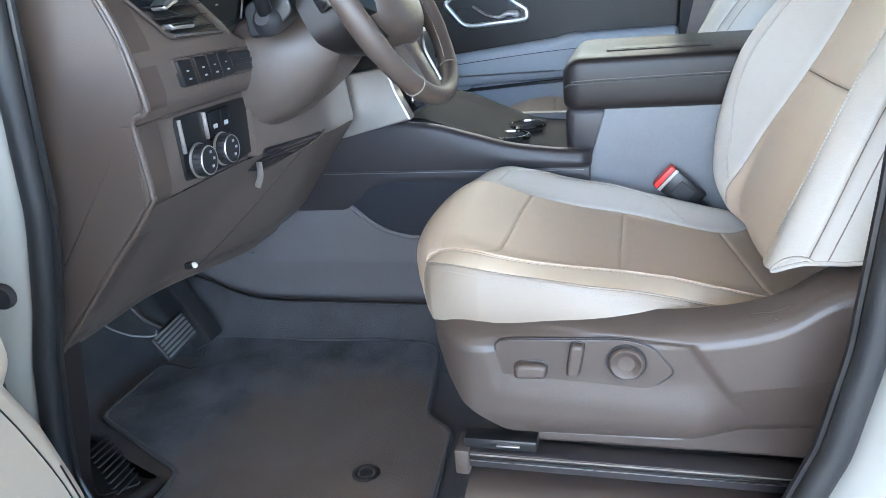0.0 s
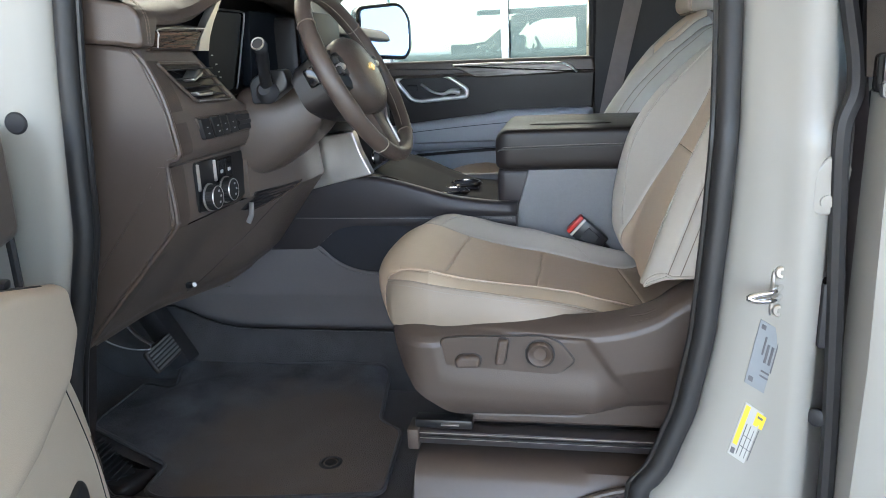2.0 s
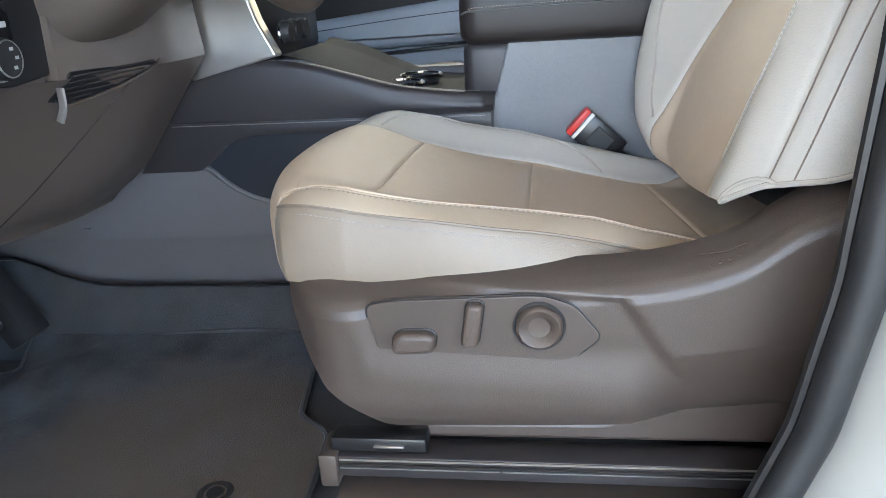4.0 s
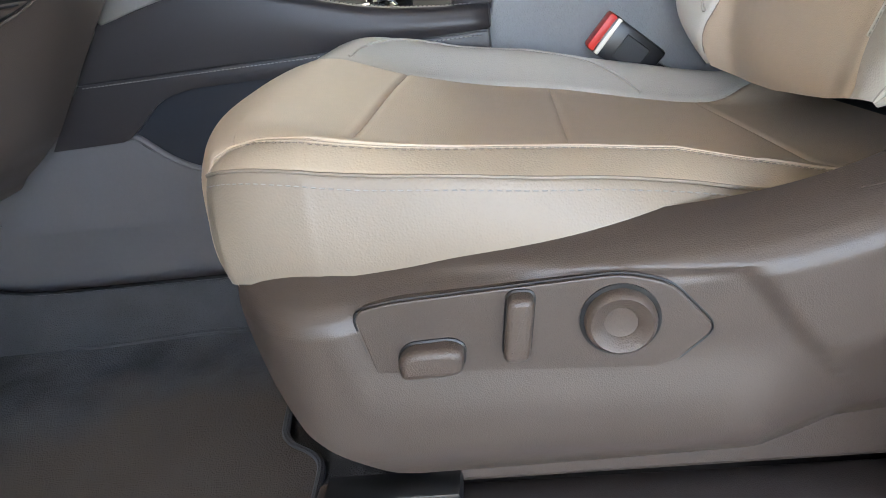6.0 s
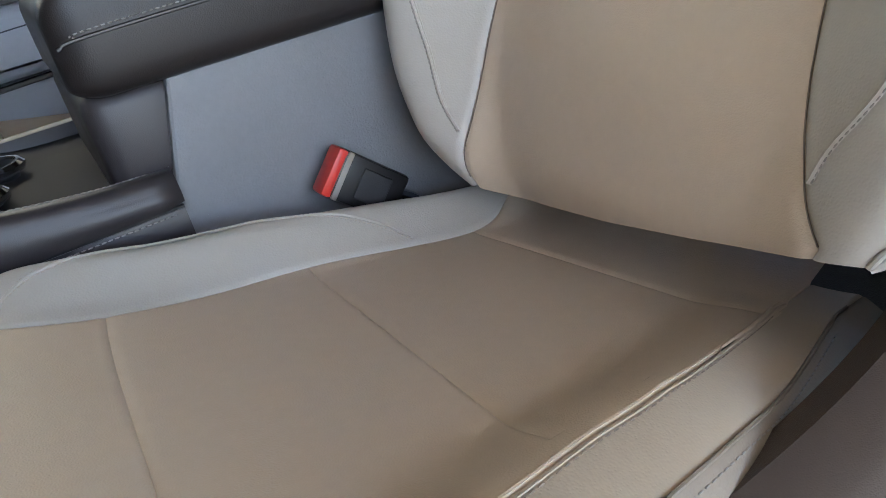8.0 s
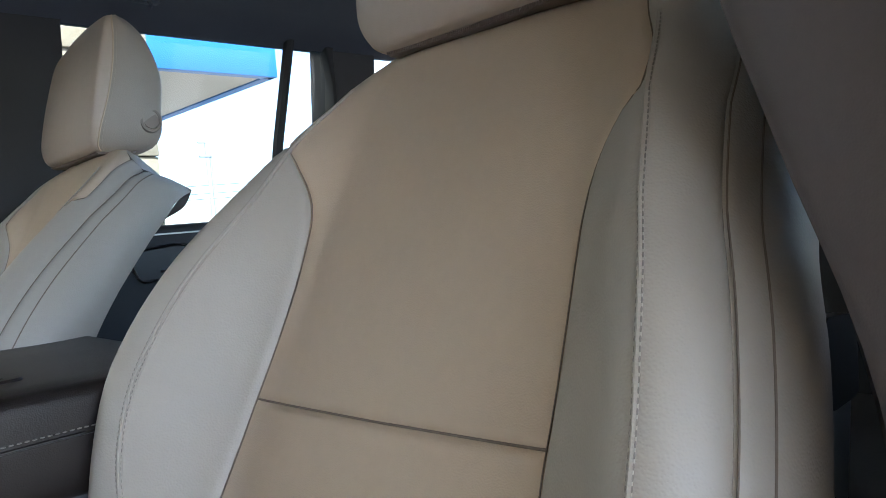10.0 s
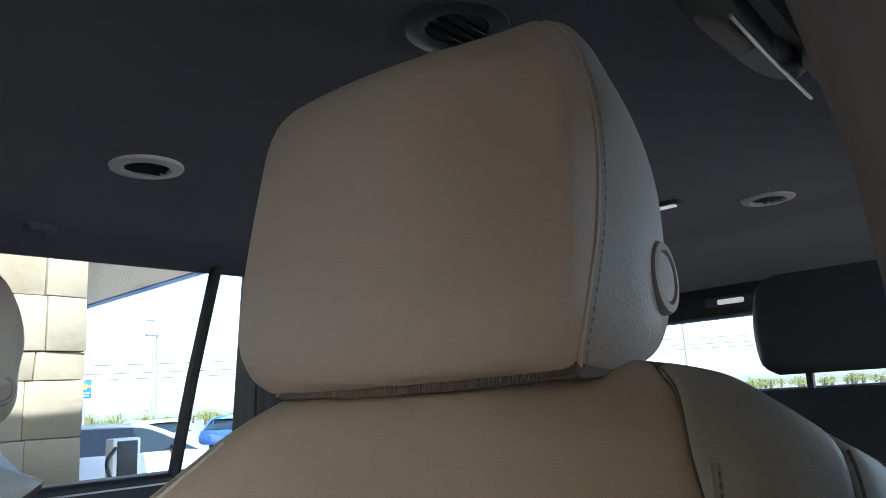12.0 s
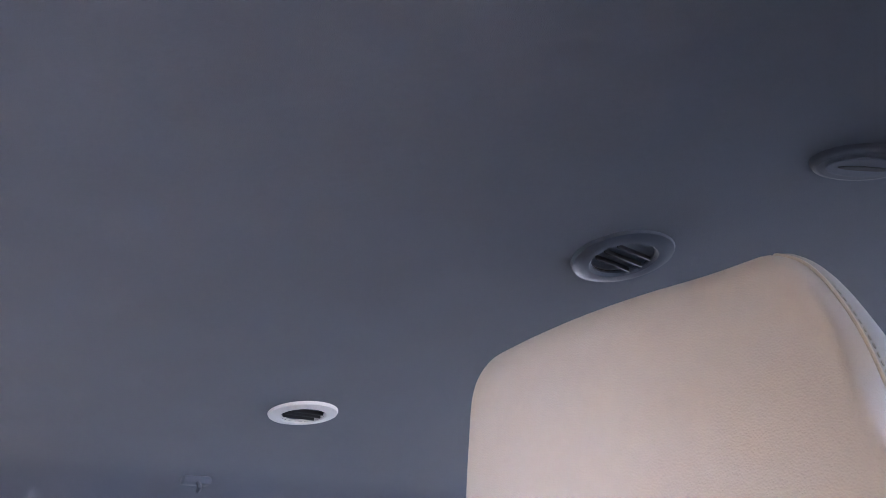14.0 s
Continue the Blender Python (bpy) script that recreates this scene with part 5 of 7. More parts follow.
rows = []
for z in np.linspace(1.214, 1.412, 24):
    ym = interp(z, [(1.214, 0.20), (1.285, 0.20), (1.305, 0.145), (1.33, 0.125), (1.412, 0.05)])
    rows.append([face(y, z, 0.0 if -0.125 < y else -0.004) for y in np.linspace(-0.13, ym, 20)] + [face(ym + 0.004, z, -0.008), face(ym + 0.004, z, -0.06)])
part("upper_face", grid(rows), LIT_BROWN, dash, sharp=60)
rows = []
for z in np.linspace(1.098, 1.216, 12):
    rows.append([face(y, z, -0.010) for y in np.linspace(-0.13, 0.16, 12)])
part("lower_face", grid(rows), LIT_BROWN, dash, sharp=60)
part("face_step", grid([[face(y, 1.216, 0.003), face(y, 1.212, -0.004), face(y, 1.212, -0.03)] for y in np.linspace(-0.13, 0.25, 12)]), LIT_BROWN, dash)
# knee panel falling away to the front
KNEE = [(0.84, -0.60), (0.858, -0.588), (0.881, -0.557), (0.961, -0.482), (1.046, -0.402), (1.092, -0.357), (1.10, -0.350), (1.215, -0.345)]
KNEE_OUT = [(0.84, 0.085), (0.876, 0.09), (0.915, 0.10), (1.0, 0.085), (1.13, 0.062), (1.215, 0.05)]


def knee(y, z):
    q = float(np.clip((y - 0.10) / 0.30, 0, 1))
    return (interp(z, KNEE) + interp(z, KNEE_OUT) * q * q * (3 - 2 * q), y, z)


rows = []
for z in np.linspace(0.845, 1.0985, 34):
    rows.append([knee(y, z) for y in np.linspace(-0.127, 0.486, 38)] + [(knee(0.486, z)[0] - 0.012, 0.492, z), (knee(0.486, z)[0] - 0.12, 0.494, z)])
rows = [[(p[0] - 0.05, p[1], p[2] + 0.012) for p in rows[0]], [(p[0] - 0.006, p[1], p[2] - 0.004) for p in rows[0]]] + rows
part("knee_panel", grid(rows), LIT_BROWN, dash)
rows = []
for z in np.linspace(1.098, 1.215, 14):
    rows.append([(knee(0.166, z)[0] - 0.05, 0.164, z)] + [knee(y, z) for y in np.linspace(0.167, 0.486, 24)] + [(knee(0.486, z)[0] - 0.012, 0.492, z), (knee(0.486, z)[0] - 0.12, 0.494, z)])
part("knee_bolster", grid(rows), LIT_BROWN, dash)
part("panel_split", tube([knee(0.30 - 0.42 * (1.09 - z), z) for z in np.linspace(0.87, 1.09, 24)], 0.0011, 5), BLACK, dash)
part("silver_lever", tube(cat([(-0.335, 0.155, 1.09), (-0.338, 0.157, 1.065), (-0.348, 0.158, 1.045)], 8), 0.006, 8, flat=0.5), SATIN, dash)
kf = lambda a, b, c: (knee(a, b)[0] + c, a, b)  # noqa: E731
slot = part("knee_grille", slab(rnd([(0.168, 1.070), (0.183, 1.108), (0.335, 1.104), (0.300, 1.086), (0.25, 1.070), (0.205, 1.062)], 0.005), kf, 0.002, 0.001, 2, low=-0.02), BLACK, dash)
for k in range(5):
    z = 1.070 + 0.0078 * k
    y1 = interp(z, [(1.064, 0.205), (1.075, 0.255), (1.085, 0.285), (1.104, 0.33)])
    part("slat", tube([kf(y, z + 0.04 * (y - 0.2), 0.0035) for y in np.linspace(0.177 + 0.002 * k, y1, 8)], 0.0014, 5), CONSOLE, slot)
part("grille_lip", tube([kf(y, z, 0.002) for y, z in cat([(0.205, 1.060), (0.25, 1.068), (0.300, 1.084), (0.34, 1.106)], 20)], 0.0022, 6), BROWN_SOFT, slot)
# side air vent
VT = rnd([(-0.096, 1.386), (0.045, 1.384), (0.108, 1.313), (-0.027, 1.317)], 0.005)
v_ = part("air_vent", slab(VT, face, 0.006, 0.002, 2, low=-0.004), BLACK, dash, "black side air vent with silver tabs")
part("vent_rim", tube([face(a, b, 0.006) for a, b in VT], 0.004, 6, closed=True), BROWN_SOFT, v_)
part("vent_rim", tube([face(a, b, 0.009) for a, b in cat([(-0.022, 1.3175), (0.105, 1.3135)], 6)], 0.002, 6), SATIN, v_)
for k in range(4):
    z = 1.374 - 0.016 * k
    s = (1.384 - z) / 0.07
    part("vane", box(XF - 0.03, XF + 0.0075, -0.088 + 0.062 * s, 0.036 + 0.058 * s, z - 0.0012, z + 0.0012, 0.0008, 1), BLACK, v_)
part("vent_tab", slab(rnd([(-0.035, 1.352), (0.005, 1.362), (0.012, 1.374), (-0.004, 1.374), (-0.038, 1.358)], 0.004), face, 0.028, 0.004, 3, low=0.0), SATIN, v_)
part("vent_tab", slab(rnd([(-0.03, 1.326), (0.022, 1.325), (0.026, 1.333), (-0.034, 1.334)], 0.003), face, 0.02, 0.003, 3, low=0.0), SATIN, v_)
# switch row
SWP = rnd([(-0.047, 1.289), (0.178, 1.285), (0.192, 1.243), (-0.035, 1.246)], 0.005)
sw = part("switch_strip", slab(SWP, face, 0.004, 0.002, 2, low=-0.004), BROWN_SOFT, dash)
for y0, y1 in ((-0.043, -0.010), (-0.001, 0.030), (0.031, 0.061), (0.062, 0.096)):
    b_ = part("switch", slab(rnd([(y0, 1.286), (y1, 1.285), (y1 + 0.004, 1.247), (y0 + 0.004, 1.248)], 0.003), face, 0.009, 0.002, 2, low=0.0), BLACK, sw)
    yc = (y0 + y1) / 2
    part("icon", slab(rnd([(yc - 0.001, 1.270), (yc + 0.005, 1.270), (yc + 0.005, 1.268), (yc - 0.001, 1.268)], 0.0015), face, 0.0094, 0.0002, 1, low=0.008), ICON, b_)
    part("icon", slab(rnd([(yc, 1.259), (yc + 0.007, 1.259), (yc + 0.007, 1.2565), (yc, 1.2565)], 0.001), face, 0.0094, 0.0002, 1, low=0.008), ICON, b_)
part("card_slot", slab(rnd([(0.101, 1.281), (0.172, 1.278), (0.186, 1.247), (0.106, 1.249)], 0.004), face, 0.0065, 0.002, 2, low=0.0), BLACK_TRIM, sw)
part("card_slot_gap", slab(rnd([(0.108, 1.268), (0.172, 1.267), (0.174, 1.259), (0.110, 1.260)], 0.002), face, 0.0088, 0.0005, 1, low=0.0), BLACK, sw)
# light switches
LPN = rnd([(-0.040, 1.206), (0.185, 1.202), (0.17, 1.106), (0.10, 1.100), (-0.030, 1.108)], 0.008)
lp = part("light_switch_panel", slab(LPN, face, -0.006, 0.002, 2, low=-0.014), BLACK, dash)
part("trim_bar", slab(rnd([(-0.036, 1.202), (-0.031, 1.202), (-0.026, 1.150), (-0.031, 1.150)], 0.003), face, 0.0, 0.003, 2, low=-0.01), SATIN, lp)
part("trim_bar", slab(rnd([(0.030, 1.201), (0.035, 1.201), (0.039, 1.158), (0.034, 1.158)], 0.003), face, 0.0, 0.003, 2, low=-0.01), SATIN, lp)
for y0 in (0.042, 0.074):
    b_ = part("switch", slab(rnd([(y0, 1.198), (y0 + 0.028, 1.199), (y0 + 0.03, 1.155), (y0, 1.154)], 0.003), face, 0.0, 0.002, 2, low=-0.01), GLOSS_BLACK, lp)
    part("icon", slab(rnd([(y0 + 0.008, 1.178), (y0 + 0.02, 1.178), (y0 + 0.02, 1.171), (y0 + 0.008, 1.171)], 0.002), face, 0.0006, 0.0002, 1, low=-0.001), ICON, b_)
for y, z in ((-0.002, 1.134), (0.066, 1.136)):
    m_ = Matrix.Translation((XF - 0.012, y, z)) @ Matrix.Rotation(radians(90), 4, "Y")
    d_ = part("light_dial", lathe([(0, 0), (0.0265, 0), (0.0265, 0.005), (0.0238, 0.006), (0.0235, 0.018), (0.0218, 0.0205), (0.020, 0.0203), (0, 0.0198)], m_, 36), DIAL, lp, "black rotary light switch with silver ring")
    part("dial_ring", lathe([(0.0208, 0.0203), (0.0224, 0.0198), (0.0218, 0.0214), (0.0206, 0.0213)], m_, 36), SATIN, d_)
    part("dial_ring", lathe([(0.0245, 0.004), (0.0272, 0.003), (0.0268, 0.0058), (0.0245, 0.006)], m_, 36), SATIN, d_)
    for k in range(20):
        w = k * math.pi / 10
        part("rib", tube([m_ @ Vector((0.0238 * math.cos(w), 0.0238 * math.sin(w), 0.007)), m_ @ Vector((0.0238 * math.cos(w), 0.0238 * math.sin(w), 0.0175))], 0.0011, 4), BLACK, d_)
    for w in (0.6, 1.6, 2.6):
        c_ = m_ @ Vector((0.013 * math.cos(w), 0.013 * math.sin(w), 0.0200))
        part("icon", box(c_.x - 0.0004, c_.x + 0.0006, c_.y - 0.003, c_.y + 0.003, c_.z - 0.002, c_.z + 0.002, 0), ICON, d_)
# wood strip and dash top
WS = rnd([(-0.104, 1.411), (-0.088, 1.440), (0.064, 1.443), (0.030, 1.409)], 0.005)
part("wood_strip", slab(WS, lambda a, b, c: (XF - 0.015 + c, a, b), 0.0, 0.003, 2, low=-0.02), WOOD, dash, "dark wood trim strip")
part("chrome_line", tube([(XF - 0.011, a, b) for a, b in cat([(-0.107, 1.412), (-0.099, 1.432), (-0.086, 1.4435), (0.066, 1.4465)], 24)], 0.0013, 6), SATIN, dash)
part("strip_backing", slab(rnd([(-0.10, 1.407), (-0.09, 1.452), (0.075, 1.452), (0.04, 1.405)], 0.004), lambda a, b, c: (XF - 0.03 + c, a, b), 0.0, 0.002, 2, low=-0.05), BROWN_SOFT, dash)
# the padded top over the dash end rises to the instrument hood
PADY = [(-0.165, 0.0), (-0.05, 0.0), (0.03, 0.012), (0.09, 0.032), (0.16, 0.055), (0.25, 0.07), (0.55, 0.07), (0.68, 0.04), (0.8, 0.0), (1.55, -0.02)]
rows = []
for y in list(np.linspace(-0.141, -0.085, 16)) + list(np.linspace(-0.07, 1.55, 60)):
    zb = interp(y, [(-0.110, 1.412), (-0.094, 1.446)])
    up_ = interp(y, PADY)
    over_ = float(np.clip((y - 0.03) / 0.08, 0, 1)) * float(np.clip((0.75 - y) / 0.1, 0, 1))
    rows.append([(XF - 0.05, y, zb + up_), (XF - 0.022, y, zb + 0.001 + up_), (XF - 0.016, y, zb + 0.004 + up_), (XF - 0.014 + 0.012 * over_, y, 1.456 + up_), (XF - 0.02 + 0.012 * over_, y, 1.472 + up_), (XF - 0.045, y, 1.488 + 0.9 * up_), (-0.46, y, 1.50 + 0.7 * up_), (-0.62, y, 1.497 + 0.2 * up_), (-0.9, y, 1.46), (-1.1, y, 1.42)])
part("top_pad", grid(rows), BROWN_SOFT, dash, "brown stitched dash top pad")
for dy in (-0.128, -0.120):
    path_ = [(XF - 0.0148, dy, 1.418), (XF - 0.0135, dy, 1.445), (XF - 0.0145, dy, 1.459), (XF - 0.0195, dy, 1.4735), (XF - 0.044, dy + 0.006, 1.490), (-0.455, dy + 0.03, 1.5025), (-0.60, dy + 0.10, 1.499)]
    part("stitching", stitches(cat(path_, 60), 0.006, 0.0008), STITCH_DARK, dash)
part("defroster_grille", box(-0.60, -0.52, -0.12, -0.02, 1.495, 1.503, 0.003), BLACK, dash)
part("end_cap", slab(rnd([(-0.62, 1.44), (-0.40, 1.418), (-0.362, 1.411), (-0.351, 1.418), (-0.350, 1.458), (-0.365, 1.482), (-0.46, 1.50), (-0.62, 1.498)], 0.008), lambda a, b, c: (a, -0.128 - c, b), 0.014, 0.008, 4, low=-0.02), BROWN_SOFT, dash)
# instrument cluster: silver side, dark pod with a bright edge
rows = []
for yo, yi, z in ((0.034, 0.078, 1.406), (0.05, 0.088, 1.43), (0.085, 0.112, 1.46), (0.13, 0.148, 1.495), (0.16, 0.17, 1.52)):
    rows.append([(XF - 0.03, yo, z), (XF - 0.014, yo + 0.003, z), (XF - 0.014, yi, z), (XF - 0.022, yi + 0.004, z)])
part("binnacle_side", grid(rows), SATIN, dash, "silver side of the instrument cluster", sharp=40)
part("binnacle_back", box(-0.50, -0.47, 0.05, 0.75, 1.24, 1.55, 0.004), BLACK, dash)
pod = rnd([(0.20, 1.30), (0.322, 1.322), (0.41, 1.49), (0.26, 1.492), (0.225, 1.42)], 0.012, 5)
podf = lambda a, b, c: (-0.43 + c, a, b)  # noqa: E731
part("cluster_screen", slab(pod, podf, 0.006, 0.002, 2, low=-0.02), SCREEN, dash, "dark instrument screen")
part("cluster_edge", tube([podf(a, b, 0.008) for a, b in cat([(0.262, 1.4945), (0.33, 1.4955), (0.402, 1.494), (0.414, 1.483), (0.385, 1.42), (0.335, 1.325), (0.318, 1.318)], 40)], 0.0022, 8), SATIN, dash)
pod2 = rnd([(0.43, 1.32), (0.72, 1.32), (0.72, 1.50), (0.45, 1.50)], 0.012, 5)
part("cluster_screen", slab(pod2, podf, 0.004, 0.002, 2, low=-0.02), SCREEN, dash, "dark instrument screen")
for y, z in ((0.215, 1.414), (0.232, 1.398), (0.247, 1.379), (0.255, 1.363), (0.259, 1.351)):
    part("gauge_mark", box(-0.4225, -0.4215, y - 0.004, y + 0.004, z - 0.0015, z + 0.0015, 0), ICON, dash)
part("cluster_sill", grid([[(XF - 0.02, y, 1.318 + 0.0 * y), (-0.42, y, 1.322), (-0.48, y, 1.322)] for y in np.linspace(0.10, 0.72, 10)]), DARK_VINYL, dash)
part("inner_filler", box(-0.5, XF - 0.03, 0.60, 0.95, 1.2, 1.49, 0.02), DARK_VINYL, dash)
# centre stack
part("center_screen", box(-0.345, -0.33, 0.55, 0.86, 1.34, 1.50, 0.008), SCREEN, dash, "dark touch screen in the centre of the dash")
part("silver_flank", slab(rnd([(-0.325, 1.05), (-0.162, 1.088), (-0.19, 1.148), (-0.205, 1.20), (-0.36, 1.18)], 0.006), lambda a, b, c: (a, 0.504 - c, b), 0.0, 0.004, 3, low=-0.03), SATIN, dash, "satin silver side of the centre stack")
part("stack_face", box(-0.30, -0.17, 0.53, 0.90, 1.07, 1.25, 0.02, m=pose(-0.03, 0, 0)), BLACK, dash)
for k in range(3):
    m_ = Matrix.Translation((-0.172, 0.565 + 0.045 * k, 1.125)) @ Matrix.Rotation(radians(90), 4, "Y")
    part("climate_dial", lathe([(0, 0), (0.019, 0), (0.019, 0.018), (0.017, 0.021), (0, 0.021)], m_, 24), BLACK_TRIM, dash)
    part("climate_ring", lathe([(0.0185, 0.003), (0.0205, 0.003), (0.0205, 0.006), (0.0185, 0.006)], m_, 24), CHROME, dash)

# steering column and wheel
col = thing("steering_column", (-0.25, 0.22, 1.25), "brown steering column cover with black stalk", "steering column")
SHC = []
for x, zc, hy, hz in ((-0.36, 1.225, 0.125, 0.10), (-0.31, 1.235, 0.125, 0.105), (-0.25, 1.25, 0.115, 0.098), (-0.20, 1.268, 0.10, 0.085), (-0.165, 1.282, 0.085, 0.072), (-0.155, 1.288, 0.07, 0.058)):
    SHC.append([(x + 0.35 * (0 if math.sin(w) > 0 else 0.12) * math.sin(w), 0.262 + 0.82 * hy * math.copysign(abs(math.cos(w)) ** 0.75, math.cos(w)), zc + hz * math.copysign(abs(math.sin(w)) ** 0.8, math.sin(w))) for w in np.linspace(0, 2 * math.pi, 33)[:-1]])
part("shroud", finish(grid(SHC, closed_v=True, caps=True)), LIT_BROWN, col)
part("stalk_bezel", slab(rnd([(-0.286, 1.298), (-0.25, 1.300), (-0.206, 1.330), (-0.212, 1.366), (-0.258, 1.362), (-0.288, 1.345)], 0.012), lambda a, b, c: (a, 0.112 - c, b), 0.006, 0.004, 3, low=-0.03), BLACK, col)
part("stalk", tube(cat([(-0.249, 0.12, 1.318), (-0.246, 0.095, 1.338), (-0.238, 0.07, 1.375), (-0.228, 0.042, 1.409)], 14), [0.010] * 4 + [0.012] * 5 + [0.0135] * 5, 12), BLACK, col, "black stalk switch")
part("stalk_boot", lathe([(0.0, 0), (0.024, 0), (0.02, 0.012), (0.012, 0.02), (0, 0.02)], Matrix.Translation((-0.249, 0.106, 1.322)) @ Matrix.Rotation(radians(70), 4, "X"), 20), RUBBER, col)
part("stalk_cap", lathe([(0, 0), (0.0145, 0), (0.0145, 0.012), (0.013, 0.014), (0.0, 0.014)], Matrix.Translation((-0.228, 0.044, 1.407)) @ Matrix.Rotation(radians(62), 4, "X"), 20), BLACK_TRIM, col)
part("stalk_ring", lathe([(0.0105, 0.0135), (0.0135, 0.0135), (0.0125, 0.0155), (0.0105, 0.0152)], Matrix.Translation((-0.228, 0.044, 1.407)) @ Matrix.Rotation(radians(62), 4, "X"), 24), SATIN, col)
part("tilt_switch", slab(rnd([(-0.19, 1.31), (-0.165, 1.315), (-0.165, 1.365), (-0.185, 1.375)], 0.008), lambda a, b, c: (a, 0.125 - c, b), 0.004, 0.002, 2, low=-0.02), BLACK, col)

wheel = thing("steering_wheel", (-0.11, 0.225, 1.335), "brown leather steering wheel with spokes and a round hub", "steering wheel")
WM = pose(-0.105, 0.25, 1.345) @ Matrix.Rotation(radians(63), 4, "Y")
WR = 0.188


def onwheel(r, w, h=0.0):
    return tuple(WM @ Vector((r * math.cos(w), r * math.sin(w), h)))


rim_n = 72
rim_rows = []
for i in range(rim_n):
    w = 2 * math.pi * i / rim_n
    rr = 0.0175 if abs(math.sin(w)) < 0.9 else 0.019
    rim_rows.append([tuple(WM @ Vector(((WR + rr * 0.85 * math.cos(q)) * math.cos(w), (WR + rr * 0.85 * math.cos(q)) * math.sin(w), rr * math.sin(q)))) for q in np.linspace(0, 2 * math.pi, 17)[:-1]])
part("rim", finish(grid(rim_rows, closed_u=True, closed_v=True)), BROWN_SOFT, wheel, "brown leather wheel rim")
for w in (0.62, -0.62, 2.2, -2.2):
    part("rim_seam", tube([tuple(WM @ Vector(((WR + 0.0155 * math.cos(q)) * math.cos(w), (WR + 0.0155 * math.cos(q)) * math.sin(w), 0.0182 * math.sin(q)))) for q in np.linspace(0, 2 * math.pi, 17)[:-1]], 0.0012, 6, closed=True), STITCH_DARK, wheel)
inner = [onwheel(WR - 0.0152, w, 0.002) for w in np.linspace(0.7, 2 * math.pi - 0.7, 160)]
part("stitching", stitches(inner, 0.006, 0.0011), STITCH, wheel)
hub = [[tuple(WM @ Vector((r * math.cos(w) * (1.0 if math.cos(w) > 0 else 0.92), r * math.sin(w) * 1.12, h))) for w in np.linspace(0, 2 * math.pi, 37)[:-1]] for r, h in ((0.07, -0.05), (0.088, -0.03), (0.092, -0.005), (0.088, 0.012), (0.074, 0.024), (0.045, 0.031), (0.012, 0.034))]
part("hub", finish(grid(hub, closed_v=True, caps=True)), BROWN_SOFT, wheel, "brown round airbag cover")
for w, sw_ in ((math.pi / 2 + 0.12, 1), (-math.pi / 2 - 0.12, 1)):
    a_, b_ = Vector((math.cos(w), math.sin(w), 0)), Vector((-math.sin(w), math.cos(w), 0))
    rows = []
    for r, hw, h in ((0.07, 0.045, 0.0), (0.11, 0.036, -0.004), (0.15, 0.026, -0.006), (0.182, 0.024, -0.004)):
        rows.append([tuple(WM @ (a_ * r + b_ * q * hw + Vector((0, 0, h + t)))) for q, t in ((-1, -0.012), (-1, 0.006), (-0.7, 0.012), (0.7, 0.012), (1, 0.006), (1, -0.012))])
    sp = part("spoke", finish(grid(rows, closed_v=True, caps=True)), BLACK, wheel)
    for k, rr in enumerate((0.115, 0.14)):
        c_ = a_ * rr
        for q in (-0.014, 0.008):
            part("spoke_button", box(-0.010, 0.010, -0.008, 0.008, 0.006, 0.016, 0.002, m=WM @ Matrix.Translation(c_ + b_ * q) @ Matrix.Rotation(w, 4, "Z")), BLACK_TRIM, sp)
    part("spoke_roller", lathe([(0, -0.009), (0.008, -0.009), (0.009, 0), (0.008, 0.009), (0, 0.009)], WM @ Matrix.Translation(a_ * 0.128 + Vector((0, 0, 0.012))) @ Matrix.Rotation(radians(90), 4, "X"), 14), SATIN, sp)
rows = []
for r, hw in ((0.06, 0.05), (0.10, 0.03), (0.14, 0.026), (0.182, 0.034)):
    rows.append([tuple(WM @ Vector((r, q * hw, t - 0.012))) for q, t in ((-1, -0.01), (-1, 0.006), (-0.7, 0.011), (0.7, 0.011), (1, 0.006), (1, -0.01))])
part("spoke", finish(grid(rows, closed_v=True, caps=True)), BROWN, wheel)
part("spoke_trim", tube(cat([tuple(WM @ Vector((0.085, 0.05, 0.004))), tuple(WM @ Vector((0.11, 0.036, 0.0))), tuple(WM @ Vector((0.165, 0.036, -0.002)))], 12), 0.0028, 8), SATIN, wheel)
cover = [[tuple(WM @ Vector((a * s_, b, h))) for a, b in rnd([(-0.055, -0.15), (0.03, -0.155), (0.062, -0.10), (0.075, 0.0), (0.062, 0.10), (0.03, 0.155), (-0.055, 0.15), (-0.07, 0.0)], 0.02)] for s_, h in ((0.8, -0.085), (1.0, -0.07), (1.05, -0.035), (1.0, -0.008))]
rc = part("rear_cover", finish(grid(cover, closed_v=True, caps=True)), DARK_VINYL, wheel, "dark rear cover of the wheel")
for q in (-1, 1):
    part("rear_switch", box(-0.032, 0.005, -0.007, 0.007, -0.012, 0.012, 0.004, m=WM @ Matrix.Translation((-0.01, q * 0.155, -0.040))), GLOSS_BLACK, rc, "black rocker switch")
part("emblem", slab([(-0.019, -0.004), (-0.008, -0.004), (-0.008, -0.009), (0.008, -0.009), (0.008, -0.004), (0.019, -0.004), (0.017, 0.004), (0.008, 0.004), (0.008, 0.009), (-0.008, 0.009), (-0.008, 0.004), (-0.019, 0.004)], lambda a, b, c: tuple(WM @ Vector((-b, a, 0.034 + c))), 0.003, 0.0008, 1, low=-0.004), GOLD, wheel, "plain gold badge")

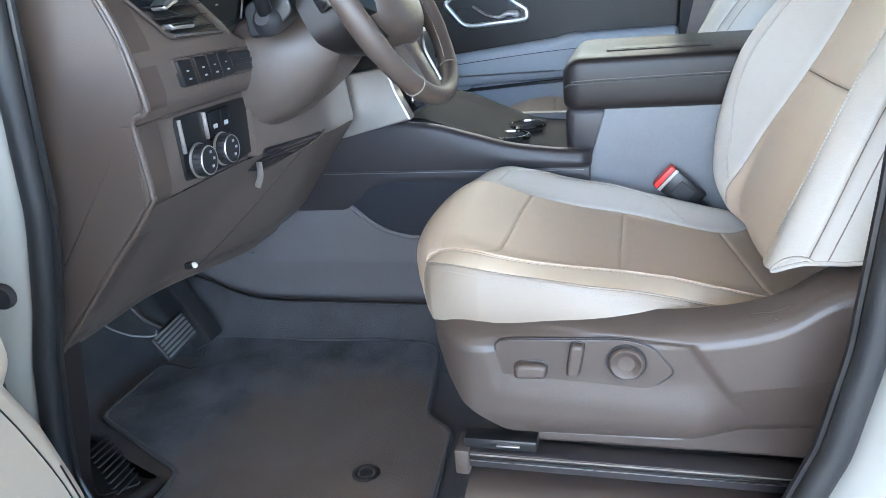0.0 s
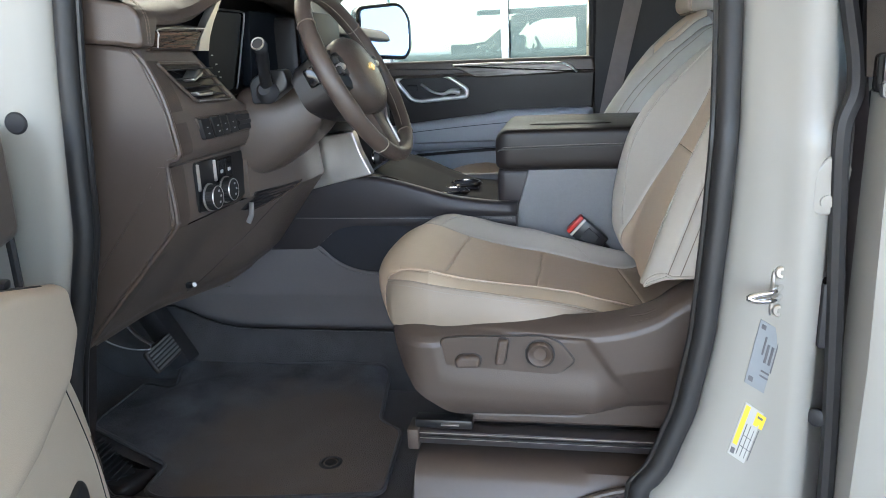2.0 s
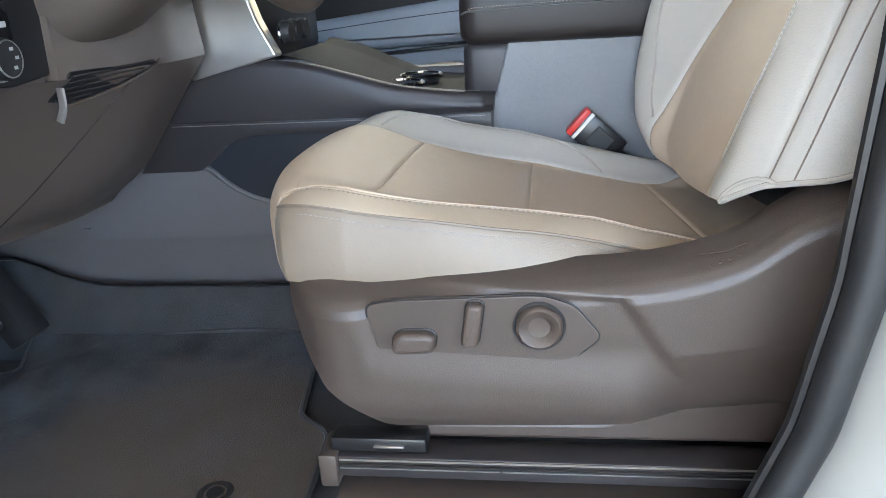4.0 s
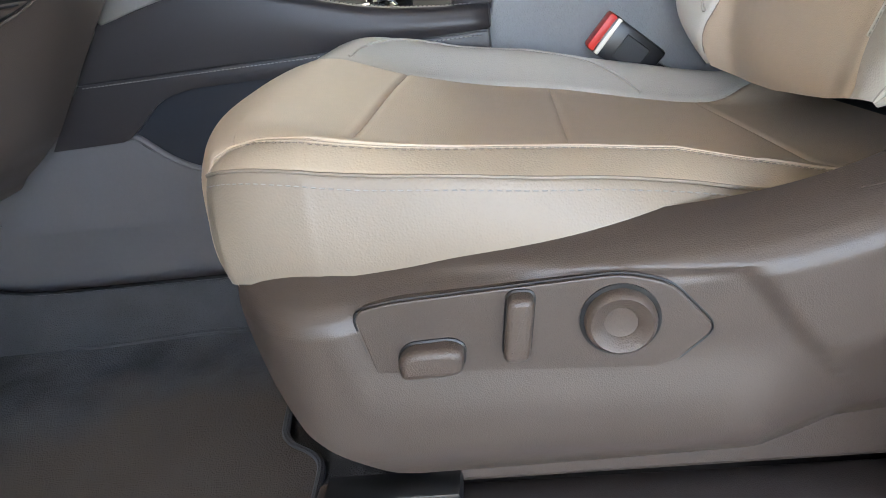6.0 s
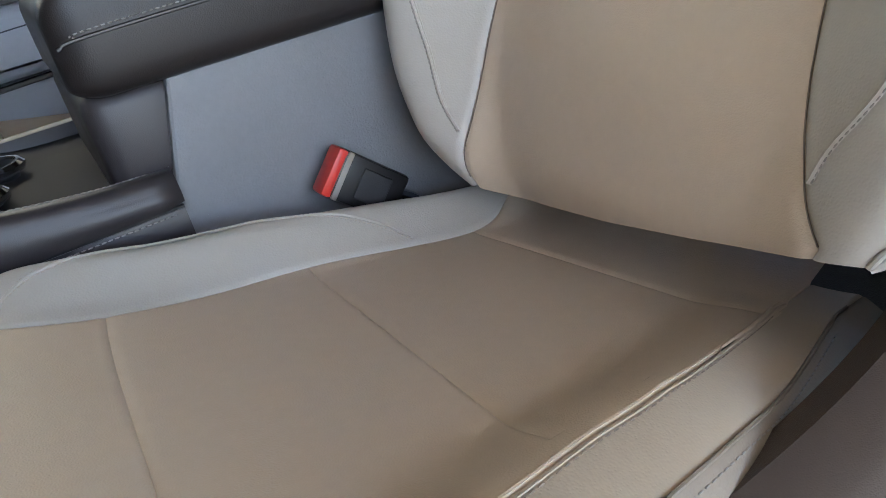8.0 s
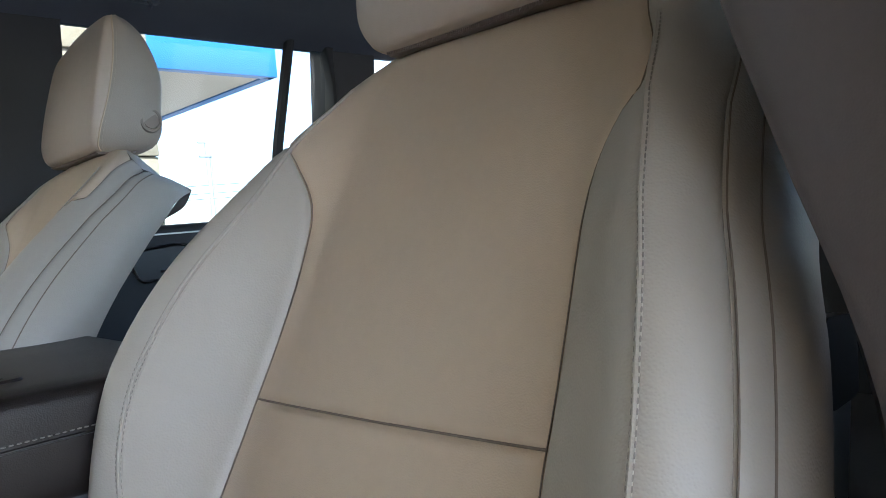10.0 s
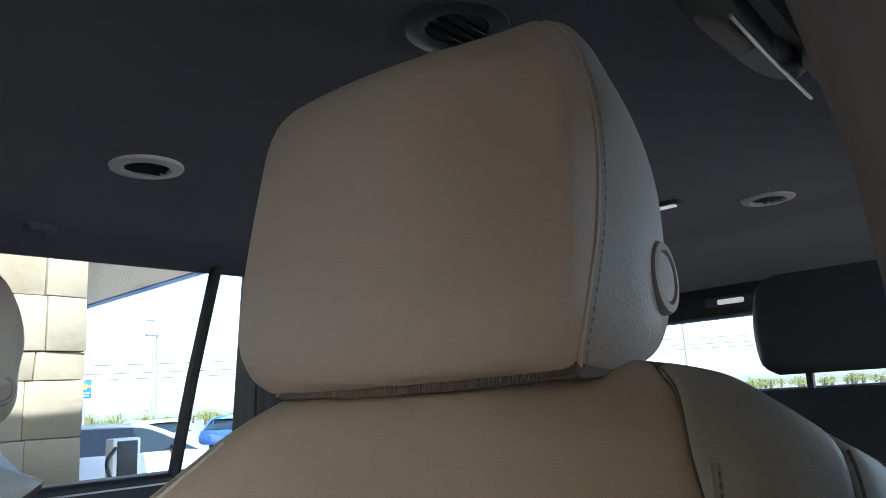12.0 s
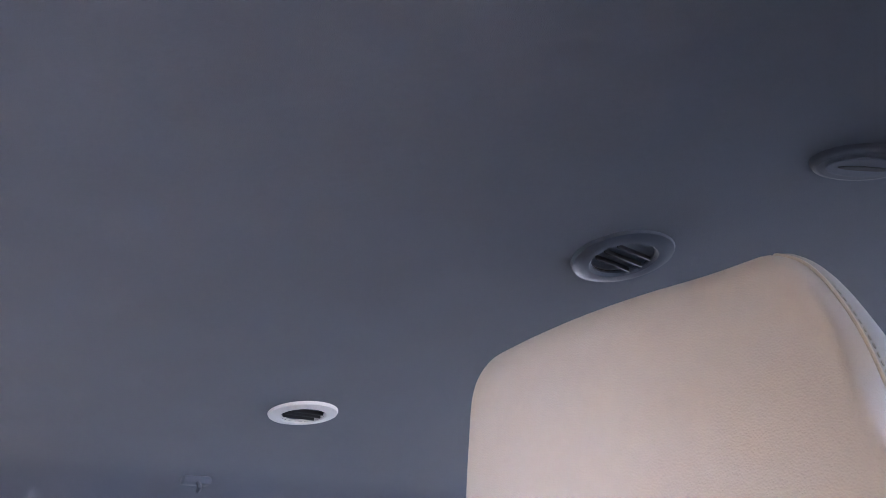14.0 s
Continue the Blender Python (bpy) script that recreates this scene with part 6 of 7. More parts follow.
# the console
con = thing("center_console", (0.0, 0.72, 0.55), "dark centre console with padded armrest and cup holders", "console")
CY = 0.52
cf = lambda a, b, c: (a, CY - c, b)  # noqa: E731
rows = []
for dz, y in ((0, 0.53), (0, CY), (-0.03, CY), (-0.06, CY), (0.775, CY - 0.001), (0.757, CY), (0.748, CY + 0.002), (0.738, CY + 0.007), (0.70, CY + 0.014), (0.64, CY + 0.022)):
    rows.append([(x, y, dz if dz > 0.5 else smooth(x, [(-0.85, 0.80), (-0.62, 0.83), (-0.47, 0.90), (-0.3, 0.905), (0.22, 0.92)]) + dz) for x in np.linspace(-0.85, 0.24, 40)])
part("lower_side", grid(rows), LOWER, con)
part("core", box(-0.80, 0.30, CY + 0.04, 0.90, 0.58, 0.96, 0.02), BLACK, con)
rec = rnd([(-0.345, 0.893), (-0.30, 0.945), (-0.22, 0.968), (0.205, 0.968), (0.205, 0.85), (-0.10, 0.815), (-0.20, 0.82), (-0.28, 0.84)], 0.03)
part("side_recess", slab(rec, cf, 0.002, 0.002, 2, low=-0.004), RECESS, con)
part("recess_lip", tube([cf(a, b, 0.003) for a, b in cat([(-0.345, 0.893), (-0.325, 0.888), (-0.29, 0.857), (-0.253, 0.835), (-0.21, 0.822), (-0.16, 0.818), (-0.08, 0.82), (0.2, 0.845)], 50)], 0.0055, 8), LOWER, con)
RAIL_LOW = [(-0.48, 0.886), (-0.345, 0.888), (-0.322, 0.896), (-0.285, 0.932), (-0.262, 0.944), (-0.22, 0.952), (-0.1, 0.952), (0.205, 0.938)]
WEDGE_TOP = [(-0.40, 1.058), (-0.325, 1.060), (-0.26, 1.075), (-0.2, 1.081), (-0.118, 1.073), (-0.038, 1.051), (0.041, 1.029), (0.132, 1.016), (0.19, 1.012), (0.21, 1.008)]
rows = []
for t_ in np.linspace(0, 1, 10):
    row = []
    for q_ in np.linspace(0, 1, 60):
        x = -0.3
        for _ in range(5):
            z = interp(x, RAIL_LOW) + (0.976 - interp(x, RAIL_LOW)) * t_
            xl = -0.457 + 0.073 * (z - 0.888) / 0.092
            x = xl + (0.204 - xl) * q_
        row.append((x, CY - 0.013 - 0.002 * math.sin(math.pi * t_), z))
    rows.append(row)
rows = [[(p[0], p[1] + 0.016, p[2] + 0.001) for p in rows[0]]] + [[(p[0], p[1] + 0.004, p[2]) for p in rows[0]]] + rows
rows = [[(r[0][0] - 0.002, r[0][1] + 0.03, r[0][2])] + r + [(r[-1][0] + 0.002, r[-1][1] + 0.03, r[-1][2])] for r in rows]
part("side_rail", grid(rows), CONSOLE, con)
rows = []
for t_ in np.linspace(0, 1, 12):
    row = []
    for q_ in np.linspace(0, 1, 70):
        x = 0.0
        for _ in range(5):
            z = 0.979 + (smooth(x, WEDGE_TOP) - 0.013 - 0.979) * t_
            xl = -0.384 + 0.063 * (z - 0.979) / 0.082
            x = xl + (0.207 - xl) * q_
        row.append((x, CY - 0.0165 - 0.003 * math.sin(math.pi * t_) + 0.012 * max(0.0, (q_ - 0.96) / 0.04) ** 2, z))
    rows.append(row)
edge_ = rows[-1]
for w in (22, 45, 68, 90):
    rows.append([(p[0], p[1] + 0.014 * (1 - math.cos(radians(w))), p[2] + 0.013 * math.sin(radians(w))) for p in edge_])
rows.append([(p[0], p[1] + 0.035, p[2] + 0.010) for p in edge_])
rows.append([(p[0], p[1] + 0.050, p[2] - 0.02) for p in edge_])
rows = [[(p[0], p[1] + 0.008, p[2] - 0.001) for p in rows[0]]] + rows
rows = [[(r[0][0] - 0.002, r[0][1] + 0.03, r[0][2])] + r + [(r[-1][0] + 0.002, r[-1][1] + 0.03, r[-1][2])] for r in rows]
part("side_wedge", grid(rows), CONSOLE, con, "dark leather-wrapped console side")
part("side_seam", tube([(x, CY - 0.0125, 0.9775) for x in np.linspace(-0.384, 0.204, 30)], 0.0022, 6), BLACK, con)
part("stitching", stitches([(x, CY - 0.0152, 0.9722) for x in np.linspace(-0.38, 0.2, 80)], 0.006, 0.0008, 0.7), THREAD_GREY, con)
part("stitching", stitches([(x, CY + 0.008, smooth(x, WEDGE_TOP) - 0.0005) for x in np.linspace(-0.19, 0.19, 80)], 0.006, 0.0007, 0.7), THREAD_GREY, con)
rows = []
for x, z in cat([(-0.18, 1.09), (-0.10, 1.066), (-0.02, 1.03), (0.05, 1.008), (0.12, 1.0), (0.24, 1.0)], 24):
    rows.append([(x, y, z - 0.006 * (0.57 < y < 0.88)) for y in np.linspace(0.545, 0.92, 14)])
part("top_tray", grid(rows), TRAY, con)
part("wedge_far", box(-0.35, 0.24, 0.90, 0.925, 0.7, 1.02, 0.02), CONSOLE, con)
for x, y in ((0.02, 0.66), (0.04, 0.78)):
    cup = part("cup_holder", lathe([(0.046, 0.0), (0.040, 0.009), (0.037, 0.004), (0.034, -0.06), (0.0, -0.062)], Matrix.Translation((x, y, 1.006)), 32), BLACK_TRIM, con, "chrome-rimmed cup holder")
    part("cup_rim", lathe([(0.0385, 0.008), (0.047, 0.002), (0.0475, 0.007), (0.043, 0.0115), (0.0395, 0.0115)], Matrix.Translation((x, y, 1.006)), 32), CHROME, cup)
part("bin_front", box(0.155, 0.25, 0.545, 0.90, 0.97, 1.095, 0.02, 3), CONSOLE, con)
part("bin_side", slab(rnd([(0.235, 1.090), (0.52, 1.090), (0.62, 0.66), (0.20, 0.66), (0.195, 0.97), (0.21, 1.0)], 0.006), lambda a, b, c: (a, 0.537 - c, b), 0.0, 0.004, 2, low=-0.36), GREY_TRIM, con, "grey grained bin side")
rows = []
for q_ in list(1 - np.cos(np.linspace(0, math.pi / 2, 12))) + list(np.linspace(1.15, 12, 20)):
    x = 0.153 + 0.036 * q_
    k = 1 - math.sqrt(max(0.0, 1 - (1 - min(1.0, q_)) ** 2))
    y0_, y1_, z0_, z1_ = 0.523 + 0.022 * k, 0.913 - 0.022 * k, 1.087 + 0.016 * k, 1.1925 - 0.03 * k
    rows.append([(x, a, b) for a, b in rnd([(y0_, z0_), (y0_ - 0.003, (z0_ + z1_) / 2), (y0_, z1_ - 0.004), (y0_ + 0.03, z1_), (y1_ - 0.03, z1_), (y1_, z1_ - 0.004), (y1_, z0_)], 0.022, 5)])
part("armrest_lid", finish(grid(rows, closed_v=True, caps=True)), DARK_VINYL, con, "dark padded armrest lid", sharp=60)
part("armrest_crease", tube([(a, 0.5208, b) for a, b in cat([(0.158, 1.138), (0.19, 1.143), (0.4, 1.147), (0.58, 1.147)], 30)], 0.0018, 6), BLACK, con)
part("stitching", stitches([(a, 0.5206, b + 0.005) for a, b in cat([(0.175, 1.138), (0.19, 1.143), (0.4, 1.147), (0.58, 1.147)], 60)], 0.006, 0.0008), THREAD_GREY, con)
TOPF = lambda a, b, c: (a, b, 1.1905 + c)  # noqa: E731
part("armrest_tray", slab(rnd([(0.235, 0.60), (0.44, 0.60), (0.44, 0.67), (0.235, 0.67)], 0.012), TOPF, 0.0045, 0.003, 3, low=-0.004), DARK_VINYL, con)
part("armrest_tray_gap", slab(rnd([(0.25, 0.612), (0.425, 0.612), (0.425, 0.658), (0.25, 0.658)], 0.01), TOPF, 0.0052, 0.0005, 1, low=0.0), BLACK, con)

# pedals and mat
ped = thing("brake_pedal", (-0.62, 0.2, 0.72), "ribbed black rubber brake pedal on a steel arm", "pedal")
pl_, pu_ = Vector((0.007, 0.994, 0.111)).normalized(), Vector((-0.451, -0.096, 0.887)).normalized()
PMx = Matrix.Translation((-0.637, 0.208, 0.708)) @ Matrix((-pu_, pl_, pl_.cross(pu_))).transposed().to_4x4()
part("pad", slab(rnd([(-0.031, -0.055), (0.031, -0.053), (0.033, 0.05), (-0.029, 0.056)], 0.009), lambda a, b, c: tuple(PMx @ Vector((a, b, c))), 0.010, 0.004, 3), RUBBER, ped)
for k in range(6):
    part("rib", box(-0.0275 + 0.0095 * k, -0.0225 + 0.0095 * k, -0.049, 0.048, 0.009, 0.0135, 0.0015, 1, m=PMx), BARE, ped)
part("arm", tube(cat([tuple(PMx @ Vector((-0.02, 0, 0))), (-0.70, 0.19, 0.78), (-0.78, 0.18, 0.95)], 12), 0.009, 8, flat=0.5), BLACK, ped)
rod = thing("pedal_rod", (-0.66, 0.1, 0.75), "thin pale grey curved cable under the dash", "cable")
part("cable", tube(cat([(-0.72, 0.12, 0.778), (-0.697, 0.12, 0.766), (-0.656, 0.12, 0.756), (-0.617, 0.13, 0.752), (-0.62, 0.145, 0.755)], 16), 0.0018, 8), STEEL_GREY, rod)
bulb = thing("footwell_lamp", (-0.433, 0.05, 0.93), "tiny white lamp under the dashboard", "lamp")
part("lens", lathe([(0, 0), (0.006, 0.001), (0.005, 0.004), (0, 0.006)], Matrix.Translation((-0.44, 0.06, 0.934)) @ Matrix.Rotation(radians(60), 4, "Y"), 14), LAMP_GLASS, bulb)
part("clip", box(-0.456, -0.442, 0.053, 0.068, 0.928, 0.940, 0.003), BLACK, bulb)
acc = thing("accelerator_pedal", (-0.66, 0.36, 0.68), "black rubber accelerator pedal under the dash", "pedal")
part("pad", box(-0.03, 0.03, -0.03, 0.03, -0.1, 0.1, 0.008, m=pose(-0.74, 0.40, 0.68, 0, -30, 0)), RUBBER, acc)
fm = thing("floor_mat", (-0.4, 0.2, 0.53), "dark carpet floor mat with a brown patch and a bound edge", "floor mat")
MATO = rnd([(-0.03, -0.045), (-0.26, -0.085), (-0.485, -0.112), (-0.53, -0.09), (-0.532, 0.008), (-0.822, 0.155), (-0.823, 0.39), (-0.724, 0.365), (-0.744, 0.503), (-0.62, 0.497), (-0.5, 0.474), (-0.281, 0.482), (-0.142, 0.478), (-0.112, 0.245), (-0.048, 0.205)], 0.028, 5)
matf = lambda a, b, c: (a, b, 0.524 + c + 0.045 * np.clip((b - 0.40) / 0.085, 0, 1) ** 2)  # noqa: E731
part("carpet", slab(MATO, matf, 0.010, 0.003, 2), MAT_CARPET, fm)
part("binding", tube([matf(a, b, 0.008) for a, b in MATO], 0.0055, 8, closed=True), CARPET, fm, "dark bound edge")
for x, y in ((-0.172, 0.052), (-0.19, 0.395)):
    part("grommet", lathe([(0, 0.0), (0.026, 0.0), (0.026, 0.004), (0.02, 0.006), (0.014, 0.003), (0.012, 0.005), (0, 0.006)], Matrix.Translation((x, y, 0.530 + 0.05 * max(0.0, y - 0.1))), 24), RUBBER, fm)
kick = thing("kick_panel", (-0.62, -0.06, 0.55), "brown kick panel with ribbed scuff plate", "sill trim", kind="structure")
part("panel", slab(rnd([(-0.78, 0.87), (-0.59, 0.868), (-0.62, 0.70), (-0.655, 0.58), (-0.655, 0.52), (-0.78, 0.52)], 0.02), lambda a, b, c: (a, -0.10 - c, b), 0.03, 0.015, 4, low=-0.03), DARK_VINYL, kick)
part("ledge", slab(rnd([(-0.537, -0.02), (-0.57, -0.03), (-0.82, 0.09), (-0.92, 0.12), (-0.80, -0.08), (-0.565, -0.118)], 0.02), lambda a, b, c: (a, b, 0.52 + c), 0.030, 0.012, 3, low=-0.03), DARK_VINYL, kick)
part("scuff_plate", slab(rnd([(-0.565, -0.055), (-0.73, 0.06), (-0.77, 0.01), (-0.62, -0.1)], 0.015), lambda a, b, c: (a, b, 0.549 + c), 0.004, 0.002, 2, low=-0.01), RUBBER, kick)
for k in range(9):
    x = -0.59 - 0.018 * k
    part("scuff_rib", box(x - 0.004, x + 0.004, -0.03, 0.03, 0.552, 0.5555, 0.0015, 1, m=Matrix.Translation((0, -0.062 + 0.0125 * k, 0))), BLACK_TRIM, kick)
solo("firewall", box(-1.25, -1.12, -0.2, 1.6, 0.5, 1.45, 0.02), CARPET, "dark firewall under the dashboard", "firewall", kind="structure")


# ---- the passenger door ----
pd = thing("passenger_door", (0.0, 1.52, 0.7), "dark brown and grey passenger door panel with chrome handle", "car door")
PY = 1.535
pf = lambda a, b, c: (a, PY - c, b)  # noqa: E731
part("sill_trim", slab(rnd([(-0.75, 1.29), (0.43, 1.285), (0.42, 1.345), (-0.75, 1.352)], 0.012), pf, 0.03, 0.012, 4, low=-0.06), BROWN, pd)
part("upper_panel", slab(rnd([(-0.80, 1.30), (0.43, 1.30), (0.42, 1.15), (0.10, 1.13), (-0.05, 1.10), (-0.40, 1.06), (-0.80, 1.02)], 0.015), pf, 0.012, 0.01, 3, low=-0.03), DARK_VINYL, pd)
part("arm_panel", slab(rnd([(-0.80, 1.06), (-0.40, 1.103), (-0.14, 1.130), (0.035, 1.147), (0.075, 1.159), (0.42, 1.161), (0.42, 1.03), (0.1, 1.026), (-0.25, 1.012), (-0.80, 0.98)], 0.02), pf, 0.07, 0.025, 5, low=-0.03), GREY_VINYL, pd, "grey padded door armrest")
part("arm_seam", tube([pf(a, b, 0.0705) for a, b in cat([(-0.6, 1.052), (-0.324, 1.081), (0.018, 1.110), (0.389, 1.128)], 30)], 0.0014, 5), RING_DARK, pd)
part("lower_panel", slab(rnd([(-0.80, 0.99), (0.42, 1.035), (0.42, 0.62), (-0.80, 0.62)], 0.02), pf, 0.03, 0.015, 3, low=-0.03), GREY_VINYL, pd)
part("pull_cup", slab(rnd([(-0.38, 1.0), (-0.25, 1.02), (-0.22, 0.93), (-0.34, 0.90)], 0.02), pf, 0.05, 0.02, 3), GREY_VINYL, pd)
part("pocket_line", tube([pf(a, b, 0.045) for a, b in cat([(-0.4, 0.985), (0.0, 1.01), (0.42, 1.028)], 20)], 0.006, 6), BLACK, pd)
WD = rnd([(-0.10, 1.328), (0.299, 1.323), (0.329, 1.311), (0.356, 1.291), (0.178, 1.286), (-0.014, 1.284)], 0.006)
part("wood_trim", slab(WD, pf, 0.0415, 0.004, 3, low=0.0), WOOD_GREY, pd, "grey wood trim with chrome edge")
part("chrome_line", tube([pf(a, b, 0.040) for a, b in cat([(-0.10, 1.330), (0.103, 1.330), (0.27, 1.326), (0.305, 1.322), (0.333, 1.312), (0.362, 1.290)], 40)], 0.0045, 8), SILVER, pd)
HB = rnd([(-0.328, 1.280), (-0.300, 1.299), (-0.150, 1.298), (-0.122, 1.289), (-0.052, 1.240), (-0.053, 1.213), (-0.24, 1.200), (-0.272, 1.208)], 0.014, 6)
part("handle_bezel", tube([pf(a, b, 0.016) for a, b in HB], 0.0085, 10, closed=True), SILVER, pd, "chrome door handle surround")
part("handle_cup", slab(inset(HB, 0.004), pf, 0.014, 0.002, 2, low=0.0), BLACK, pd)
part("handle_lever", tube([pf(a, b, c) for a, b, c in cat([(-0.229, 1.264, 0.018), (-0.186, 1.236, 0.028), (-0.143, 1.226, 0.033), (-0.11, 1.236, 0.035), (-0.076, 1.230, 0.034)], 24)], [0.006 + 0.010 * max(0.0, (i - 10) / 13) for i in range(24)], 10, flat=0.8), SILVER, pd, "chrome inner door handle")
part("lock_switch", slab(rnd([(-0.285, 1.262), (-0.245, 1.262), (-0.245, 1.238), (-0.285, 1.238)], 0.005), pf, 0.019, 0.003, 3, low=0.012), BLACK_TRIM, pd)
part("frame_rear", tube([(0.418, 1.525, 1.32), (0.416, 1.50, 1.5), (0.40, 1.46, 1.78)], 0.016, 8), BLACK_TRIM, pd)
pg = part("window_glass", grid([[(-0.9, 1.56, 1.34), (0.42, 1.56, 1.34)], [(-0.5, 1.52, 1.6), (0.42, 1.52, 1.6)], [(-0.25, 1.49, 1.80), (0.42, 1.49, 1.80)]]), GLASS, pd)
pg.visible_shadow = False
mir = thing("wing_mirror", (-0.55, 1.75, 1.38), "black wing mirror outside the passenger window", "wing mirror")
MH, MN = np.array((0.86, 0.51, 0.0)), np.array((0.51, -0.86, 0.0))
MC = np.array((-0.42, 1.80, 1.468))
mout = rnd([(-0.125, -0.10), (0.075, -0.115), (0.105, -0.07), (0.11, 0.06), (0.07, 0.125), (-0.125, 0.11)], 0.04, 6)
MU = np.array((-0.07, 0.12, 0.99))
mf = lambda a, b, c: tuple(MC + MH * a + MU * b + MN * c)  # noqa: E731
part("housing", slab(mout, mf, 0.0, 0.012, 4, low=-0.09), GLOSS_BLACK, mir)
part("mirror_glass", slab(inset(mout, 0.016), mf, 0.004, 0.001, 1, low=-0.002), MIRROR, mir, "mirror glass")
part("foot", box(-0.58, -0.46, 1.56, 1.76, 1.345, 1.385, 0.015), GLOSS_BLACK, mir)
pb = thing("seat_belt", (0.55, 1.46, 1.3), "grey woven passenger seat belt on the pillar", "seat belt", "seat belts")
part("webbing", grid([[(x - 0.031, y, z), (x + 0.031, y, z)] for x, y, z in ((0.583, 1.445, 1.68), (0.552, 1.462, 1.53), (0.524, 1.468, 1.395), (0.484, 1.48, 1.2), (0.43, 1.49, 0.9))]), WEB, pb)
part("anchor_ring", box(0.545, 0.625, 1.42, 1.447, 1.66, 1.705, 0.008), BLACK, pb)
# the rear passenger door with its window
prd = thing("rear_passenger_door", (1.0, 1.52, 0.7), "black rear passenger door panel with chrome handle", "car door")
part("panel", slab(rnd([(0.61, 1.35), (1.45, 1.35), (1.45, 0.64), (0.61, 0.64)], 0.02), lambda a, b, c: (a, 1.51 - c, b), 0.02, 0.012, 3, low=-0.05), BLACK_TRIM, prd)
part("sill_line", tube([(a, 1.488, 1.329) for a in np.linspace(0.63, 1.43, 12)], 0.002, 6), SATIN, prd)
HB2 = rnd([(0.87, 1.292), (0.99, 1.304), (1.02, 1.298), (1.08, 1.246), (1.06, 1.228), (0.90, 1.222)], 0.018, 6)
part("handle_bezel", tube([(a, 1.488, b) for a, b in HB2], 0.005, 8, closed=True), CHROME, prd, "chrome door handle surround")
part("handle_cup", slab(inset(HB2, 0.003), lambda a, b, c: (a, 1.49 - c, b), 0.002, 0.001, 1), BLACK, prd)
part("handle_lever", tube(cat([(0.95, 1.486, 1.243), (0.99, 1.47, 1.245), (1.045, 1.462, 1.262)], 12), [0.004 + 0.006 * i / 11 for i in range(12)], 10), CHROME, prd, "chrome inner door handle")
part("window_divider", tube([(1.262, 1.50, 1.34), (1.29, 1.475, 1.55), (1.33, 1.44, 1.81)], 0.014, 8), BLACK_TRIM, prd, "black window divider")
rg = part("window_glass", grid([[(0.6, 1.535, 1.34), (1.47, 1.535, 1.34)], [(0.6, 1.50, 1.58), (1.47, 1.50, 1.58)], [(0.6, 1.47, 1.80), (1.47, 1.47, 1.80)]]), TINTED, prd)
rg.visible_shadow = False
part("corner_trim", slab(rnd([(1.44, 1.815), (1.47, 1.815), (1.47, 1.34), (1.455, 1.34), (1.455, 1.70)], 0.01), lambda a, b, c: (a, 1.47 - c, b), 0.03, 0.005, 2), BLACK_TRIM, prd)

# ---- second row seats ----
def rear_seat(y):
    s = thing("second_row_seat", (1.6, y, 0.6), "second row captain's chair, its leather coloured dark for the shade", "car seat", "second row seats")
    rows = []
    for w in np.linspace(0, 1, 24):
        z = 0.95 + 0.50 * w
        x = 1.62 + 0.17 * w
        hw = smooth(w, [(0, 0.22), (0.3, 0.26), (0.7, 0.25), (0.92, 0.20), (1, 0.15)])
        t = smooth(w, [(0, 0.07), (0.3, 0.08), (0.9, 0.05), (1, 0.02)])
        rows.append([(x + t * math.copysign(abs(math.sin(q)) ** 0.6, math.sin(q)) - (0.02 * math.cos(q) ** 2 if math.sin(q) < 0 else 0), y + hw * math.copysign(abs(math.cos(q)) ** 0.6, math.cos(q)), z) for q in np.linspace(0, 2 * math.pi, 41)[:-1]])
    part("backrest", finish(grid(rows, closed_v=True, caps=True)), SHADED_LEATHER, s)
    part("cushion", box(1.10, 1.66, y - 0.25, y + 0.25, 0.82, 0.96, 0.05, 4), SHADED_LEATHER, s)
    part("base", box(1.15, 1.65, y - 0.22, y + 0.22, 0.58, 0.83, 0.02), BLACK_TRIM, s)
    rows = []
    for w in np.linspace(0, 1, 20):
        z = 1.475 + 0.175 * w
        hw = smooth(w, [(0, 0.105), (0.12, 0.13), (0.5, 0.138), (0.88, 0.128), (1, 0.10)])
        t = smooth(w, [(0, 0.03), (0.15, 0.045), (0.7, 0.04), (0.95, 0.022), (1, 0.01)])
        rows.append([(1.775 + 0.02 * w + t * math.copysign(abs(math.sin(q)) ** 0.5, math.sin(q)), y + hw * math.copysign(abs(math.cos(q)) ** 0.35, math.cos(q)), z) for q in np.linspace(0, 2 * math.pi, 41)[:-1]])
    part("headrest", finish(grid(rows, closed_v=True, caps=True)), SHADED_LEATHER, s)
    for d in (-0.06, 0.06):
        part("headrest_post", tube([(1.775, y + d, 1.40), (1.78, y + d, 1.50)], 0.007, 8), BLACK, s)


rear_seat(0.265)
rear_seat(1.165)

# ---- the open driver's door ----
dd = thing("driver_door", (-0.62, -0.25, 0.6), "open driver's door with light beige armrest and trim", "car door")
DD, DN = np.array((0.40, -0.9165, 0)), np.array((0.9165, 0.40, 0))
HG = np.array((-0.655, -0.235, 0))


def df(a, b, c):
    """a: metres out from the hinge, b: height, c: metres off the door towards the rear."""
    return tuple(HG + DD * a + DN * c + np.array((0, 0, b)))


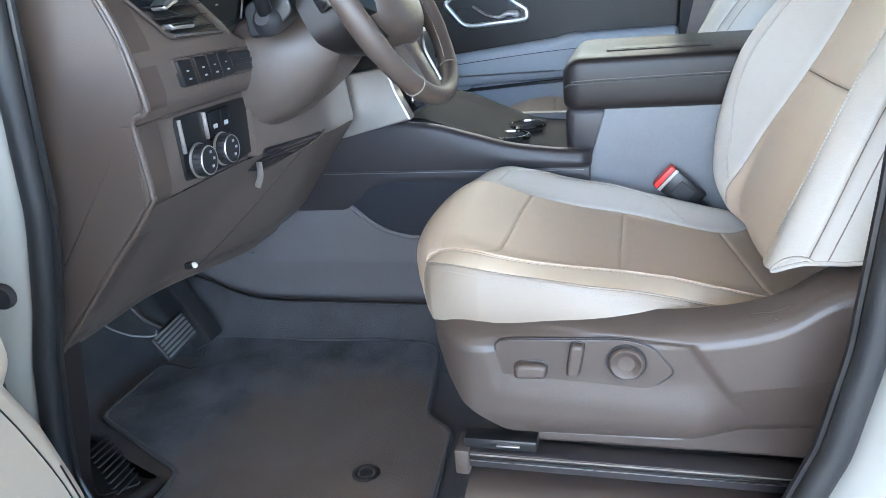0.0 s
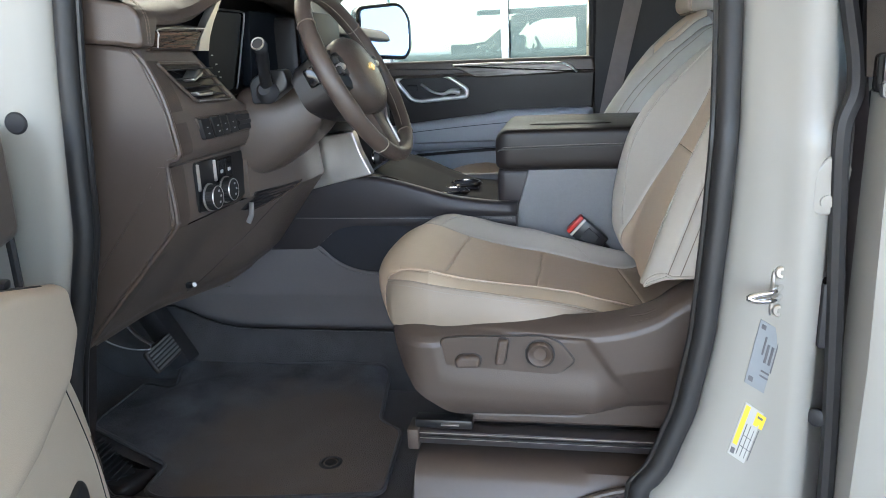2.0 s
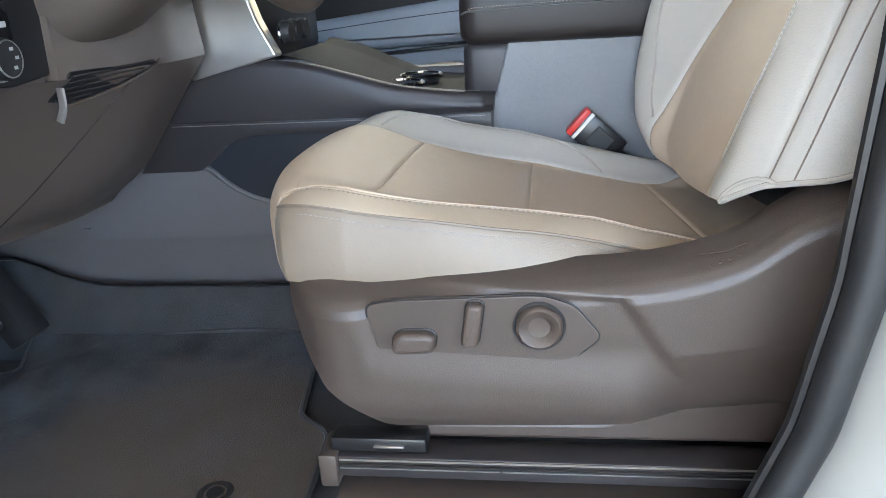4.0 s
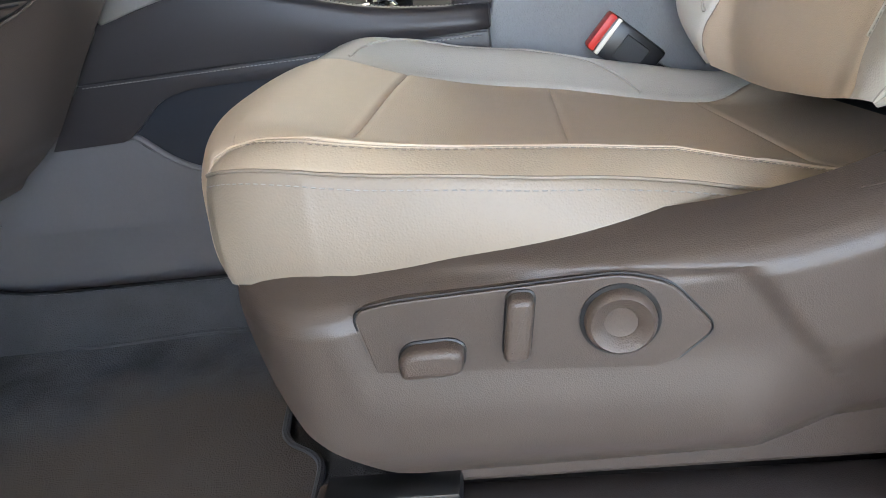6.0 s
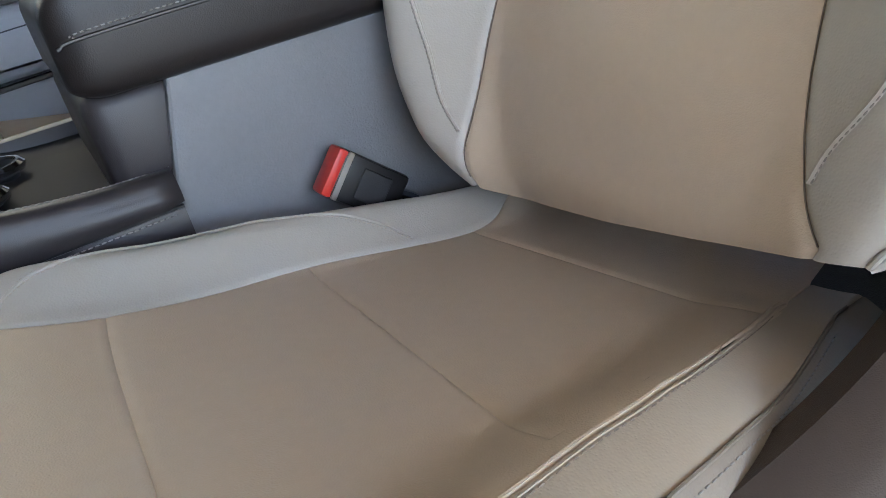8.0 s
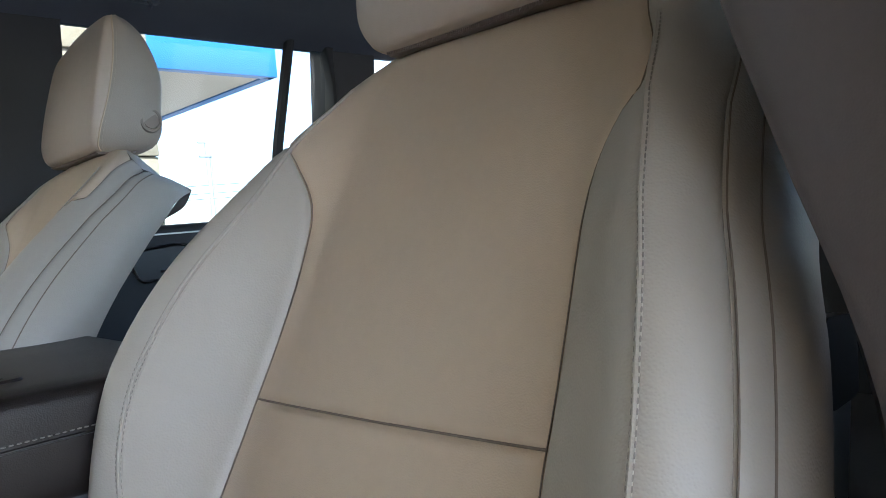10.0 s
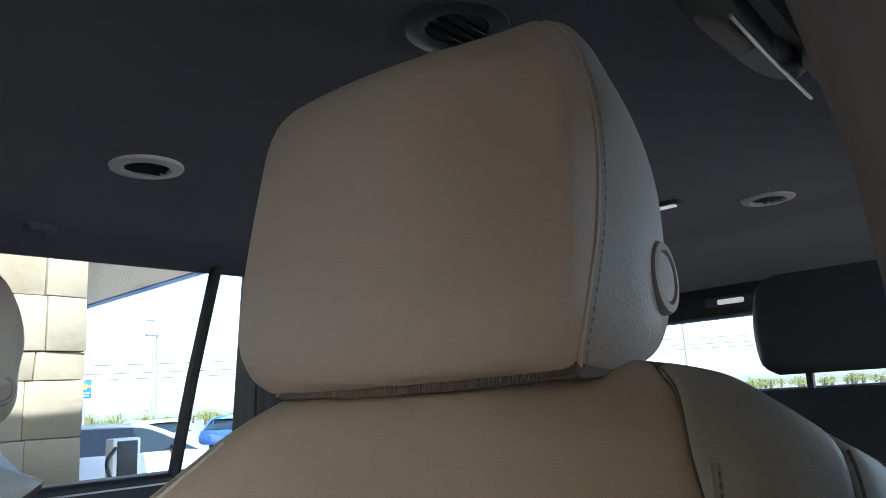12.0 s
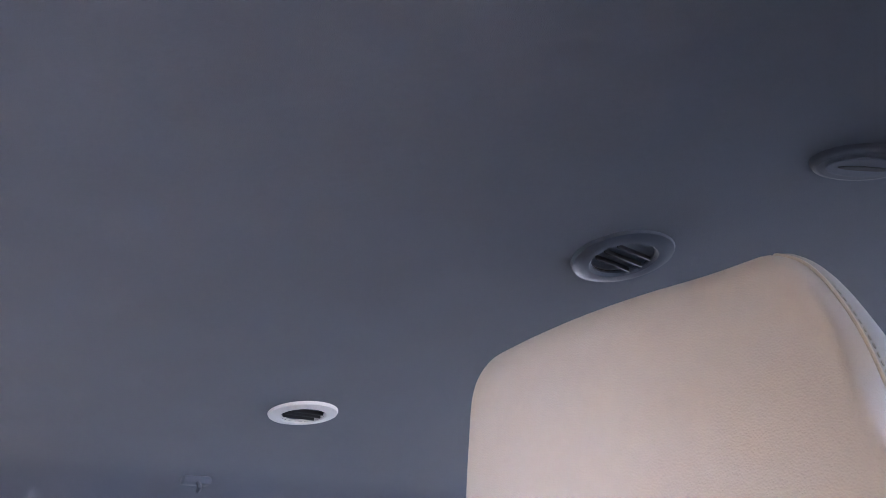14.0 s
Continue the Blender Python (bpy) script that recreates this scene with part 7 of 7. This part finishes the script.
part("skin", slab(rnd([(0.0, 0.50), (1.08, 0.50), (1.10, 1.30), (0.0, 1.30)], 0.03), lambda a, b, c: df(a, b, -c), 0.03, 0.02, 3, low=-0.04), PAINT, dd, "white painted door skin")
part("inner_frame", slab(rnd([(0.012, 0.52), (1.06, 0.52), (1.08, 1.28), (0.012, 1.28)], 0.03), df, 0.05, 0.01, 3, low=0.02), PAINT, dd)
part("lower_trim", slab(rnd([(0.21, 1.08), (0.18, 0.96), (0.12, 0.86), (0.06, 0.70), (0.035, 0.56), (1.03, 0.56), (1.05, 1.12)], 0.03), df, 0.15, 0.03, 5, low=0.04), LEATHER_TRIM, dd, "light beige lower door trim")
part("trim_line", tube([df(a, b, 0.150) for a, b in cat([(0.23, 0.95), (0.18, 0.86), (0.125, 0.74), (0.10, 0.64), (0.09, 0.58)], 30)], 0.0014, 6), BLACK, dd)
part("upper_trim", slab(rnd([(0.06, 1.12), (1.05, 1.12), (1.06, 1.31), (0.05, 1.31)], 0.03), df, 0.09, 0.02, 4, low=0.04), BROWN_SOFT, dd, "brown upper door trim")
AR = []
for a, w, zt, zb, cm in ((0.225, 0.0, 1.05, 1.02, 0.12), (0.235, 0.6, 1.07, 0.98, 0.16), (0.26, 1, 1.09, 0.95, 0.20), (0.35, 1, 1.112, 0.93, 0.21), (0.5, 1, 1.152, 0.92, 0.215), (0.7, 1, 1.18, 0.92, 0.215), (0.95, 1, 1.19, 0.93, 0.20), (1.02, 0.8, 1.17, 0.96, 0.15)):
    ring = rnd([(0.06, zb), (cm - 0.02, zb + 0.02), (cm, zb + 0.06), (cm - 0.004, zt - 0.01), (cm - 0.02, zt), (0.06, zt)], 0.015)
    AR.append([df(a, b, c) for c, b in ring])
part("armrest", finish(grid(AR, closed_v=True, caps=True)), LEATHER_TRIM, dd, "light beige padded armrest")
sp_ = part("switch_plate", slab(rnd([(0.30, 0.10), (0.60, 0.10), (0.60, 0.185), (0.32, 0.185)], 0.012), lambda a, b, c: df(a, 1.097 + (a - 0.3) * 0.255 + c, b), 0.004, 0.002, 2, low=-0.004), BLACK_TRIM, dd)
for k in range(3):
    part("window_switch", box(-0.014, 0.014, -0.02, 0.02, 0, 0.012, 0.004, m=Matrix.Translation(df(0.37 + 0.05 * k, 1.118 + 0.0128 * k, 0.14)) @ Matrix.Rotation(radians(-66), 4, "Z")), BLACK, sp_)
part("edge_seal", tube([df(a, b, 0.055) for a, b in cat([(0.02, 1.28), (0.02, 0.9), (0.03, 0.6), (0.1, 0.53), (0.5, 0.525)], 40)], 0.008, 8), SEAL, dd)
part("speaker", slab(rnd([(0.2, 0.60), (0.42, 0.60), (0.42, 0.76), (0.2, 0.76)], 0.05), df, 0.158, 0.012, 3, low=0.10), BLACK_TRIM, dd)
part("edge_chrome", tube([df(a, b, 0.150) for a, b in cat([(0.125, 0.78), (0.095, 0.69), (0.075, 0.61), (0.07, 0.565)], 20)], 0.003, 6), CHROME, dd)
# hinge pillar, seal and plug
hp = []
for z in np.linspace(0.50, 1.55, 24):
    s = interp(z, [(0.5, -0.615), (0.65, -0.615), (0.75, -0.605), (0.87, -0.58), (0.96, -0.548), (1.1, -0.513), (1.37, -0.49), (1.55, -0.47)])
    hp.append([(s + 0.01, -0.14, z), (s, -0.185, z), (s - 0.03, -0.205, z), (s - 0.09, -0.215, z), (s - 0.14, -0.222, z), (s - 0.16, -0.26, z), (s - 0.165, -0.31, z), (s - 0.20, -0.33, z)])
solo("hinge_pillar", grid(hp), PAINT, "white painted hinge pillar of the car", "car body", kind="structure", sharp=50)
fs = thing("door_seal_front", (-0.5, -0.18, 0.6), "black rubber door seal along the hinge pillar", "door seal", kind="structure")
spath = [(interp(z, [(0.5, -0.61), (0.65, -0.61), (0.75, -0.598), (0.87, -0.573), (0.96, -0.542), (1.1, -0.506), (1.37, -0.482), (1.55, -0.46)]) + 0.010, -0.175, z) for z in np.linspace(1.55, 0.64, 30)] + [(-0.575, -0.178, 0.585), (-0.52, -0.18, 0.557), (-0.2, -0.18, 0.549), (0.33, -0.178, 0.55)]
part("bulb", tube(cat(spath, 100), 0.017, 12), SEAL, fs)
part("lip", tube([p + np.array((0.017, 0.012, 0.004)) for p in cat(spath, 100)], 0.006, 8), BLACK, fs)
plug = solo("body_plug", lathe([(0, -0.008), (0.018, -0.008), (0.0185, 0.0), (0.016, 0.003), (0, 0.003)], Matrix.Translation((-0.556, -0.2125, 1.302)) @ Matrix.Rotation(radians(8), 4, "Z") @ Matrix.Rotation(radians(90), 4, "X"), 28), RUBBER, "round black rubber plug in the pillar", "plug")
plug = solo("body_plug", lathe([(0, -0.008), (0.019, -0.008), (0.0185, 0.0), (0.016, 0.003), (0, 0.003)], Matrix.Translation((-0.563, -0.2125, 0.995)) @ Matrix.Rotation(radians(8), 4, "Z") @ Matrix.Rotation(radians(90), 4, "X"), 28), RUBBER, "round black rubber plug in the pillar", "plug")
# front wing, bonnet, windscreen pillars
fw = []
for z, y in ((0.45, -0.29), (0.7, -0.33), (1.0, -0.335), (1.2, -0.30), (1.27, -0.22)):
    fw.append([(x, y + 0.05 * np.clip((-1.3 - x) / 0.7, 0, 1) ** 2, z) for x in np.linspace(-1.95, -0.68, 10)])
solo("front_wing", grid(fw), PAINT, "white painted front wing", "car body", kind="structure")
bn = [[(x, y, 1.27 + 0.06 * max(0.0, math.sin(math.pi * (y + 0.22) / 1.87)) ** 0.6 - 0.10 * np.clip((-1.2 - x) / 0.8, 0, 1) ** 2) for y in np.linspace(-0.22, 1.65, 20)] for x in np.linspace(-1.95, -0.95, 10)]
solo("bonnet", grid(bn), PAINT, "white painted bonnet", "car body", kind="structure")
solo("front_grille", box(-2.05, -1.93, -0.15, 1.58, 0.45, 1.18, 0.05, 3), BLACK_TRIM, "black front grille", "car body", kind="structure")
for y0, y1 in ((-0.2, 0.03), (1.63, 1.42)):
    solo("windscreen_pillar", tube([(-0.95, y0, 1.28), (-0.65, (y0 + y1) / 2, 1.53), (-0.30, y1, 1.80)], 0.045, 10), PAINT, "white windscreen pillar", "car body", kind="structure")
ws = solo("windscreen", grid([[(-0.98, y, 1.30 + 0.0 * y) for y in np.linspace(-0.18, 1.61, 8)], [(-0.64, y, 1.56) for y in np.linspace(-0.09, 1.52, 8)], [(-0.33, y, 1.77) for y in np.linspace(0.02, 1.41, 8)]]), GLASS, "clear glass windscreen", "window", kind="structure")
ws.visible_shadow = False
for x in (-1.45, 2.35):
    for y in (-0.2, 1.63):
        wl = thing("car_wheel", (x, y, 0), "black tyre on a silver rim", "wheel", "car wheels")
        m_ = Matrix.Translation((x, y, 0.385)) @ Matrix.Rotation(radians(90), 4, "X")
        part("tyre", lathe([(0.25, -0.12), (0.37, -0.12), (0.385, -0.09), (0.385, 0.09), (0.37, 0.12), (0.25, 0.12)], m_, 36), RUBBER, wl)
        part("rim", lathe([(0, -0.09), (0.2, -0.10), (0.25, -0.11), (0.25, 0.11), (0.2, 0.10), (0, 0.09)], m_, 24), SATIN, wl)

# ---- outside ----
bd = thing("shop_building", (-3, 6, 0), "single-storey shop front with glass, stone column and canopy", "building")
part("wall", box(-14, 0.45, 5.12, 12, 2.9, 8.6, 0.02), STUCCO, bd)
part("plinth", box(-14, 0.45, 5.0, 5.3, 0, 0.25, 0.02), STUCCO, bd)
for k in range(-1, 12):
    x0 = -0.72 - 1.03 * k
    gp = part("shop_window", box(x0 - 0.49, min(x0 + 0.49, 0.5), 5.10, 5.12, 0.25, 2.9, 0), SHOPGLASS, bd, "dark reflecting shop window")
for k in range(13):
    part("mullion", box(-0.245 - 1.03 * k, -0.185 - 1.03 * k, 5.04, 5.14, 0.2, 2.95, 0.005), WHITE, bd)
part("transom", box(-14, 0.45, 5.04, 5.14, 2.88, 2.96, 0.005), WHITE, bd)
part("shop_back", box(-14, 0.4, 6.5, 6.6, 0, 3.0, 0), STUCCO, bd)
part("parapet", box(0.3, 4.8, 8.6, 13, 3.42, 8.6, 0.02), STUCCO, bd)
part("soffit", box(-14, 5.3, 8.05, 22, 3.30, 3.45, 0.01), STUCCO, bd, "beige stucco canopy soffit")
part("fascia", box(5.25, 5.40, 7.95, 22, 3.28, 3.75, 0.01), BLUE, bd, "blue canopy fascia")
part("fascia", box(0.5, 5.40, 7.90, 8.05, 3.28, 3.75, 0.01), BLUE, bd, "blue canopy fascia")
# unseen roof added to block the sun and give warm light from above
cn = thing("entrance_canopy", (0, -2.5, 3.8), "unseen pale beige canopy roof added to shape the light on the car", "canopy", kind="structure")
part("soffit_slab", box(-6.6, 8.5, -6.5, 3.0, 3.8, 4.15, 0.02), CANOPY, cn)
part("end_wall", box(-6.9, -6.6, -9.0, 5.0, 0.0, 4.15, 0.02), STUCCO, cn, "beige stucco wall ahead of the car")
column = thing("stone_column", (1.5, 5.3, 0), "limestone column of rough coursed blocks", "column")
part("core", box(0.52, 2.40, 4.98, 6.5, 0, 4.45, 0.0), MORTAR, column)
rng = random.Random(7)
z = 0.0
while z < 4.4:
    h = min(rng.choice((0.18, 0.24, 0.3, 0.36)), 4.44 - z)
    if h < 0.06:
        break
    x = 0.46
    while x < 2.46:
        w = rng.uniform(0.24, 0.66)
        if 2.46 - x - w < 0.15:
            w = 2.46 - x
        y0 = 4.92 + rng.uniform(-0.014, 0.014)
        b = box(x + 0.003, x + w - 0.003, y0, 5.10, z + 0.003, z + h - 0.003, 0.007, 2)
        for v in b.verts:
            n_ = noise.noise(v.co * 6.0)
            v.co += Vector((0.012 * n_, 0.02 * noise.noise(v.co * 9.0 + Vector((3, 1, 2))), 0.010 * n_))
        part("stone", b, STONE, column)
        if abs(x + w - 2.46) < 1e-6:
            b = box(2.30, 2.46 + rng.uniform(-0.01, 0.01), 5.11, 6.5, z + 0.004, z + h - 0.004, 0.018, 2)
            part("stone", b, STONE, column)
        x += w
    z += h

for x, y, h in ((40.5, 80, 12.5), (26.8, 52, 7.55), (70, 30, 10.0)):
    lp_ = thing("street_lamp", (x, y, 0), "tall thin car park lamp post", "street lamp", "lamp posts")
    part("post", tube([(x, y, 0), (x, y, h)], 0.10, 8), STEEL_GREY, lp_)
    part("lamp_head", box(x - 0.9, x + 0.1, y - 0.15, y + 0.15, h - 0.1, h + 0.1, 0.05), STEEL_GREY, lp_)
sg_ = thing("roadside_sign", (16.75, 40, 0), "blue roadside sign board on a post", "sign")
part("post", tube([(16.75, 40, 0), (16.75, 40, 2.7)], 0.08, 8), STEEL_GREY, sg_)
part("board", box(16.4, 17.1, 39.95, 40.05, 2.68, 3.6, 0.03), BLUE, sg_)
part("mark", slab([(-0.28, -0.08), (-0.12, -0.08), (-0.12, -0.2), (0.12, -0.2), (0.12, -0.08), (0.28, -0.08), (0.3, 0.08), (0.12, 0.08), (0.12, 0.2), (-0.12, 0.2), (-0.12, 0.08), (-0.35, 0.08)], lambda a, b, c: (16.75 + a, 39.95 - c, 3.3 + 0.8 * b), 0.03, 0.01, 1), GOLD, sg_)
part("text_bar", box(16.5, 17.0, 39.92, 39.95, 2.92, 2.98, 0), WHITE, sg_)
part("text_bar", box(16.5, 16.95, 39.92, 39.95, 2.8, 2.85, 0), WHITE, sg_)
for k, z in enumerate((7.6, 8.4, 9.6)):
    solo("power_line", tube(cat([(-30, 150, z + 1), (60, 95, z - 0.6), (160, 40, z + 0.8), (260, -40, z)], 40), 0.05, 5), BLACK, "sagging black overhead power line", "power line", "power lines")
pc = thing("charging_post", (5.2, 10.2, 0), "white and black charging post with a cable", "charger")
part("body", box(5.02, 5.42, 10.2, 10.45, 0, 1.22, 0.03), WHITE, pc)
part("screen_panel", box(5.08, 5.36, 10.17, 10.21, 0.55, 1.18, 0.01), BLACK, pc)
part("cable", tube(cat([(5.04, 10.15, 1.1), (4.9, 10.1, 0.9), (5.0, 10.1, 0.6), (5.1, 10.15, 0.4)], 20), 0.025, 8), BLACK, pc)


def parked_car(x, y, yaw, paint, words, tall=0.85):
    """An estate-shaped car, nose along its local +x."""
    c = thing("parked_car", (x, y, 0), words, "car", "parked cars")
    M = pose(x, y, 0, 0, 0, yaw) @ Matrix.Diagonal((1, 1, tall, 1))
    prof = [(-2.3, 0.45), (-2.35, 0.8), (-2.25, 1.05), (-1.9, 1.12), (0.9, 1.08), (1.3, 1.02), (2.2, 0.92), (2.38, 0.75), (2.35, 0.42)]
    rows = []
    for k, wd in ((-1, 0.80), (-0.97, 0.9), (-0.8, 0.93), (0.8, 0.93), (0.97, 0.9), (1, 0.80)):
        yy = k * 0.93
        s = 1 - 0.02 * (abs(k) > 0.95)
        rows.append([M @ Vector((px * s, yy, 0.45 + (pz - 0.45) * (1 if abs(k) < 0.99 else 0.93))) for px, pz in prof])
    part("body", finish(grid(rows, closed_v=True, caps=True)), paint, c)
    cab = [(-2.2, 1.08), (-1.85, 1.52), (-1.2, 1.62), (0.0, 1.60), (0.45, 1.48), (1.15, 1.06)]
    rows = []
    for yy, dz in ((-0.86, -0.02), (-0.72, 0.0), (0.72, 0.0), (0.86, -0.02)):
        rows.append([M @ Vector((px * (1 if abs(yy) < 0.8 else 0.98), yy * (1 if pz < 1.2 else 0.86), pz + dz)) for px, pz in cab])
    part("cabin_glass", finish(grid(rows, closed_v=True, caps=True)), CAR_GLASS, c)
    part("windscreen", grid([[M @ Vector((px, yy * wd, pz + 0.012)) for yy in np.linspace(-1, 1, 9)] for px, pz, wd in ((1.13, 1.085, 0.80), (0.8, 1.28, 0.74), (0.47, 1.475, 0.66))]), CAR_SCREEN, c, "windscreen reflecting the sky")
    part("roof", grid([[M @ Vector((px, yy, pz + 0.02 - 0.03 * abs(yy))) for yy in np.linspace(-0.66, 0.66, 7)] for px, pz in ((-1.95, 1.50), (-1.2, 1.63), (0.0, 1.61), (0.42, 1.49))]), paint, c)
    for sd in (-1, 1):
        part("roof_rail", tube([M @ Vector(p) for p in cat([(-2.15, sd * 0.80, 1.12), (-1.85, sd * 0.73, 1.50), (-1.2, sd * 0.71, 1.60), (0.0, sd * 0.71, 1.58), (0.42, sd * 0.72, 1.48), (1.15, sd * 0.84, 1.08)], 30)], 0.045, 8), paint, c)
    for px in (-1.0, 0.0):
        for sd in (-1, 1):
            part("door_post", tube([M @ Vector((px, sd * 0.86, 1.06)), M @ Vector((px - 0.05, sd * 0.66, 1.58))], 0.035, 6), BLACK, c)
    for px in (-1.45, 1.45):
        for sd in (-1, 1):
            m_ = M @ Matrix.Translation((px, sd * 0.86, 0.36)) @ Matrix.Rotation(radians(90), 4, "X")
            wl = part("wheel", lathe([(0.2, -0.1), (0.34, -0.1), (0.36, -0.07), (0.36, 0.07), (0.34, 0.1), (0.2, 0.1)], m_, 24), RUBBER, c)
            part("rim", lathe([(0, -0.08), (0.21, -0.085), (0.21, 0.085), (0, 0.08)], m_, 16), SATIN, wl)
    for sd in (-1, 1):
        part("mirror", box(0.55, 0.7, sd * 0.98 - 0.08, sd * 0.98 + 0.08, 1.05, 1.2, 0.03, m=M), BLACK, c)
        part("headlight", box(2.1, 2.3, sd * 0.7 - 0.15, sd * 0.7 + 0.15, 0.72, 0.86, 0.03, m=M), LAMP_GLASS, c)
    return c


parked_car(6.0, 12.4, -3, CAR_WHITE, "white saloon car parked in the sun", 0.86)
parked_car(17.5, 25, 10, CAR_BLUE, "blue car parked in the far row")
parked_car(22.5, 27, 80, CAR_BLUE, "blue car parked beside another")
parked_car(14.0, 27.5, 85, CAR_WHITE, "white car parked in the far row")

# the tree line: a crown of many small leaf clumps on each trunk
leaf_bm = bmesh.new()
rng = random.Random(11)
trunks = bmesh.new()


def clump(bm, c, r):
    for _ in range(18):
        d = Vector((rng.gauss(0, 1), rng.gauss(0, 1), rng.gauss(0, 0.8))) * r * 0.5
        n_ = Vector((rng.gauss(0, 1), rng.gauss(0, 1), rng.gauss(0, 1))).normalized()
        a = n_.orthogonal().normalized() * r * rng.uniform(0.12, 0.26)
        b = n_.cross(a) * rng.uniform(0.6, 1.0)
        p = Vector(c) + d
        vs = [bm.verts.new(p + a), bm.verts.new(p + b * 0.6), bm.verts.new(p - a), bm.verts.new(p - b * 0.6)]
        bm.faces.new(vs)


for i in range(330):
    ang = radians(rng.uniform(-12, 96))
    far = rng.uniform(120, 165)
    x, y = far * math.cos(ang), far * math.sin(ang)
    h = rng.uniform(1.8, 3.6) * (1.0 if ang > 0.7 else 0.75)
    tube([(x, y, 0), (x + 0.2, y, h * 0.6)], [0.25, 0.12], 6, bm=trunks)
    for _ in range(18):
        w, q = rng.uniform(0, 2 * math.pi), rng.uniform(0, 1) ** 0.6
        r = h * 0.55 * q
        clump(leaf_bm, (x + r * math.cos(w), y + r * math.sin(w), h * (0.30 + 0.55 * rng.random() * (1.15 - q))), h * 0.22)
trees = solo("tree_line", leaf_bm, LEAF, "distant line of sunlit green and yellow trees", "trees", kind="stuff")
solo("tree_trunks", finish(trunks), BARK, "distant brown tree trunks", "trees", kind="stuff")
